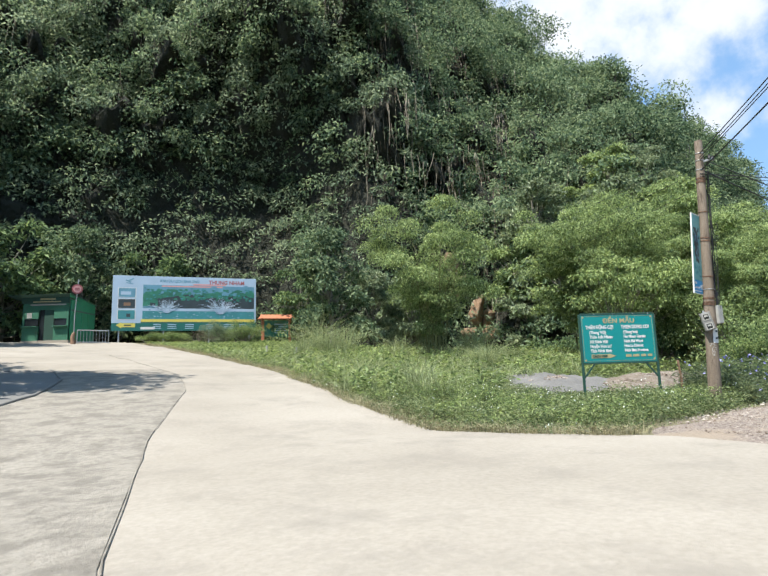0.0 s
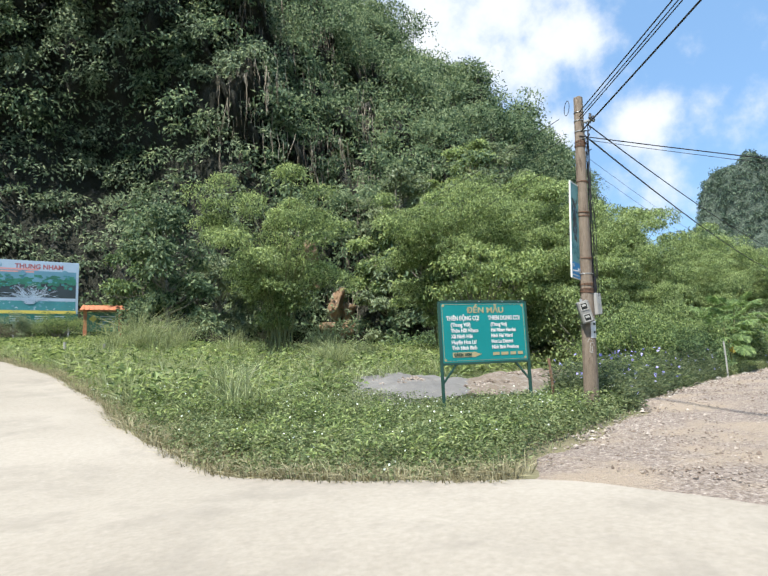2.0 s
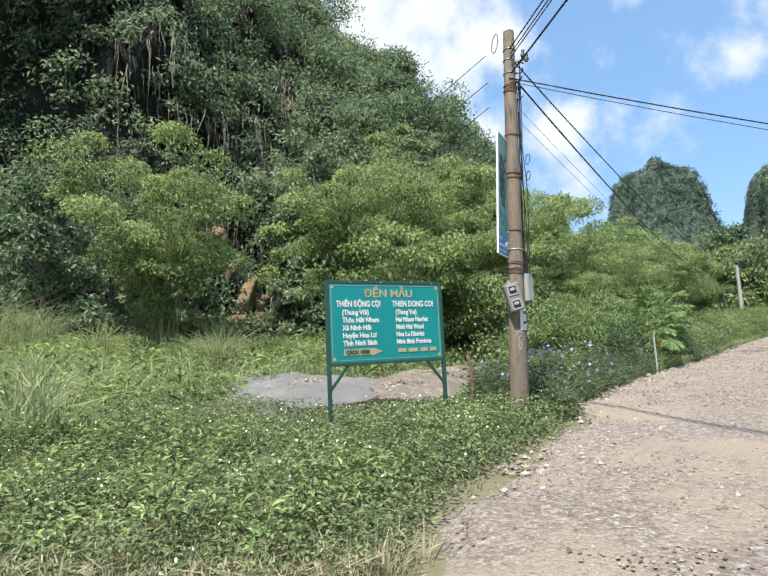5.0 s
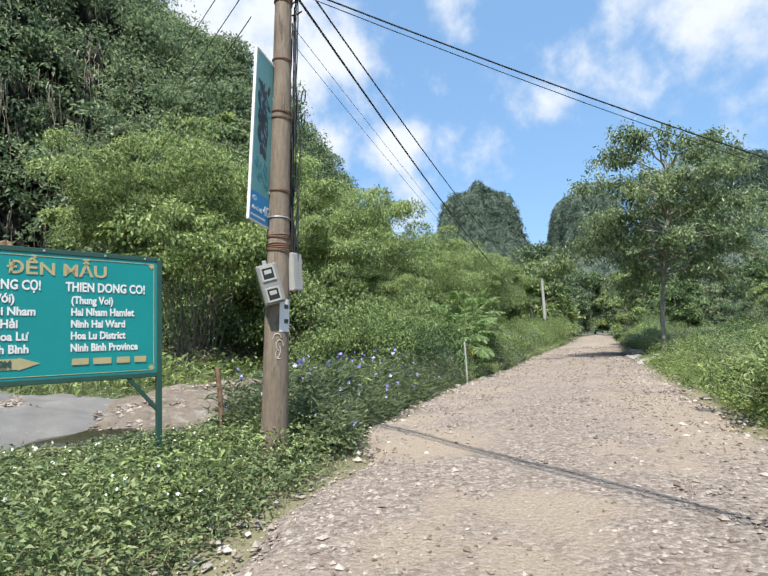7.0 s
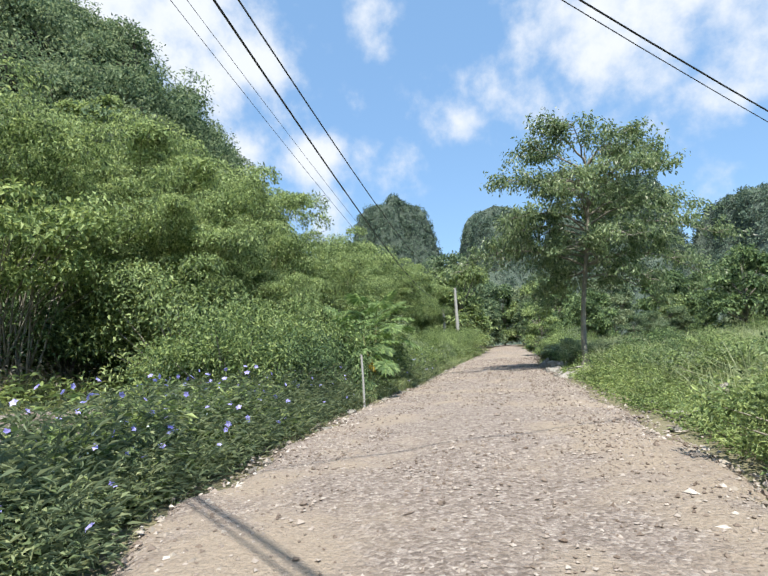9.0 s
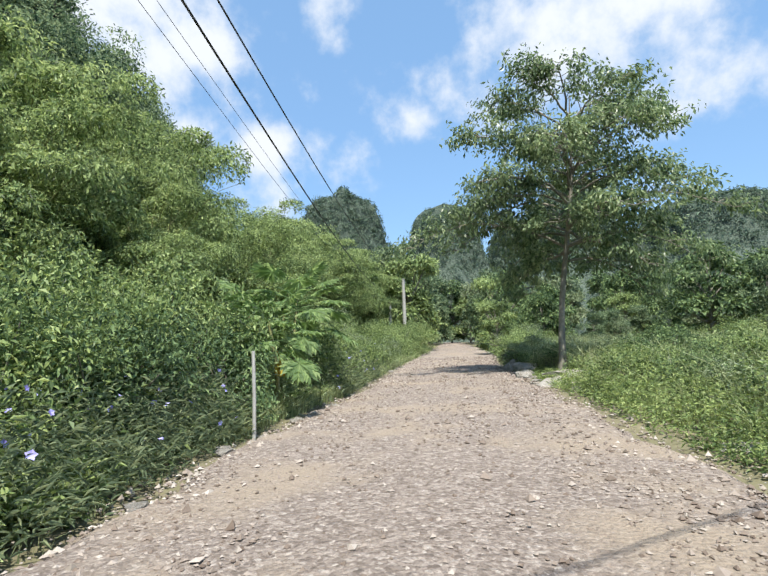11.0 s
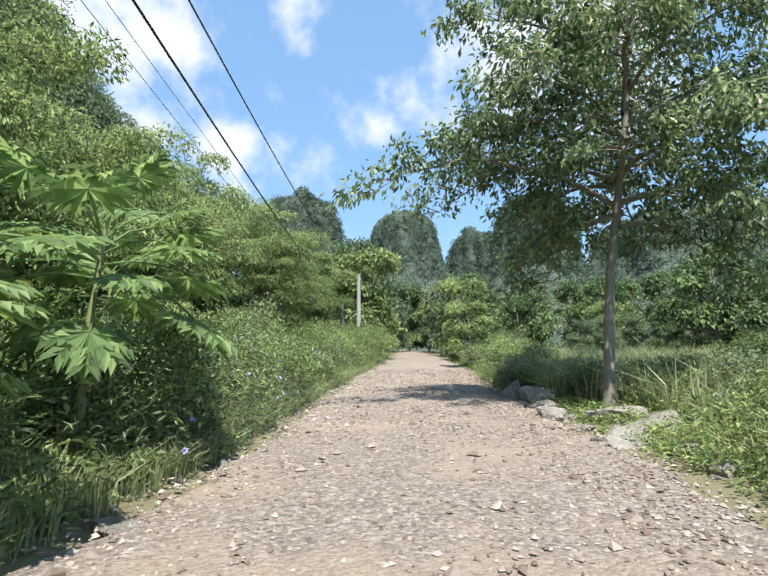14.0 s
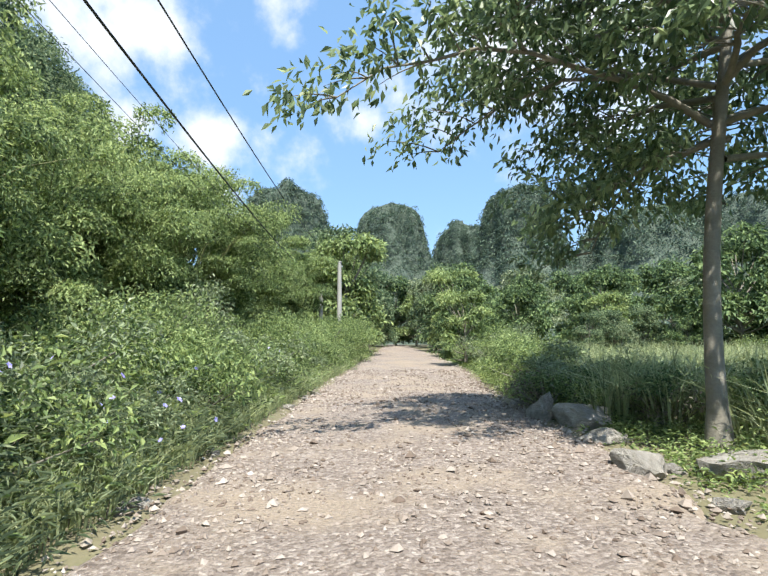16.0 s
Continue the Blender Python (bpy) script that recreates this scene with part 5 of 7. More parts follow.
def hoarding():
    W, H = 13.3, 5.3
    x0, y0, zb = 11.65, 55.4, 5.55
    g0 = float(ground_z(x0, y0))
    ob = thing("hoarding", pose(x0, y0, 0, 0, 0, -11.5), "large printed landscape hoarding on steel posts", "billboard")
    zc = zb + H / 2
    panel = part("panel", boxes(((0, 0.06, zc), (W, 0.12, H)), bevel=0.02), PALE_SKY, ob, "pale blue printed sheet")
    for x in (-6.0, -2.1, 2.1, 6.0):
        part("post", boxes(((x, 0.22, (zb + H * 0.6 + g0) / 2 - 0.2), (0.14, 0.14, zb + H * 0.6 - g0 + 0.4)), bevel=0.01), STEEL, ob)

    def patch(name, fx0, fx1, fz0, fz1, mat, lift=0.004, label=""):
        part(name, boxes(((-W / 2 + W * (fx0 + fx1) / 2, -lift, zb + H * (1 - (fz0 + fz1) / 2)), (W * (fx1 - fx0), 0.004, H * (fz1 - fz0)))), mat, panel, label)

    def ridge(name, fx0, fx1, zlo, zhi, n, seed, mat, lift, amp):
        g = np.random.default_rng(seed)
        bm = bmesh.new()
        xs = np.linspace(fx0, fx1, n)
        top = zhi + amp * np.cumsum(g.normal(size=n)) * 0.3 + amp * np.sin(np.linspace(0, 9, n) + seed)
        lo = [bm.verts.new((-W / 2 + W * x, -lift, zb + H * (1 - zlo))) for x in xs]
        hi = [bm.verts.new((-W / 2 + W * x, -lift, zb + H * (1 - t))) for x, t in zip(xs, top)]
        for k in range(n - 1):
            bm.faces.new((lo[k], lo[k + 1], hi[k + 1], hi[k]))
        part(name, bm, mat, panel)
    patch("picture_sky", 0.20, 0.985, 0.16, 0.60, PRINT_BLUE)
    ridge("picture_ridge", 0.20, 0.985, 0.55, 0.30, 26, 3, PRINT_GREEN, 0.008, 0.035)
    ridge("picture_shade", 0.30, 0.985, 0.62, 0.40, 20, 8, PRINT_DARK, 0.012, 0.022)
    patch("picture_water", 0.20, 0.985, 0.60, 0.80, PRINT_TEAL, 0.016)
    patch("picture_shore", 0.20, 0.985, 0.59, 0.64, PALE_SKY, 0.020)
    patch("yellow_band", 0.19, 0.99, 0.79, 0.84, YELLOW, 0.020)
    patch("green_foot", 0.0, 1.0, 0.86, 1.0, PRINT_FOOT, 0.008)
    patch("green_foot", 0.19, 1.0, 0.84, 0.86, PRINT_FOOT, 0.008)
    g = np.random.default_rng(4)

    def blotches(name, n, fx0, fx1, fz0, fz1, size, mat, lift, label=""):
        """Flat ragged spots of printed colour."""
        bm = bmesh.new()
        for _ in range(n):
            cx, cz = -W / 2 + W * g.uniform(fx0, fx1), zb + H * (1 - g.uniform(fz0, fz1))
            r0 = size * g.uniform(0.5, 1.2)
            y_ = -lift - g.uniform(0, 0.002)
            vs = [bm.verts.new((cx + r0 * 1.5 * q * math.cos(a_), y_, cz + r0 * q * math.sin(a_))) for a_, q in ((k * 0.785, g.uniform(0.55, 1.1)) for k in range(8))]
            bm.faces.new(vs)
        tagged(part(name, bm, mat, panel, label), kind="stuff")
    blotches("picture_mist", 26, 0.22, 0.97, 0.17, 0.32, 0.22, PRINT_BLUE, 0.0215)
    blotches("picture_shade", 40, 0.24, 0.96, 0.36, 0.57, 0.20, PRINT_DARK, 0.0215)
    blotches("picture_foliage", 120, 0.21, 0.98, 0.24, 0.44, 0.15, PRINT_GREEN, 0.0245, "printed green foliage")
    blotches("picture_foliage", 60, 0.21, 0.98, 0.22, 0.46, 0.09, PRINT_TEAL, 0.0275, "printed teal foliage")
    blotches("picture_ripple", 40, 0.21, 0.98, 0.64, 0.78, 0.05, PALE_SKY, 0.0215, "pale printed ripples")
    blotches("picture_ripple", 26, 0.21, 0.98, 0.62, 0.78, 0.08, PRINT_BLUE, 0.0245)
    for fx, fz, w in ((0.36, 0.67, 0.10), (0.74, 0.69, 0.135)):
        tubes = []
        for k in range(46):
            # each bough wanders up and out, then forks
            a, ln = g.uniform(-1.25, 1.25), w * W * g.uniform(0.5, 1.05)
            step = ln / 9
            px, pz, pts = -W / 2 + W * fx + g.normal() * 0.12, zb + H * (1 - fz), []
            for q in range(10):
                pts.append((px, -0.029, pz))
                b = a * min(1.0, 0.25 + q / 5) + g.normal() * 0.35
                px, pz = px + step * 1.35 * math.sin(b), pz + step * math.cos(b)
            tubes.append(tube_arrays(np.array(pts), np.linspace(0.024, 0.007, 10), 4))
            for q in (4, 6, 8):
                b = a + g.normal() * 0.9
                e = np.array(pts[q])
                tubes.append(tube_arrays(np.array([e, e + [step * 1.3 * math.sin(b), 0, step * math.cos(b)], e + [step * 2.6 * math.sin(b), 0, step * 1.6 * math.cos(b)]]), [0.013, 0.01, 0.006], 4))
        v, f = join(tubes)
        link("picture_tree", np_mesh("picture_tree", v, f, PALE_SKY), panel, "white branching tree shape")
    for k, m in enumerate((PRINT_BLUE, PRINT_DARK, PRINT_TEAL)):
        fz = 0.23 + 0.2 * k
        patch("small_picture_frame", 0.035, 0.155, fz - 0.008, fz + 0.168, WHITE, 0.004)
        patch("small_picture", 0.040, 0.150, fz, fz + 0.16, m, 0.010)
        patch("small_picture_shape", 0.055 + 0.02 * k, 0.12, fz + 0.06, fz + 0.12, (PALE_SKY, WOOD, PRINT_DARK)[k], 0.014)
    bm = bmesh.new()
    vs = [bm.verts.new((-W / 2 + W * px, -0.016, zb + H * (1 - pz))) for px, pz in ((0.155, 0.865), (0.155, 0.935), (0.065, 0.935), (0.065, 0.955), (0.03, 0.90), (0.065, 0.845), (0.065, 0.865))]
    bm.faces.new(vs[::-1])
    part("arrow", bm, YELLOW, panel, "yellow arrow")
    part("print_bar", boxes(((-W / 2 + 0.105 * W, -0.02, zb + H * 0.1), (0.6, 0.004, 0.12))), PRINT_DARK, panel)
    part("logo_shape", boxes(((-W / 2 + 0.10 * W, -0.006, zb + 0.9 * H), (0.5, 0.004, 0.1), (0, 25, 0)), ((-W / 2 + 0.12 * W, -0.006, zb + 0.93 * H), (0.5, 0.004, 0.1), (0, -30, 0)), ((-W / 2 + 0.11 * W, -0.006, zb + 0.86 * H), (0.6, 0.004, 0.07), (0, 10, 0))), PRINT_BLUE, panel)
    for fx in (0.30, 0.40, 0.52, 0.66, 0.80, 0.90):
        for fz in (0.885, 0.92, 0.955):
            part("print_bar", boxes(((-W / 2 + fx * W, -0.014, zb + H * (1 - fz)), (W * (0.05 + 0.03 * ((fx * 100) % 3) / 3), 0.004, 0.07))), PALE_SKY, panel)
    patch("caption_box", 0.19, 0.285, 0.93, 0.975, WHITE, 0.014)
    text("KHU DU LỊCH SINH THÁI", 0.35, (-2.5, -0.006, zb + H * 0.915), (90, 0, 0), PRINT_BLUE, panel, "lettering", "LEFT", 0.01, 0, 0.9)
    text("THUNG NHAM", 0.54, (2.0, -0.006, zb + H * 0.905), (90, 0, 0), RED, panel, "lettering", "LEFT", 0.016, 0, 0.95)
    part("print_bar", boxes(((0.5, -0.006, zb + H * 0.82), (5.7, 0.004, 0.12)), ((2.1, -0.006, zb + H * 0.86), (3.1, 0.004, 0.13))), PINK, panel, "pink bars")


hoarding()


def booth():
    W, D, H = 3.0, 3.3, 2.75
    g0 = 4.5
    ob = thing("ticket_booth", pose(1.6, 54.4, g0, 0, 0, -30) @ Matrix.Diagonal((1.3, 1.3, 1.3, 1)), "small green ticket booth with a lean-to sheet roof", "booth")
    # local: corner at origin, front runs along +x, side along +y away from the front
    t = 0.08
    part("plinth", boxes(((-W / 2, D / 2, -0.15), (W + 0.1, D + 0.1, 0.4)), bevel=0.01), CONCRETE, ob)
    front = part("front_wall", boxes(((-0.48, 0, 0.5), (0.96, t, 1.0)), ((-0.48, 0, 2.0), (0.96, t, 1.0)), ((-0.06, 0, 1.25), (0.12, t, 0.5)), ((-2.48, 0, 0.5), (1.04, t, 1.0)), ((-2.48, 0, 2.0), (1.04, t, 1.0)), ((-2.94, 0, 1.25), (0.12, t, 0.5)), ((-1.46, 0, 2.3), (1.0, t, 0.4)), bevel=0.004), BOOTH_FRONT_SHADED, ob)
    part("side_wall", boxes(((t / 2, D / 2 + t, H / 2), (t, D - t, H)), bevel=0.004), BOOTH_GREEN, ob, "bright green sheet wall")
    part("side_wall", boxes(((-W - t / 2, D / 2 + t, H / 2), (t, D - t, H)), bevel=0.004), BOOTH_GREEN, ob)
    part("back_wall", boxes(((-W / 2, D, H / 2), (W, t, H)), bevel=0.004), BOOTH_DARK, ob)
    for y in (0.7, 1.5, 2.3):
        part("wall_seam", boxes(((t + 0.01, y, 1.0), (0.03, 0.04, 2.0))), BOOTH_GREEN, ob)
    part("side_rail", boxes(((t + 0.012, D / 2, 2.05), (0.03, D - 0.2, 0.10))), ROOF_GREEN, ob)
    part("door", boxes(((-1.30, 0.06, 1.05), (0.62, 0.05, 2.1)), bevel=0.006), BOOTH_DARK, ob, "dark green half-open door")
    # A dark sheet closes the gap and stands for the unlit inside.
    part("door_gap_dark_sheet", boxes(((-1.80, 0.10, 1.05), (0.32, 0.03, 2.1))), DARK_GLASS_AND_GAP, ob)
    part("counter_window", boxes(((-0.52, 0.03, 1.25), (0.85, 0.03, 0.5))), DARK_GLASS_AND_GAP, front, "dark serving window")
    part("counter_window", boxes(((-2.45, 0.03, 1.25), (0.9, 0.03, 0.5))), DARK_GLASS_AND_GAP, front, "dark serving window")
    part("counter", boxes(((-0.48, -0.1, 0.98), (1.0, 0.28, 0.05)), ((-2.48, -0.1, 0.98), (1.06, 0.28, 0.05)), bevel=0.006), BOOTH_FRONT_SHADED, ob)
    part("notice", boxes(((-2.55, -0.05, 1.72), (0.32, 0.012, 0.36))), PALE_BOX, front, "pale paper notice")
    fascia = part("fascia", boxes(((-1.5, -0.10, 2.72), (3.1, 0.06, 0.42)), bevel=0.006), BOOTH_DARK, ob)
    part("lintel_strip", boxes(((-1.3, -0.14, 2.42), (2.3, 0.05, 0.09)), bevel=0.004), PALE_BOX, ob)
    part("print_bar", boxes(((-1.35, -0.135, 2.8), (1.0, 0.012, 0.12)), ((-1.4, -0.135, 2.62), (1.8, 0.012, 0.07))), GOLD, fascia)
    bm = bmesh.new()
    sl = [bm.verts.new(p) for p in ((-W - 0.9, -0.45, 3.02), (0.18, -0.45, 3.10), (0.18, D + 0.2, 2.72), (-W - 0.9, D + 0.2, 2.68))]
    bm.faces.new(sl)
    bmesh.ops.solidify(bm, geom=list(bm.faces), thickness=0.06)
    roof = part("roof", bm, ROOF_GREEN, ob, "pale green corrugated sheet roof")
    part("gable", boxes(((0.06, D * 0.42, 2.88), (0.06, D * 0.9, 0.24), (-6, 0, 0))), BOOTH_GREEN, ob)
    for k in range(12):
        part("roof_rib", boxes(((-W - 0.8 + k * 0.34, D / 2 - 0.1, 2.93), (0.05, D + 0.5, 0.03), (-5.4, 0, 0))), ROOF_GREEN, roof)


booth()


def kiosk():
    ob = thing("notice_kiosk", pose(19.15, 50.9, 3.72, 0, 0, -14) @ Matrix.Diagonal((1.3, 1.3, 1.3, 1)), "roofed green notice board with an orange tiled top", "notice board")
    for x in (-1.0, 1.0):
        part("post", boxes(((x, 0, 1.1), (0.2, 0.2, 2.3)), bevel=0.01), ORANGE_TILE, ob, "orange painted post")
    board = part("board", boxes(((0, 0, 1.35), (1.8, 0.08, 1.2)), bevel=0.01), PRINT_GREEN, ob)
    part("emblem", boxes(((-0.55, -0.045, 1.55), (0.34, 0.012, 0.34), (0, 45, 0))), YELLOW, board)
    part("print_bar", boxes(*[((0.3, -0.045, 1.7 - 0.16 * k), (0.9, 0.01, 0.06)) for k in range(5)]), PALE_SKY, board)
    bm = bmesh.new()
    a = [bm.verts.new(p) for p in ((-1.35, -0.55, 2.08), (1.35, -0.55, 2.08), (1.15, 0, 2.42), (-1.15, 0, 2.42), (1.35, 0.55, 2.08), (-1.35, 0.55, 2.08))]
    for q in ((0, 1, 2, 3), (3, 2, 4, 5), (0, 3, 5), (1, 4, 2), (0, 5, 4, 1)):
        bm.faces.new([a[i] for i in q])
    roof = part("roof", bm, ORANGE_TILE, ob, "orange tile roof")
    for k in range(9):
        part("roof_ridge_roll", boxes(((-1.1 + 0.275 * k, -0.28, 2.27), (0.05, 0.62, 0.04), (31.7, 0, 0))), ORANGE_TILE, roof)


kiosk()


def barrier():
    ob = thing("steel_barrier", pose(2.25, 53.1, float(ground_z(2.25, 53.1)) + 0.02, 0, 0, 10) @ Matrix.Diagonal((1.3, 1.3, 1.3, 1)), "grey tubular steel barrier beside the booth", "barrier")
    for z in (0.12, 0.9):
        v, f = tube_arrays([(0, 0, z), (1.0, 0, z), (1.9, 0, z)], 0.035, 8)
        link("rail", np_mesh("rail", v, f, STEEL, True), ob)
    for k in range(11):
        x = 0.19 * k
        v, f = tube_arrays([(x, 0, 0.0 if k in (0, 10) else 0.12), (x, 0, 0.5), (x, 0, 0.9)], 0.03 if k in (0, 10) else 0.016, 7)
        link("upright", np_mesh("upright", v, f, STEEL, True), ob)
    part("foot", boxes(((0, 0, 0.02), (0.06, 0.45, 0.04)), ((1.9, 0, 0.02), (0.06, 0.45, 0.04)), bevel=0.008), STEEL, ob)


barrier()
rs = thing("road_sign", pose(2.03, 54.0, float(ground_z(2.03, 54.0)), 0, 0, 3) @ Matrix.Diagonal((1.3, 1.3, 1.3, 1)), "round faded red prohibition sign on a thin post", "road sign")
v, f = tube_arrays([(0, 0, 0), (0, 0, 2), (0.12, 0, 4.3)], 0.035, 8)
link("post", np_mesh("post", v, f, STEEL, True), rs)
bm = bmesh.new()
bmesh.ops.create_cone(bm, cap_ends=True, segments=32, radius1=0.33, radius2=0.33, depth=0.02, matrix=pose(0.06, -0.06, 3.62, 90, 0, 0))
disc = part("disc", bm, RED, rs)
bm = bmesh.new()
bmesh.ops.create_cone(bm, cap_ends=True, segments=32, radius1=0.24, radius2=0.24, depth=0.01, matrix=pose(0.06, -0.078, 3.62, 90, 0, 0))
part("disc_face", bm, PINK, disc)
part("print_bar", boxes(((0.06, -0.086, 3.66), (0.28, 0.006, 0.06)), ((0.06, -0.086, 3.56), (0.28, 0.006, 0.06))), RED, disc)
v, f = tube_arrays([(0, 0, -0.1), (0.02, 0, 0.2), (-0.04, 0.03, 0.5), (0.03, 0, 0.75), (0.05, 0.02, 0.86)], [0.2, 0.17, 0.13, 0.12, 0.04], 10)
st = new("wooden_stump", np_mesh("wooden_stump", v, f, WOOD, True))
st.matrix_world = pose(1.9, 51.9, float(ground_z(1.9, 51.9))) @ Matrix.Diagonal((1.2, 1.2, 1.2, 1))
tagged(st, "weathered brown wooden stump beside the barrier", "stump")

# darker asphalt patch with a low kerb, in the bend of the paved road
bm = bmesh.new()
pa = [(-16.5, 8.5), (-6.0, 10.0), (-2.0, 13.0), (-0.3, 16.8), (0.4, 20.6), (0.2, 23.6), (-3.4, 26.0), (-16.5, 26.5)]
steps = 10
ring = []
for k in range(len(pa) - 1):
    for q in range(steps):
        x = pa[k][0] + (pa[k + 1][0] - pa[k][0]) * q / steps
        y = pa[k][1] + (pa[k + 1][1] - pa[k][1]) * q / steps
        ring.append((x, y))
ring.append(pa[-1])
for lo, hi in ((0.0, 0.5), (0.5, 1.0)):
    for k in range(len(ring) - 1):
        q = []
        for u, pnt in ((lo, ring[k]), (lo, ring[k + 1]), (hi, ring[k + 1]), (hi, ring[k])):
            x, y = -9.0 + (pnt[0] + 9.0) * u, 18.0 + (pnt[1] - 18.0) * u
            q.append(bm.verts.new((x, y, float(ground_z(x, y)) + 0.045)))
        bm.faces.new(q)
bmesh.ops.remove_doubles(bm, verts=list(bm.verts), dist=0.001)
tagged(part("pavement_patch", bm, ASPHALT), "worn grey asphalt patch beside the concrete", "road", kind="structure")
rr = np.array(ring)[5:66]
v, f = tube_arrays(np.stack([rr[:, 0], rr[:, 1], ground_z(rr[:, 0], rr[:, 1]) + 0.045], -1), 0.045, 6)
tagged(new("kerb", np_mesh("kerb", v, f, ASPHALT, True)), "low dark kerb round the asphalt patch", "kerb", kind="structure")
# slab joints in the concrete
for pts in ([(-0.6, -14), (-0.3, -2), (0.2, 4.0), (1.3, 9.7), (3.4, 16.6), (4.2, 21.6), (3.0, 34)], [(-9, -6), (-0.5, -5.4), (7.5, -5)]):
    p = np.array(pts)
    s = np.linspace(0, len(p) - 1, 60)
    x, y = np.interp(s, np.arange(len(p)), p[:, 0]) + 0.04 * wobble(s, 0, 3), np.interp(s, np.arange(len(p)), p[:, 1]) + 0.04 * wobble(s, 4, 3)
    v, f = tube_arrays(np.stack([x, y, ground_z(x, y) + 0.030], -1), 0.010, 5)
    tagged(new("slab_joint", np_mesh("slab_joint", v, f, WORN_CONCRETE, True)), "narrow mortared joint in the concrete", "joint", kind="structure")

# greyer, rougher concrete on the far side of the joint
ys = np.arange(-14, 24.1, 0.5)
rows_v = []
for y in ys:
    e = float(np.interp(y, [-14, -2, 4.0, 9.7, 16.6, 21.6, 24], [-0.6, -0.3, 0.2, 1.3, 3.4, 4.2, 4.0]))
    xs = np.concatenate([np.linspace(-17, -4, 14), np.linspace(-3.5, e, 12)])
    rows_v.append(np.stack([xs, np.full_like(xs, y), ground_z(xs, np.full_like(xs, y)) + 0.032 + 0.008 * wobble(xs, y, 0.8)], -1))
rows_v = np.array(rows_v)
n = rows_v.shape[1]
i, j = np.meshgrid(np.arange(len(ys) - 1), np.arange(n - 1), indexing="ij")
F = np.stack([i * n + j, i * n + j + 1, (i + 1) * n + j + 1, (i + 1) * n + j], -1).reshape(-1, 4)
tagged(new("pavement_slab", np_mesh("pavement_slab", rows_v.reshape(-1, 3), F, WORN_CONCRETE, True)), "worn grey concrete slab beside the cream one", "road", kind="structure")

# ---- ditch and dirt behind the sign ----


def patch_sheet(name, cx, cy, rx, ry, turn, lift, mat, label, category, bump_h=0.0, seed=0):
    th, rr = np.meshgrid(np.linspace(0, 2 * np.pi, 97)[:-1], np.linspace(0, 1, 26), indexing="ij")
    edge = 1 + 0.14 * np.sin(3 * th + seed) + 0.08 * np.sin(7 * th + 2 * seed)
    lx, ly = rx * rr * edge * np.cos(th), ry * rr * edge * np.sin(th)
    a = radians(turn)
    X, Y = cx + lx * math.cos(a) - ly * math.sin(a), cy + lx * math.sin(a) + ly * math.cos(a)
    Z = ground_z(X, Y) + lift * (1 - rr ** 6) - 0.03 * rr ** 8 + bump_h * (1 - rr ** 2) * (1 + 0.3 * wobble(X, Y, 2.5, seed)) + (0.045 * wobble(X, Y, 4, seed) + 0.02 * wobble(X, Y, 11, seed)) * (bump_h > 0) * (1 - rr ** 4)
    n = rr.shape[1]
    i, j = np.meshgrid(np.arange(96), np.arange(n - 1), indexing="ij")
    i2 = (i + 1) % 96
    F = np.stack([i * n + j, i * n + j + 1, i2 * n + j + 1, i2 * n + j], -1).reshape(-1, 4)
    tagged(new(name, np_mesh(name, np.stack([X, Y, Z], -1).reshape(-1, 3), F, mat, True)), label, category, kind="structure")


patch_sheet("dirt_bank", 18.4, 11.6, 3.9, 1.5, 6, 0.05, DIRT, "bare pinkish dirt behind the sign and the pole", "dirt", 0.30, 2)
patch_sheet("gravel_heap", 15.0, 13.2, 3.0, 2.3, 35, 0.05, STONE, "low heap of grey crushed stone", "gravel", 0.26, 5)
patch_sheet("water", 15.4, 11.0, 1.9, 0.62, -12, 0.06, WATER, "dark still water in a shallow ditch", "water", 0.0, 1)

# ---- rocks and gravel ----


def stones(rng, x, y, z, size):
    """Rough stones: squashed, turned octahedra."""
    n = len(x)
    base = np.array([(1, 0, 0), (-1, 0, 0), (0, 1, 0), (0, -1, 0), (0, 0, 1), (0, 0, -1)], float)
    V = base[None] * rng.uniform(0.55, 1.15, (n, 6, 1)) + rng.normal(size=(n, 6, 3)) * 0.16
    a = rng.uniform(0, 2 * np.pi, n)
    c, s = np.cos(a)[:, None], np.sin(a)[:, None]
    X, Y = V[..., 0] * c - V[..., 1] * s, V[..., 0] * s + V[..., 1] * c
    V = np.stack([X, Y * rng.uniform(0.6, 1, (n, 1)), V[..., 2] * rng.uniform(0.4, 0.7, (n, 1))], -1) * (size / 2)[:, None, None] + np.stack([x, y, z], -1)[:, None]
    tri = np.array([(0, 2, 4), (2, 1, 4), (1, 3, 4), (3, 0, 4), (2, 0, 5), (1, 2, 5), (3, 1, 5), (0, 3, 5)])
    return V.reshape(-1, 3), (np.arange(n)[:, None, None] * 6 + tri[None]).reshape(-1, 3)


rng = np.random.default_rng(21)
n = 44000
x = 8.9 + 41 * rng.random(n) ** 1.25
u = rng.random(n)
y = road_right(x) + (road_left(x) - road_right(x)) * u
keep = rng.random(n) < 0.22 + 0.78 * np.clip(wobble(x, y, 0.9, 2) + np.abs(u - 0.5) * 1.8, 0, 1) * (1 - 0.7 * np.exp(-((np.abs(u - 0.505) - 0.175) / 0.06) ** 2))
x, y = x[keep], y[keep]
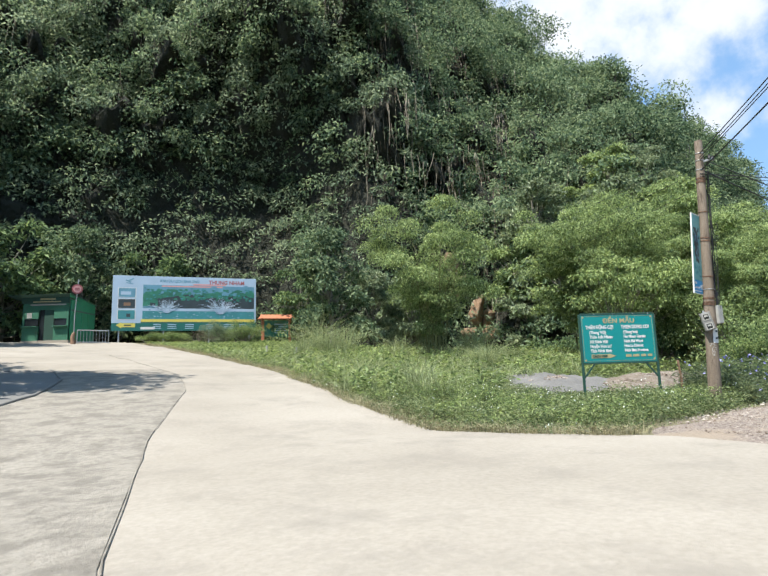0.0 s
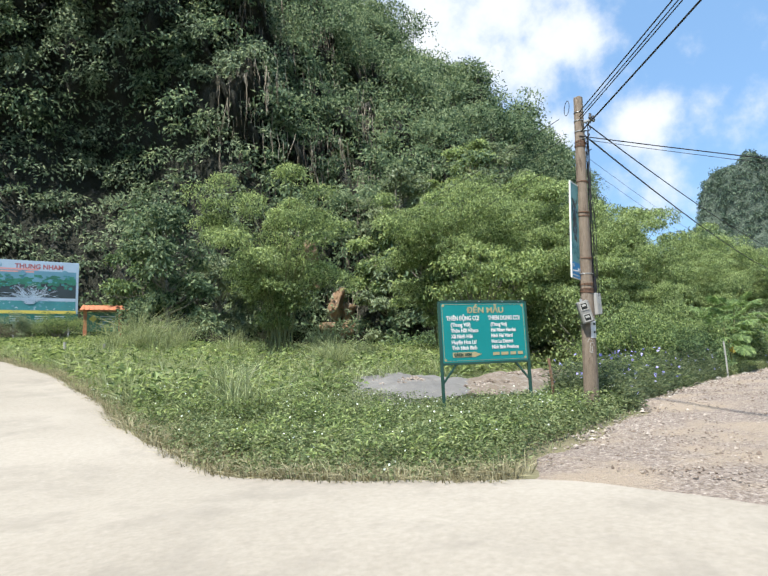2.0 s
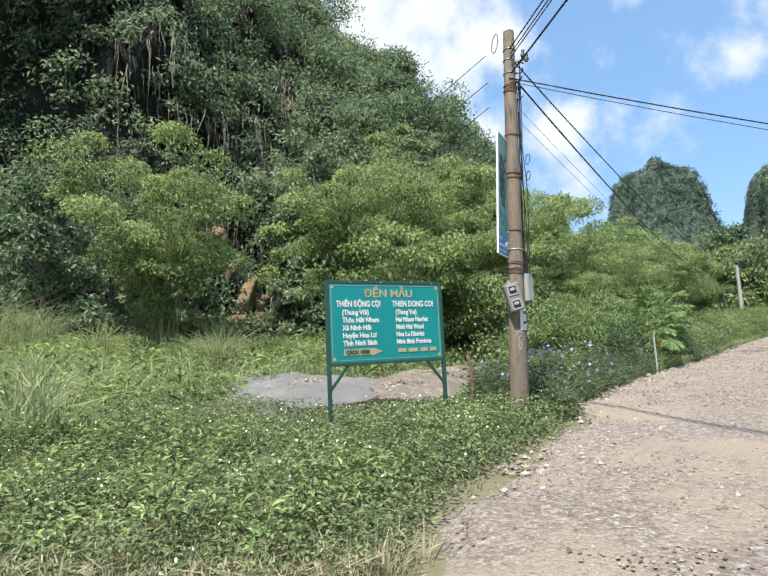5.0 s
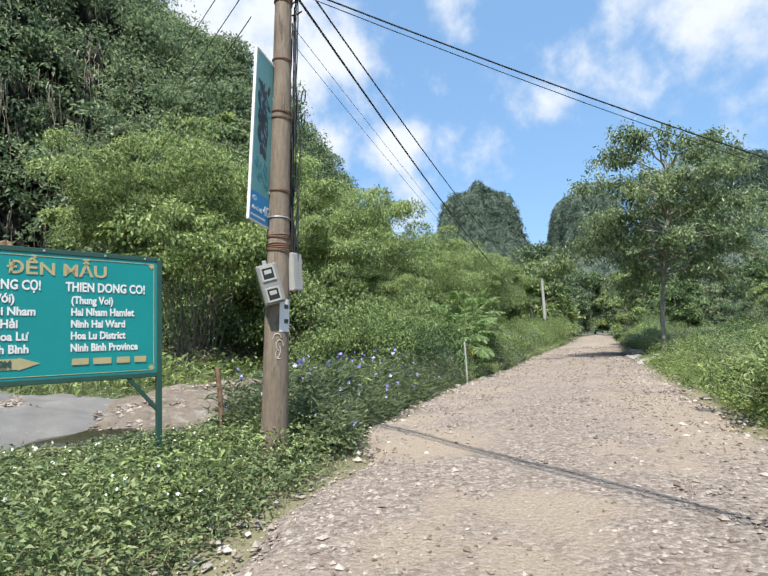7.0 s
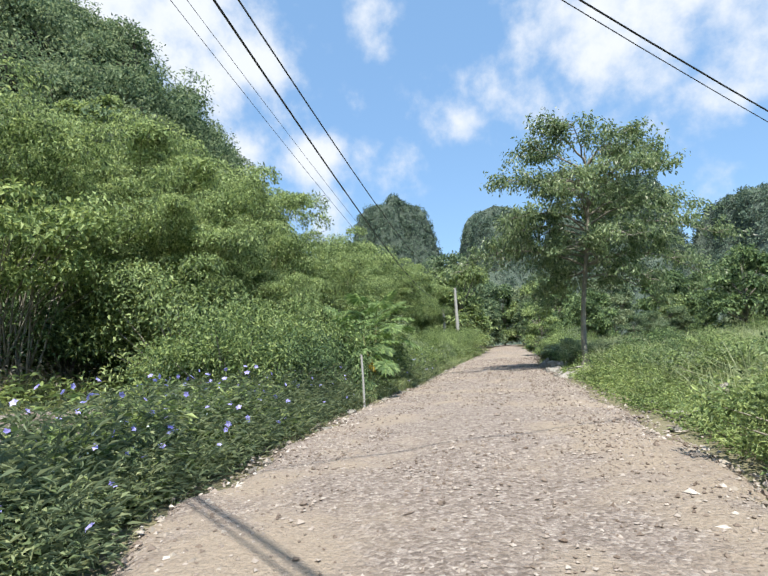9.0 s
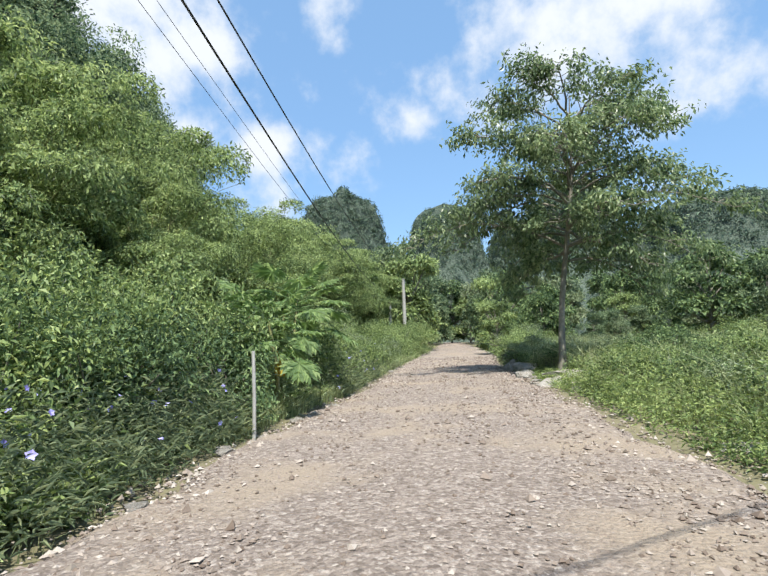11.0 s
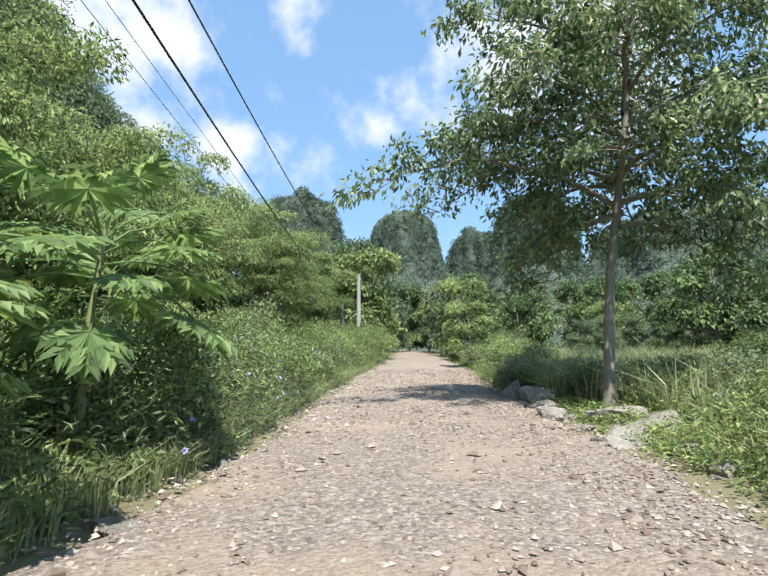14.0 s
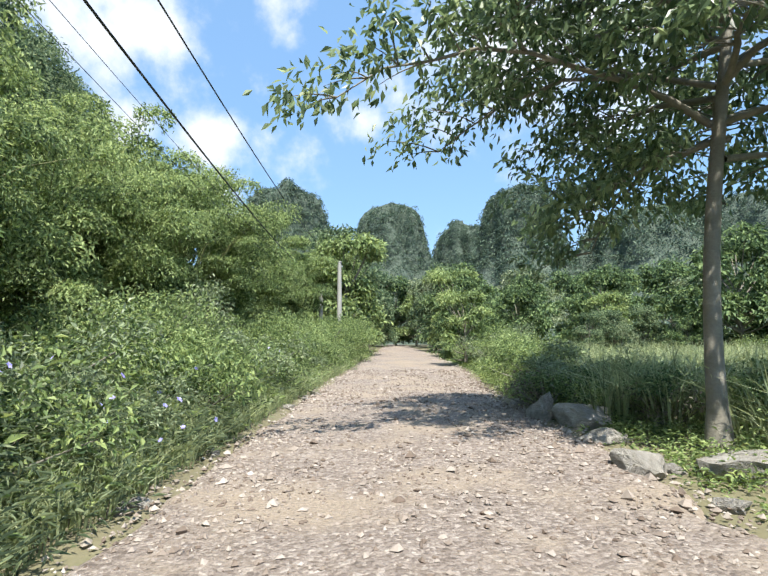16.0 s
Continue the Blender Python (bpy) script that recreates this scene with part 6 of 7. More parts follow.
size = (0.018 + 0.042 * rng.random(len(x)) ** 1.6) * np.where(rng.random(len(x)) < 0.05, 2.0, 1) * (1 + 0.018 * (x - 10))
V, F = stones(rng, x, y, road_z(x, y) + size * 0.08, size)
tagged(new("loose_gravel", np_mesh("loose_gravel", V, F, PEBBLE)), "loose crushed stone on the track", "gravel", kind="stuff")
n = 9000
x = 11 + 70 * rng.random(n) ** 1.35
left = rng.random(n) < 0.5
y = np.where(left, road_left(x) - 0.15 + rng.normal(size=n) * 0.34, road_right(x) + 0.2 + rng.normal(size=n) * 0.42)
size = 0.02 + 0.10 * rng.random(n) ** 2.4
V, F = stones(rng, x, y, np.maximum(road_z(x, y) - 0.02, ground_z(x, y)) + size * 0.12, size)
tagged(new("edge_stones", np_mesh("edge_stones", V, F, EDGE_STONE)), "pale broken stones along the track edges", "gravel", kind="stuff")


# rubble on the dirt and the stone heap
n = 4200
a, q = rng.uniform(0, 2 * np.pi, n), np.sqrt(rng.random(n))
heap = rng.random(n) < 0.62
x = np.where(heap, 15.0 + 2.1 * q * np.cos(a), 18.4 + 3.6 * q * np.cos(a))
y = np.where(heap, 13.2 + 1.8 * q * np.sin(a) + 0.3 * (x - 15.0), 11.6 + 1.3 * q * np.sin(a) + 0.1 * (x - 18.4))
size = 0.03 + 0.15 * rng.random(n) ** 4
V, F = stones(rng, x, y, ground_z(x, y) + 0.05 + np.where(heap, 0.24, 0.30) * (1 - q ** 2), size)
tagged(new("rubble", np_mesh("rubble", V, F, PEBBLE)), "broken stone strewn over the bare dirt", "rubble", kind="stuff")


def rock_mesh(seed, lumps=2):
    g = np.random.default_rng(seed)
    bm = bmesh.new()
    bmesh.ops.create_icosphere(bm, subdivisions=3, radius=0.5)
    cuts = unit(g.normal(size=(13, 3)) * [1, 1, 0.8])
    off = g.uniform(0.20, 0.40, 13)
    for v_ in bm.verts:
        p = np.array(v_.co)
        for c_, o_ in zip(cuts, off):
            d_ = p @ c_ - o_
            if d_ > 0:
                p = p - c_ * d_
        q = Vector(p)
        p = p * (1 + 0.16 * noise.noise(q * 4 + Vector((seed, 0, 0))) + 0.10 * noise.noise(q * 11 + Vector((0, seed, 0))))
        v_.co = p * 1.3
    me = bpy.data.meshes.new("rock")
    bm.to_mesh(me)
    bm.free()
    me.materials.append(BOULDER)
    return me


ROCKS = [rock_mesh(k) for k in range(5)]


def rock(x, y, sx, sy, sz, turn, k, label="pale broken limestone rock beside the track"):
    ob = new("rock", ROCKS[k % 5])
    ob.matrix_world = pose(x, y, float(ground_z(x, y)) + 0.10 * sz, 0, 0, turn) @ Matrix.Diagonal((sx, sy, sz, 1))
    tagged(ob, label, "rock", "rocks along the track")


rock(36.0, 1.40, 1.5, 0.9, 0.62, 20, 0, "flat pale limestone slab beside the tree")
rock(36.6, 1.95, 0.5, 0.42, 0.66, 60, 1)
rock(34.6, 1.75, 0.6, 0.5, 0.36, 100, 2)
rock(33.1, 2.0, 0.9, 0.5, 0.40, 12, 0)
rock(31.06, 1.7, 1.3, 0.7, 0.34, 160, 2, "flat mossy rock at the track edge")
rock(32.7, 1.05, 1.0, 0.8, 0.55, 10, 4, "rounded pale rock at the foot of the tree")
rock(31.6, 1.0, 0.75, 0.6, 0.5, 70, 1)
rock(31.2, 1.5, 0.6, 0.42, 0.28, 140, 1)
rock(30.0, 1.45, 0.5, 0.42, 0.3, 30, 2)
rock(29.1, 1.6, 0.36, 0.3, 0.25, 80, 3)
rock(21.7, 0.75, 0.5, 0.42, 0.7, 15, 1, "whitish upright rock at the grass edge")
rock(21.2, 1.42, 1.0, 0.5, 0.22, 50, 0)
rock(22.8, 1.5, 0.7, 0.4, 0.2, 120, 3)
g = np.random.default_rng(60)
for k in range(44):
    x = g.uniform(15, 58)
    s = g.uniform(0.10, 0.26)
    side = g.random() < 0.45
    y = float(road_left(x)) + g.uniform(-0.15, 0.2) if side else float(road_right(x)) + g.uniform(-0.35, 0.2)
    rock(x, y, s * 1.2, s, s * 0.7, g.uniform(0, 360), k)

# ochre rock faces that show through the growth at the hill foot
for x, y, z, sx, sy, sz, k in ((36.6, 40.2, 5.2, 3.0, 2.2, 2.4, 0), (35.2, 41.0, 7.9, 1.8, 1.6, 2.6, 1), (37.9, 38.8, 4.0, 2.4, 1.8, 1.7, 3), (34.2, 41.2, 5.4, 1.8, 1.7, 2.1, 4), (34.4, 42.2, 10.6, 1.3, 1.3, 2.4, 2), (39.2, 37.8, 3.2, 1.8, 1.5, 1.3, 1), (36.2, 40.9, 7.2, 1.8, 1.4, 1.7, 3), (33.8, 43.0, 13.0, 1.5, 1.3, 2.0, 0)):
    me = ROCKS[k].copy()
    me.materials.clear()
    me.materials.append(ROCK_ORANGE)
    ob = new("rock_face", me)
    ob.matrix_world = pose(x + 0.8, y - 0.6, z - 1.1, 8, -12, 40 + 30 * k) @ Matrix.Diagonal((sx, sy, sz, 1))
    tagged(ob, "bare ochre limestone outcrop at the hill foot", "rock", kind="structure")

# ---- low growth ----


def plants(rng, x, y, h, k, size, narrow=0.42, up=0.5, spread_r=0.22):
    """Leafy weeds: k leaves up each stem."""
    n = len(x)
    z = ground_z(x, y)
    idx = np.repeat(np.arange(n), k)
    f = rng.random(len(idx)) ** 0.7
    a = rng.uniform(0, 2 * np.pi, len(idx))
    d = np.stack([np.cos(a), np.sin(a), np.zeros_like(a)], -1)
    rad = spread_r * rng.random(len(idx)) * (0.5 + h[idx])
    p = np.stack([x[idx], y[idx], z[idx] + h[idx] * f], -1) + d * rad[:, None]
    way = d + np.stack([0 * a, 0 * a, rng.normal(size=len(a)) * 0.4 + up * 0.6], -1) + rng.normal(size=d.shape) * 0.25
    face = np.array([0, 0, 1.0]) + rng.normal(size=d.shape) * 0.4 - d * 0.2
    L = size * (0.55 + 0.9 * rng.random(len(idx)))
    return leaf_arrays(p, way, face, L, L * narrow, 0.3)


def blades(rng, x, y, h, k, tilt=0.35, width=0.02):
    """Tufts of k grass blades, each bent in two."""
    n = len(x)
    z = ground_z(x, y)
    idx = np.repeat(np.arange(n), k)
    a = rng.uniform(0, 2 * np.pi, len(idx))
    d = np.stack([np.cos(a), np.sin(a), np.zeros_like(a)], -1)
    p = np.stack([x[idx], y[idx], z[idx] - 0.02], -1) + d * (0.05 + 0.12 * rng.random((len(idx), 1)))
    hh = h[idx] * (0.5 + 0.6 * rng.random(len(idx)))
    t = tilt * rng.random((len(idx), 1)) * 1.6
    side = np.stack([-d[:, 1], d[:, 0], 0 * a], -1)
    side = unit(side + rng.normal(size=side.shape) * 0.5)
    w = np.broadcast_to(width, (n,))[idx][:, None] * (0.6 + 0.8 * rng.random((len(idx), 1)))
    up = np.array([0, 0, 1.0])
    m = p + (up + d * t * 0.7) * hh[:, None] * 0.55
    e = p + (up * (1 - 0.3 * t) + d * t * 1.8) * hh[:, None]
    V = np.stack([p - side * w, p + side * w, m + side * w * 0.85, m - side * w * 0.85, e], 1).reshape(-1, 3)
    b = np.arange(len(idx))[:, None] * 5
    F = np.concatenate([b + [0, 1, 2], b + [0, 2, 3], b + [3, 2, 4]], 1).reshape(-1, 3)
    return V, F


def petals(rng, p, size):
    """Five-petalled flowers at points p, facing up and outwards."""
    n = len(p)
    nrm = unit(rng.normal(size=(n, 3)) * 0.6 + [-0.3, -0.3, 0.7])
    t1 = unit(np.cross(nrm, [0.3, 1, 0.1]))
    t2 = np.cross(nrm, t1)
    B, W, Fc, L = [], [], [], []
    for k in range(5):
        a = 2 * np.pi * k / 5
        B.append(p), W.append(t1 * math.cos(a) + t2 * math.sin(a) + nrm * 0.25), Fc.append(nrm), L.append(size)
    L = np.concatenate(L)
    return leaf_arrays(np.concatenate(B), np.concatenate(W), np.concatenate(Fc), L, L * 0.95, 0.1)


def stuff(name, arrays, mat, label, category):
    V, F = join(arrays) if isinstance(arrays, list) else arrays
    return tagged(new(name, np_mesh(name, V, F, mat)), label, category, kind="stuff")


def bare(x, y):
    """True on the dirt, the water and the stone heap."""
    def inside(cx, cy, rx, ry, turn):
        a = radians(turn)
        dx, dy = x - cx, y - cy
        return ((dx * math.cos(a) + dy * math.sin(a)) / rx) ** 2 + ((-dx * math.sin(a) + dy * math.cos(a)) / ry) ** 2 < 1
    return inside(18.4, 11.6, 3.3, 1.15, 6) | inside(15.0, 13.2, 2.3, 1.6, 35) | inside(15.3, 10.7, 2.1, 0.8, -12)


def clear(x, y):
    """False round the foot of the roadside tree and its rocks."""
    return ((x - 33.6) / 2.6) ** 2 + ((y - 1.3) / 0.95) ** 2 > 1


def scatter(rng, n, x0, x1, y0, y1, near=0.0):
    x = x0 + (x1 - x0) * rng.random(n) ** (1 + near)
    y = rng.uniform(y0, y1, n)
    return x, y


rng = np.random.default_rng(41)
# the grassy wedge between the paved road and the track
x, y = scatter(rng, 14500, 4, 19, 5.6, 17)
k = (x > paved_right(y) + 0.15) & (y > road_left(x) + 0.25) & ~bare(x, y) & ((y < 12) | (rng.random(len(x)) < 0.6))
x, y = x[k], y[k]
h = (0.16 + 0.22 * rng.random(len(x))) * (0.8 + 0.45 * wobble(x, y, 1.1, 3) + 0.35 * wobble(x, y, 3.1, 7)) * smooth01(0, 0.9, np.minimum(x - paved_right(y), (y - road_left(x)) * 1.8)) * (1 + 0.5 * smooth01(8.5, 11.5, x) * smooth01(9.2, 7.6, y)) * (1 - 0.5 * smooth01(8.8, 10.2, y) * smooth01(10, 12, x)) + 0.07
stuff("ground_weeds", plants(rng, x, y, h * 1.15, 21, 0.050, 0.5, 0.4, 0.28), LEAF_GROUND, "low broad-leaved weeds with small white flowers", "weeds")
pick = rng.random(len(x)) < 0.08
p = np.stack([x[pick], y[pick], ground_z(x[pick], y[pick]) + h[pick] * 1.15 + 0.03], -1)
stuff("white_flowers", petals(rng, p, rng.uniform(0.010, 0.020, len(p))), PETAL_WHITE, "tiny white weed flowers", "flowers")
x, y = scatter(rng, 7000, 3, 24, 5.6, 30)
k = (x > paved_right(y) + 0.05) & (y > road_left(x) + 0.15) & ~bare(x, y)
x, y = x[k], y[k]
edge = np.minimum(x - paved_right(y), y - road_left(x))
h = 0.12 + 0.22 * rng.random(len(x)) * smooth01(0, 2, edge) + 0.25 * smooth01(11, 18, y) * rng.random(len(x))
stuff("short_grass", blades(rng, x, y, h * 1.1, 9, 0.5, 0.006), LEAF_GRASS, "short pale green grass on the verge", "grass")
x, y = scatter(rng, 1500, 6, 17, 6.3, 15)
k = (x > paved_right(y) + 0.5) & (y > road_left(x) + 0.5) & ~bare(x, y) & (wobble(x, y, 0.9, 5) > -0.25) & ((y < 9.0) | (x < 10.5))
x, y = x[k], y[k]
stuff("tall_weeds", plants(rng, x, y, 0.28 + 0.30 * rng.random(len(x)), 22, 0.075, 0.38, 0.5, 0.22), LEAF_WEED, "taller leafy weeds among the low ones", "weeds")
# dry straw along the edge of the concrete
y = 5.8 + 44 * rng.random(2600) ** 1.3
x = paved_right(y) + 0.02 + 0.75 * rng.random(len(y)) ** 1.6
k = y > road_left(x)
stuff("dry_verge_grass", blades(rng, x[k], y[k], 0.08 + 0.20 * rng.random(k.sum()), 8, 0.6, 0.006), LEAF_STRAW, "dry straw-coloured grass along the concrete edge", "grass")
# rough grass and weeds further up the slope
x, y = scatter(rng, 7000, 3.5, 34, 13, 50)
k = (x > paved_right(y) + 0.4) & ~bare(x, y)
x, y = x[k], y[k]
h = (0.3 + 0.5 * rng.random(len(x)) + 0.2 * wobble(x, y, 0.5)) * (1 - 0.55 * smooth01(24, 36, y))
stuff("slope_weeds", [plants(rng, x, y, h, 11, 0.18, 0.4, 0.5, 0.4)], LEAF_WEED, "rough green weeds on the slope", "weeds")
x, y = scatter(rng, 5000, 3.5, 30, 14, 48)
k = (x > paved_right(y) + 0.3)
x, y = x[k], y[k]
stuff("slope_grass", blades(rng, x, y, (0.5 + 0.5 * rng.random(len(x))) * (1 - 0.55 * smooth01(24, 36, y)), 10, 0.45, 0.012), LEAF_GRASS, "tall pale grass on the slope", "grass")
# dark leafy undergrowth along the hill foot
C, R = [], []
for ph in np.arange(20, 100, 0.8):
    f = float(np.interp(ph, PHI, FOOT))
    for q in range(2):
        r = f - rng.uniform(-1.5, 2.6)
        C.append((r * math.cos(radians(ph)), r * math.sin(radians(ph)), 0)), R.append(rng.uniform(0.8, 1.7))
C, R = np.array(C), np.array(R)
C[:, 2] = ground_z(C[:, 0], C[:, 1]) + R * 0.4
ok = C[:, 0] > paved_right(C[:, 1]) + 1.5
stuff("foot_undergrowth", blob_leaves(rng, C[ok], R[ok], 190, 0.24, 0.4, 0.9, 0.3), LEAF_DARK, "dark leafy undergrowth along the hill foot", "shrubs")

# left verge of the track: violet-flowered weeds, then taller scrub
x = 14.8 + 27 * rng.random(5200) ** 1.2
y = road_left(x) + 0.15 + 1.9 * rng.random(len(x))
keep = (x < 24.5) | ((x > 29) & (x < 35) & (rng.random(len(x)) < 0.5)) | (rng.random(len(x)) < 0.15)
x, y = x[keep], y[keep]
d = y - road_left(x)
h = (0.34 + 0.62 * rng.random(len(x))) * smooth01(-0.1, 0.7, d) + 0.1
stuff("violet_flower_weeds", plants(rng, x, y, h, 19, 0.105, 0.15, 0.9, 0.2), LEAF_VIOLET, "dark narrow-leaved weeds that bear violet flowers", "weeds")
pick = rng.random(len(x)) < np.where((x < 24.5) | ((x > 29) & (x < 35)), 0.07, 0.02)
p = np.stack([x[pick], y[pick], ground_z(x[pick], y[pick]) + h[pick] + 0.05 + 0.12 * rng.random(pick.sum())], -1)
stuff("violet_flowers", petals(rng, p, rng.uniform(0.030, 0.048, len(p))), PETAL_PURPLE, "violet five-petalled flowers above the weeds", "flowers")
x = 16 + 55 * rng.random(8000) ** 1.15
y = road_left(x) + 0.45 + np.where(x < 21.5, 0.8, 3.6) * rng.random(len(x)) ** 0.9
d = y - road_left(x)
h = (0.4 + 0.85 * rng.random(len(x))) * smooth01(0.1, 1.8, d) + 0.15
stuff("verge_scrub", plants(rng, x, y, h, 14, 0.115, 0.42, 0.5, 0.35), LEAF_WEED, "mixed green scrub along the track", "weeds")
x = 24 + 50 * rng.random(8000) ** 1.35
y = road_left(x) + 0.3 + 4.5 * rng.random(len(x)) ** 1.3
stuff("verge_grass", blades(rng, x, y, 0.4 + 0.9 * rng.random(len(x)) * smooth01(0.2, 2, y - road_left(x)), 10, 0.3, 0.009), LEAF_GRASS, "tall arching grass along the track", "grass")

# right side: rough verge and a field of tall grass
x = 15 + 50 * rng.random(7000) ** 1.1
y = road_right(x) - 0.2 - 3.2 * rng.random(len(x))
d = road_right(x) - y
h = (0.25 + 0.5 * rng.random(len(x))) * smooth01(0, 1.0, d) * (0.8 + 0.5 * wobble(x, y, 0.8, 6)) + 0.08
h = np.where(clear(x, y), h, h * 0.4)
stuff("verge_weeds", plants(rng, x, y, h, 20, 0.062, 0.42, 0.5, 0.28), LEAF_WEED, "rough green weeds along the track", "weeds")
x = 14 + 52 * rng.random(10500) ** 1.05
y = road_right(x) - 0.5 - 20 * rng.random(len(x)) ** 1.3
keep = clear(x, y)
x, y = x[keep], y[keep]
h = 0.55 + 0.65 * rng.random(len(x)) + 0.2 * wobble(x, y, 0.5, 8)
stuff("field_grass", blades(rng, x, y, h * smooth01(0.2, 1.8, road_right(x) - y) + 0.1, 10, 0.38, np.interp(x, [26, 40], [0.008, 0.017])), LEAF_GRASS, "tall yellow-green grass across the field", "grass")
# open ground behind and beside the junction
x, y = scatter(rng, 1200, 9, 20, -26, -1)
k = y < road_right(x) - 0.3
stuff("junction_grass", blades(rng, x[k], y[k], 0.25 + 0.4 * rng.random(k.sum()), 10, 0.4, 0.012), LEAF_GRASS, "rough grass beside the junction", "grass")


def shrub_mesh(seed, mat, leaves=4200, size=0.062, n=18):
    g_ = np.random.default_rng(seed)
    C = g_.normal(size=(n, 3)) * [0.38, 0.38, 0.22] + [0, 0, 0.55]
    V, F = blob_leaves(g_, C, g_.uniform(0.22, 0.42, n), leaves // n, size, 0.3, 0.9, 0.2)
    st = [tube_arrays([(0, 0, -0.1), c * 0.5 + [0, 0, 0.05], c], [0.018, 0.012, 0.004], 4) for c in C]
    tv, tf = join(st)
    return np_mesh("stem_growth", tv, tf, BARK, True), np_mesh("foliage", V, F, mat)


SHRUBS = [shrub_mesh(1, LEAF_SHRUB), shrub_mesh(2, LEAF_DARK), shrub_mesh(3, LEAF_BAMBOO), shrub_mesh(4, LEAF_PALE), shrub_mesh(5, LEAF_DRY, 500)]
FINE_SHRUBS = [shrub_mesh(6, LEAF_SHRUB, 9000, 0.044, 26), shrub_mesh(7, LEAF_DARK, 9000, 0.044, 26), shrub_mesh(8, LEAF_BAMBOO, 9000, 0.044, 26), shrub_mesh(9, LEAF_PALE, 9000, 0.044, 26)]
SHRUB_LABEL = ["leafy green shrub beside the track", "dark green leafy shrub beside the track", "light green leafy shrub beside the track", "pale green leafy shrub beside the track", "dry brown half-dead shrub"]


def shrub(k, x, y, s, turn, tall=1.0):
    ob = thing("shrub", pose(x, y, float(ground_z(x, y)), 0, 0, turn) @ Matrix.Diagonal((s, s, s * tall, 1)), SHRUB_LABEL[k], "shrub", "roadside shrubs")
    meshes = FINE_SHRUBS[k] if s >= 1.5 and k < 4 else SHRUBS[k]
    link("stem_growth", meshes[0], ob)
    link("foliage", meshes[1], ob)


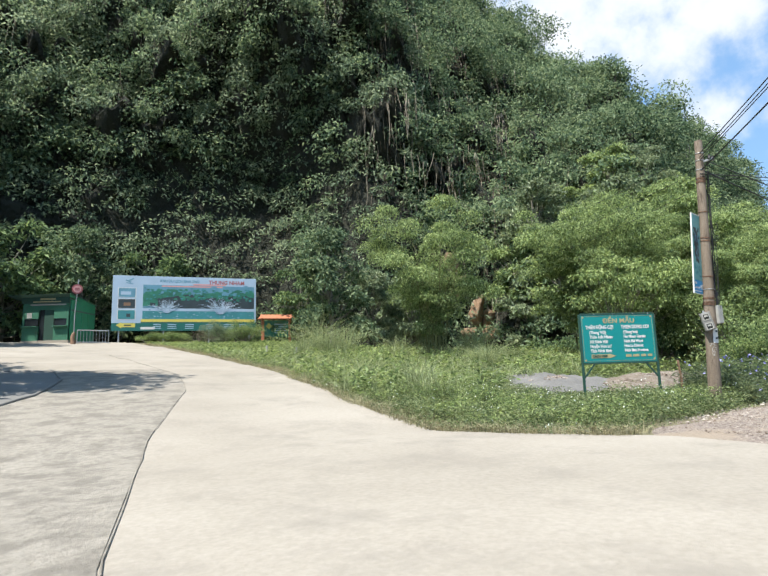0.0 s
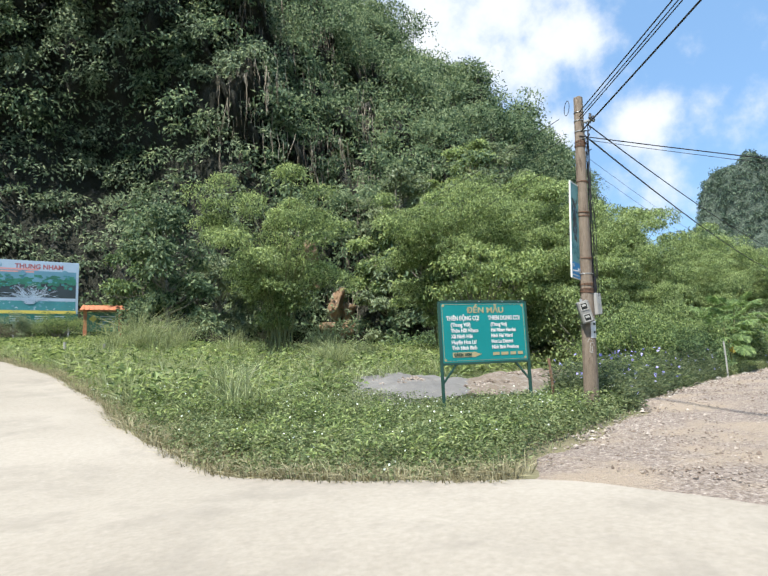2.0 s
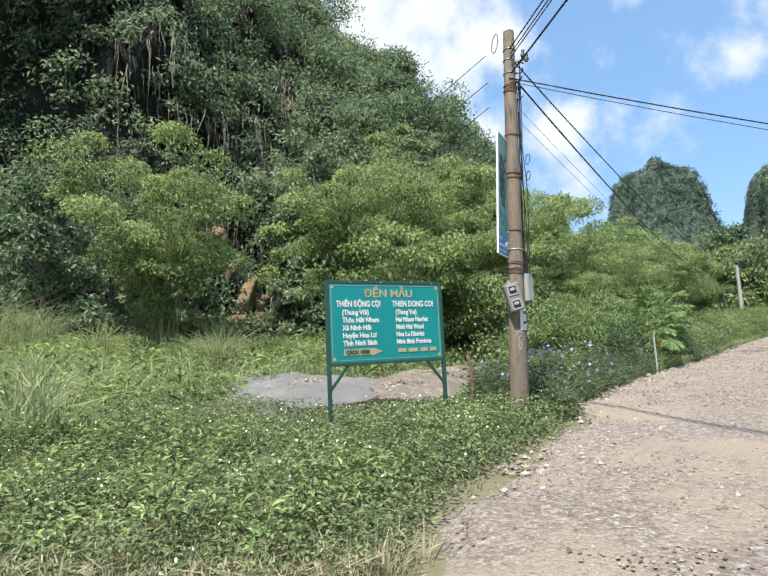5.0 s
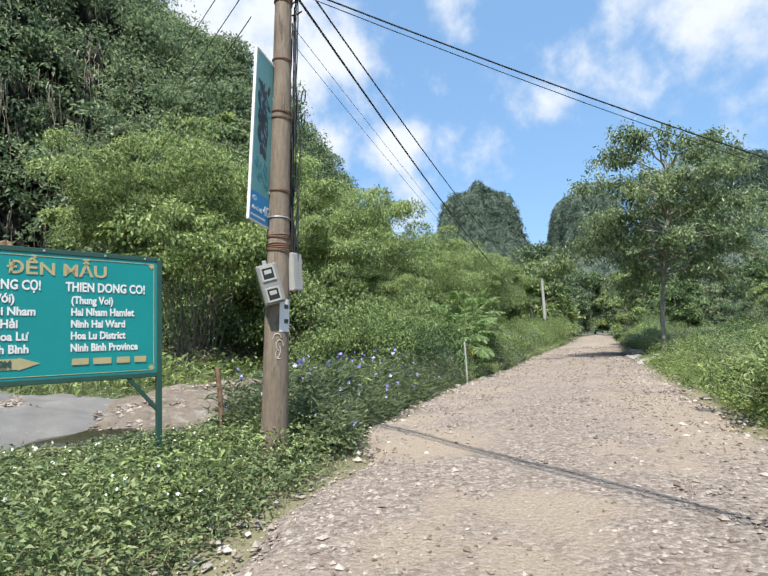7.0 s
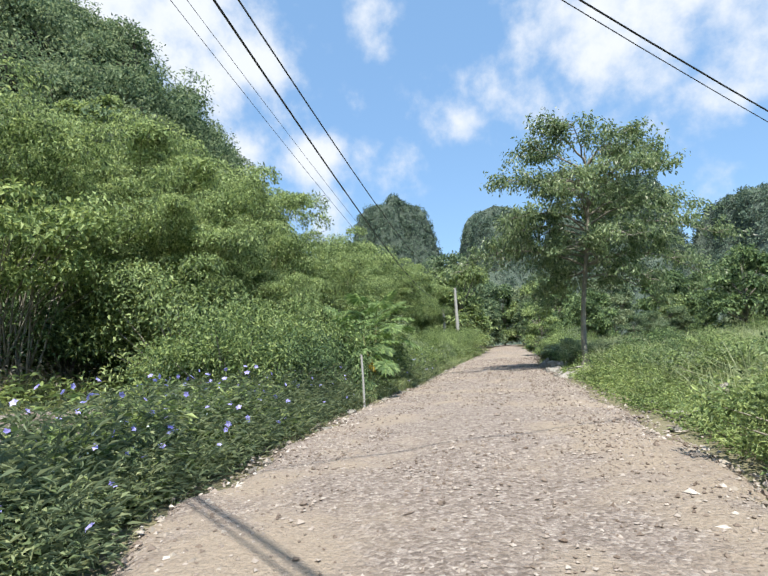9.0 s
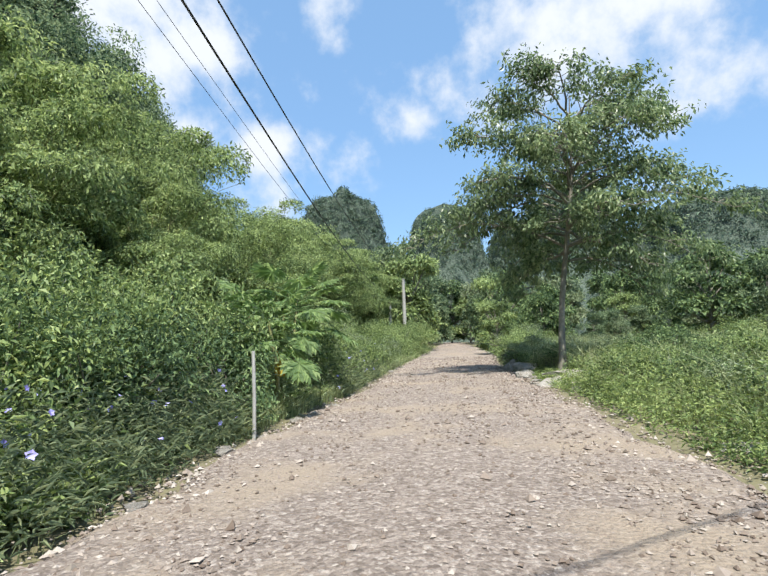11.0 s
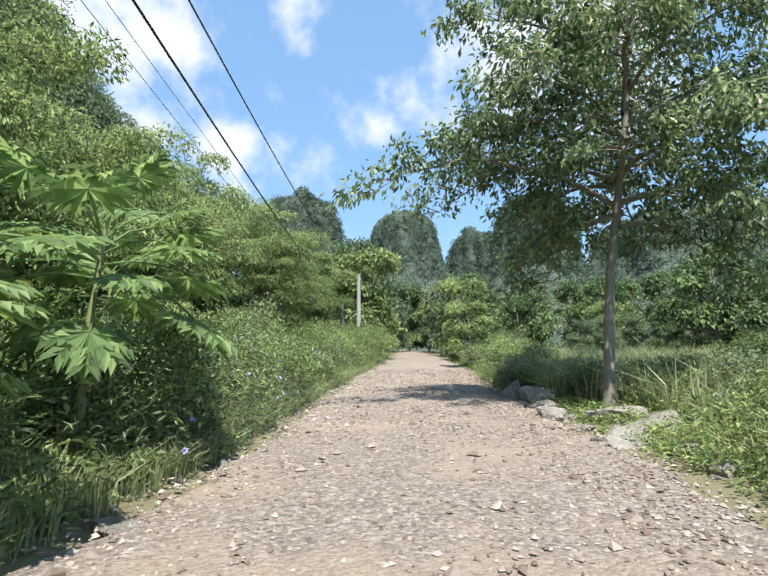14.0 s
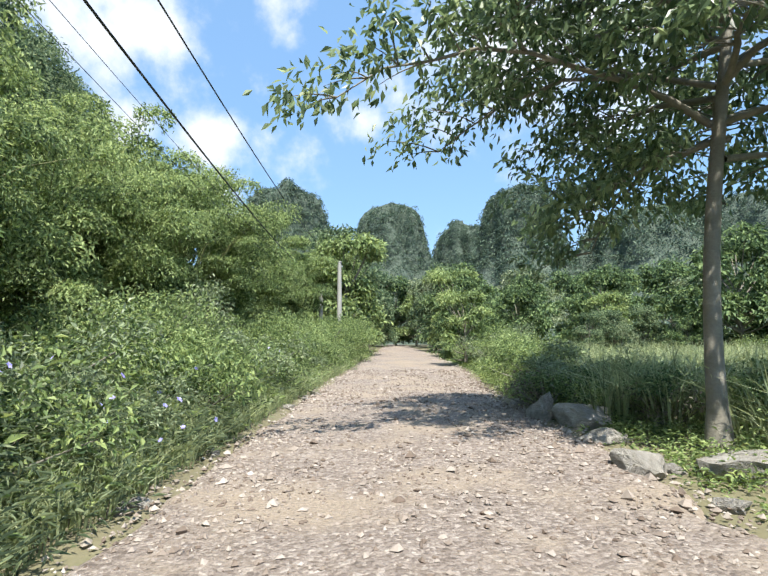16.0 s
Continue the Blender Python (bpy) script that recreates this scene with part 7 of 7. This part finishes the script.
g = np.random.default_rng(91)
for k, x, y, s, tall in [(1, 37.8, 0.4, 0.9, 0.8), (0, 38.8, 0.8, 0.9, 0.8), (3, 39.8, 0.4, 1.2, 0.9), (0, 41.2, 0.6, 1.3, 0.9), (0, 43.0, 0.2, 1.3, 0.9), (2, 45.0, 0.0, 1.4, 0.9), (0, 47.5, -0.4, 1.5, 0.9), (3, 50.0, -0.6, 1.6, 0.9), (0, 36.2, -1.5, 1.1, 0.9), (1, 33.4, -1.6, 1.0, 0.8), (0, 31.5, -1.0, 1.0, 0.8),
                         (0, 18.2, -0.3, 1.15, 0.8), (0, 19.3, -1.0, 1.2, 0.9), (1, 17.2, -0.9, 1.1, 0.8), (0, 16.2, -0.2, 0.9, 0.8), (3, 24.0, -0.2, 1.0, 0.8), (0, 25.6, 0.3, 0.8, 0.7), (1, 28.5, -0.8, 1.0, 0.8), (0, 21.0, -2.6, 1.3, 0.9),
                         (1, 22.4, 10.4, 1.7, 1.1), (0, 22.0, 9.3, 1.7, 1.1), (1, 23.4, 8.9, 1.7, 1.0), (1, 25.4, 7.9, 1.2, 1.1), (0, 17.2, 1.0, 1.1, 1.0), (0, 17.9, 1.3, 0.9, 1.0), (2, 16.8, 0.5, 1.1, 1.0), (0, 24.0, 9.6, 1.8, 1.2), (2, 26.0, 9.7, 2.0, 1.2), (2, 24.8, 11.9, 2.4, 1.2), 
                         (1, 29.6, 8.6, 1.5, 1.0), (0, 31.0, 8.8, 1.6, 1.1), (3, 33.0, 8.9, 1.6, 1.0), (0, 35.2, 8.8, 1.5, 1.0), (2, 37.5, 9.3, 1.8, 1.1), (0, 40.0, 9.0, 1.7, 1.0), (3, 42.6, 9.4, 1.9, 1.1), (0, 46.0, 8.9, 1.8, 1.0), (2, 49.0, 8.6, 1.9, 1.1), (1, 53.0, 8.2, 1.9, 1.0), (0, 57.0, 8.0, 2.0, 1.0),
                         (0, 44.5, 7.9, 1.6, 1.0), (2, 48.0, 7.4, 1.6, 1.1), (0, 51.0, 7.2, 1.7, 1.1), (2, 54.0, 6.9, 1.8, 1.1), (0, 56.5, 6.7, 1.9, 1.1), (2, 58.6, 6.5, 2.0, 1.1), (0, 60.6, 6.8, 2.0, 1.1), (0, 18.8, 0.5, 1.1, 1.0), (0, 17.6, -0.1, 1.0, 0.9), (0, 20.4, -0.4, 1.1, 0.9),
                         (0, 62.0, 7.6, 2.2, 1.0), (2, 68.0, 7.2, 2.4, 1.0), (0, 75.0, 7.0, 2.6, 1.0), (0, 55.0, -1.4, 2.0, 0.9), (1, 60.0, -1.8, 2.2, 0.9), (0, 68.0, -2.2, 2.4, 0.9), (2, 76.0, -2.4, 2.4, 0.9),
                         (4, 11.6, 51.2, 1.6, 0.9), (0, 8.8, 52.6, 1.3, 0.8), (0, 10.1, 51.8, 1.4, 0.8), (3, 13.5, 49.9, 1.8, 0.9), (0, 15.3, 48.6, 2.0, 0.9), (4, 13.0, 49.5, 1.2, 0.8), (0, 7.8, 53.1, 1.2, 0.7),
                         (0, 29.5, 0.2, 1.1, 0.9), (1, 30.5, -0.6, 1.2, 0.9), (3, 31.8, -0.4, 1.1, 0.9), (0, 28.0, 0.5, 1.0, 0.9), (1, 26.6, 0.4, 0.9, 0.8), (0, 23.3, 0.0, 1.1, 0.9), (1, 22.2, -0.9, 1.2, 0.9), (0, 27.2, -1.5, 1.3, 0.9), (1, 32.6, -1.8, 1.3, 0.9), (0, 37.2, 1.5, 0.9, 0.8), (4, 36.9, 1.75, 0.95, 0.9), (3, 38.2, 1.4, 0.95, 0.9), (4, 35.2, 0.5, 0.8, 0.9), (1, 35.8, 0.2, 0.9, 0.8), (0, 34.6, -0.5, 0.9, 0.9), (0, 33.0, -0.6, 0.9, 0.9), (4, 32.2, -0.2, 0.9, 0.8),
                         (0, 27.0, -0.6, 1.0, 0.9), (2, 28.4, -1.8, 1.2, 0.9), (0, 30.0, -2.4, 1.2, 0.9), (2, 25.8, -1.6, 1.1, 0.8), (0, 32.0, -3.2, 1.3, 0.9), (2, 29.6, -0.6, 0.9, 0.9), (1, 24.2, 16.8, 2.6, 1.1), (1, 25.4, 15.8, 2.6, 1.1), (4, 22.0, 15.2, 1.4, 0.9), (4, 23.6, 14.4, 1.3, 0.8), (0, 52.0, -20.0, 2.0, 0.8), (1, 56.0, -15.0, 2.2, 0.8), (0, 50.0, -13.0, 2.0, 0.8), (3, 58.0, -9.0, 2.2, 0.9), (1, 54.0, -25.0, 2.4, 0.9), (0, 48.0, -24.0, 2.0, 0.9), (3, 44.0, -18.0, 1.6, 0.8)]:
    shrub(k, x, y, s, g.uniform(0, 360), tall)
for n_, x in enumerate(np.arange(30.6, 52, 1.25)):
    shrub((2, 0, 3, 2, 0)[n_ % 5], float(x), float(road_left(x)) + g.uniform(0.9, 1.7), g.uniform(0.75, 1.25), g.uniform(0, 360), 1.15)


def tuft(x, y, h, k, label, mat=LEAF_GRASS, width=0.018, tilt=0.5, spread_r=0.25):
    g_ = np.random.default_rng(int(x * 100))
    n_ = 10
    xx, yy = x + g_.normal(size=n_) * spread_r, y + g_.normal(size=n_) * spread_r
    V, F = blades(g_, xx, yy, np.full(n_, h), k, tilt, width)
    ob = new("grass_clump", np_mesh("grass_clump", V - [x, y, 0], F, mat))
    ob.location = (x, y, 0)
    tagged(ob, label, "grass", "tall grass clumps")


for x, y, h in ((20.0, 23.0, 2.4), (20.3, 23.2, 2.3), (15.5, 16.9, 1.7), (15.8, 17.3, 1.6), (15.1, 17.2, 1.5), (12.8, 28.0, 2.6), (13.6, 29.6, 3.0), (14.6, 28.6, 2.5), (15.8, 29.4, 2.3), (11.8, 27.4, 2.1), (13.2, 27.2, 2.2), (9.0, 12.9, 1.3), (8.6, 11.6, 1.1), (14.8, 22.5, 1.9),
                (32.5, 9.2, 1.7), (33.8, 8.9, 1.5), (36.3, 9.6, 1.9), (39.0, 9.2, 1.7), (27.0, -2.6, 1.7), (27.6, -3.0, 1.8), (26.6, -3.2, 1.7), (28.2, -2.5, 1.6), (35.5, 0.5, 1.2), (36.0, 0.9, 1.3), (27.0, -5.0, 1.5), (29.0, -6.5, 1.6), (33.0, -7.0, 1.5), (24.0, -4.6, 1.4)):
    tuft(x, y, h, 16, "clump of tall arching grass", width=0.010, spread_r=0.22)
tuft(39.3, -1.2, 1.0, 5, "stiff grey-green spiky plant in the grass", LEAF_PALE, 0.035, 0.3, 0.12)
tuft(40.0, -1.5, 0.8, 4, "stiff grey-green spiky plant in the grass", LEAF_PALE, 0.03, 0.3, 0.1)

# thicket that hangs out over a shaded hollow behind the sign
g_ = np.random.default_rng(23)
th = thing("overhanging_thicket", pose(22.2, 14.6, float(ground_z(22.2, 14.6))), "dense green thicket arching over a dark hollow", "shrub")
C = np.stack([g_.uniform(-2.4, 2.6, 34), g_.uniform(-1.3, 0.9, 34), g_.uniform(2.7, 4.6, 34)], -1)
C[:, 1] -= 0.25 * C[:, 0]
V, F = blob_leaves(g_, C, g_.uniform(0.5, 0.95, 34), 170, 0.14, 0.6, 0.6, 0.3, 0.4)
link("foliage", np_mesh("foliage", V, F, LEAF_WEED), th)
tubes = [tube_arrays([(0.9 + 0.02 * k, 1.6 - 0.02 * k, -0.3), ((c[0] + 1.2) / 2, (c[1] + 1.8) / 2, c[2] * 0.7), tuple(c)], [0.035, 0.022, 0.008], 5) for k, c in enumerate(C)]
tv, tf = join(tubes)
link("stem_growth", np_mesh("stem_growth", tv, tf, BARK, True), th)["kind"] = "stuff"

# ---- papaya plants ----


def papaya_leaf_mesh(seed, mat):
    g_ = np.random.default_rng(seed)
    B, W, Fc, L = [], [], [], []
    stalk = tube_arrays(np.array([(0, 0, 0), (0.25, 0, 0.10), (0.5, 0, 0.12), (0.7, 0, 0.06)]), [0.014, 0.011, 0.009, 0.007], 5)
    for k in range(9):
        a = radians(-145 + 290 * k / 8)
        ln = 0.40 * (1 - 0.35 * abs(k - 4) / 4)
        d = np.array([math.cos(a), math.sin(a), -0.18])
        c = np.array([0.7, 0, 0.06])
        B.append(c), W.append(d), Fc.append((0, 0, 1.0)), L.append(ln)
        for q in (0.35, 0.55, 0.72):
            for s_ in (-1, 1):
                dd = d + np.array([-math.sin(a), math.cos(a), 0]) * s_ * 0.75
                B.append(c + d * ln * q), W.append(dd), Fc.append((0, 0, 1.0)), L.append(ln * (0.62 - 0.3 * q))
    L = np.array(L)
    V, F = leaf_arrays(np.array(B), np.array(W) + g_.normal(size=(len(L), 3)) * 0.06, np.array(Fc), L, L * 0.36, 0.22)
    tri = np.concatenate([stalk[1][:, [0, 1, 2]], stalk[1][:, [0, 2, 3]]])
    V2, F2 = join([(V, F), (stalk[0], tri)])
    return np_mesh("leaf", V2, F2, mat)


def withered_leaf_mesh():
    """A dead leaf that hangs folded from its bent stalk."""
    g_ = np.random.default_rng(6)
    stalk = tube_arrays(np.array([(0, 0, 0), (0.16, 0, 0.03), (0.26, 0, -0.06), (0.28, 0, -0.16)]), [0.010, 0.008, 0.006, 0.005], 5)
    n_ = 9
    base = np.array([0.28, 0, -0.15]) + g_.normal(size=(n_, 3)) * 0.012
    way = np.array([0, 0, -1.0]) + g_.normal(size=(n_, 3)) * [0.22, 0.22, 0.05]
    L = g_.uniform(0.20, 0.32, n_)
    V, F = leaf_arrays(base, way, g_.normal(size=(n_, 3)) * [1, 1, 0.1], L, L * 0.34, 0.12)
    tri = np.concatenate([stalk[1][:, [0, 1, 2]], stalk[1][:, [0, 2, 3]]])
    V2, F2 = join([(V, F), (stalk[0], tri)])
    return np_mesh("leaf", V2, F2, LEAF_YELLOW)


PAPAYA_LEAVES = [papaya_leaf_mesh(1, LEAF_PAPAYA), papaya_leaf_mesh(2, LEAF_PAPAYA), withered_leaf_mesh()]


def papaya(x, y, h, n_, seed, s=1.0):
    g_ = np.random.default_rng(seed)
    ob = thing("papaya_plant", pose(x, y, float(ground_z(x, y)) - 0.05, 0, 0, seed * 50), "papaya plant with broad lobed leaves beside the track", "plant", "papaya plants")
    q = np.linspace(0, 1, 10)
    path = np.stack([0.06 * np.sin(q * 4), 0.05 * np.sin(q * 3 + 1), h * q], -1)
    v, f = tube_arrays(path, np.linspace(0.055, 0.025, 10), 8)
    link("trunk", np_mesh("trunk", v, f, CULM, True), ob)
    for k in range(n_):
        u = 1 - 0.26 * (k / n_) ** 1.1
        a = k * 137.5 + g_.uniform(-15, 15)
        p = [np.interp(u, q, path[:, c]) for c in range(3)]
        m = pose(*p, 0, 0, a) @ pose(0, 0, 0, g_.uniform(-12, 12), -38 + 75 * (k / n_) + g_.uniform(-8, 8), 0)
        sc = s * g_.uniform(0.8, 1.25)
        link("leaf", PAPAYA_LEAVES[k % 2], ob, m=m @ Matrix.Diagonal((sc, sc, sc, 1)))
    if seed in (1, 5):
        p = [np.interp(0.68, q, path[:, c]) for c in range(3)]
        link("leaf", PAPAYA_LEAVES[2], ob, "withered orange-yellow leaf", m=pose(*p, 0, 0, 215 - seed * 50))


papaya(29.0, 7.75, 2.5, 20, 2, 1.2)
papaya(27.2, 8.3, 1.9, 14, 1, 0.95)
papaya(30.8, 8.5, 2.3, 14, 4, 1.0)
papaya(26.3, 7.5, 1.75, 14, 5, 0.95)

# dry creepers that hang over the rock face, thickest on its bare middle
g = np.random.default_rng(14)
tubes = []
for count, lo, hi, p0, p1, r0 in ((420, 0.12, 0.75, 34, 96, 0.035), (420, 0.04, 0.42, 43, 60, 0.042)):
    P, N, ph, t = hill_samples(g, count, lo, hi, p0, p1)
    for p, n_ in zip(P, N):
        for _ in range(g.integers(2, 5)):
            q = np.linspace(0, 1, 6)
            ln = g.uniform(1.5, 5.0)
            s0 = p + n_ * g.uniform(0.9, 2.0) + g.normal(size=3) * 0.6
            path = s0 - np.array([0, 0, ln]) * q[:, None] + n_ * (0.05 * ln * q)[:, None] + np.cumsum(g.normal(size=(6, 3)) * 0.09, axis=0)
            tubes.append(tube_arrays(path, np.linspace(r0, r0 * 0.35, 6), 3))
V, F = join(tubes)
tagged(new("hanging_creepers", np_mesh("hanging_creepers", V, F, LEAF_DRY)), "dry grey-brown creepers hanging over the cliff", "creepers", kind="stuff")
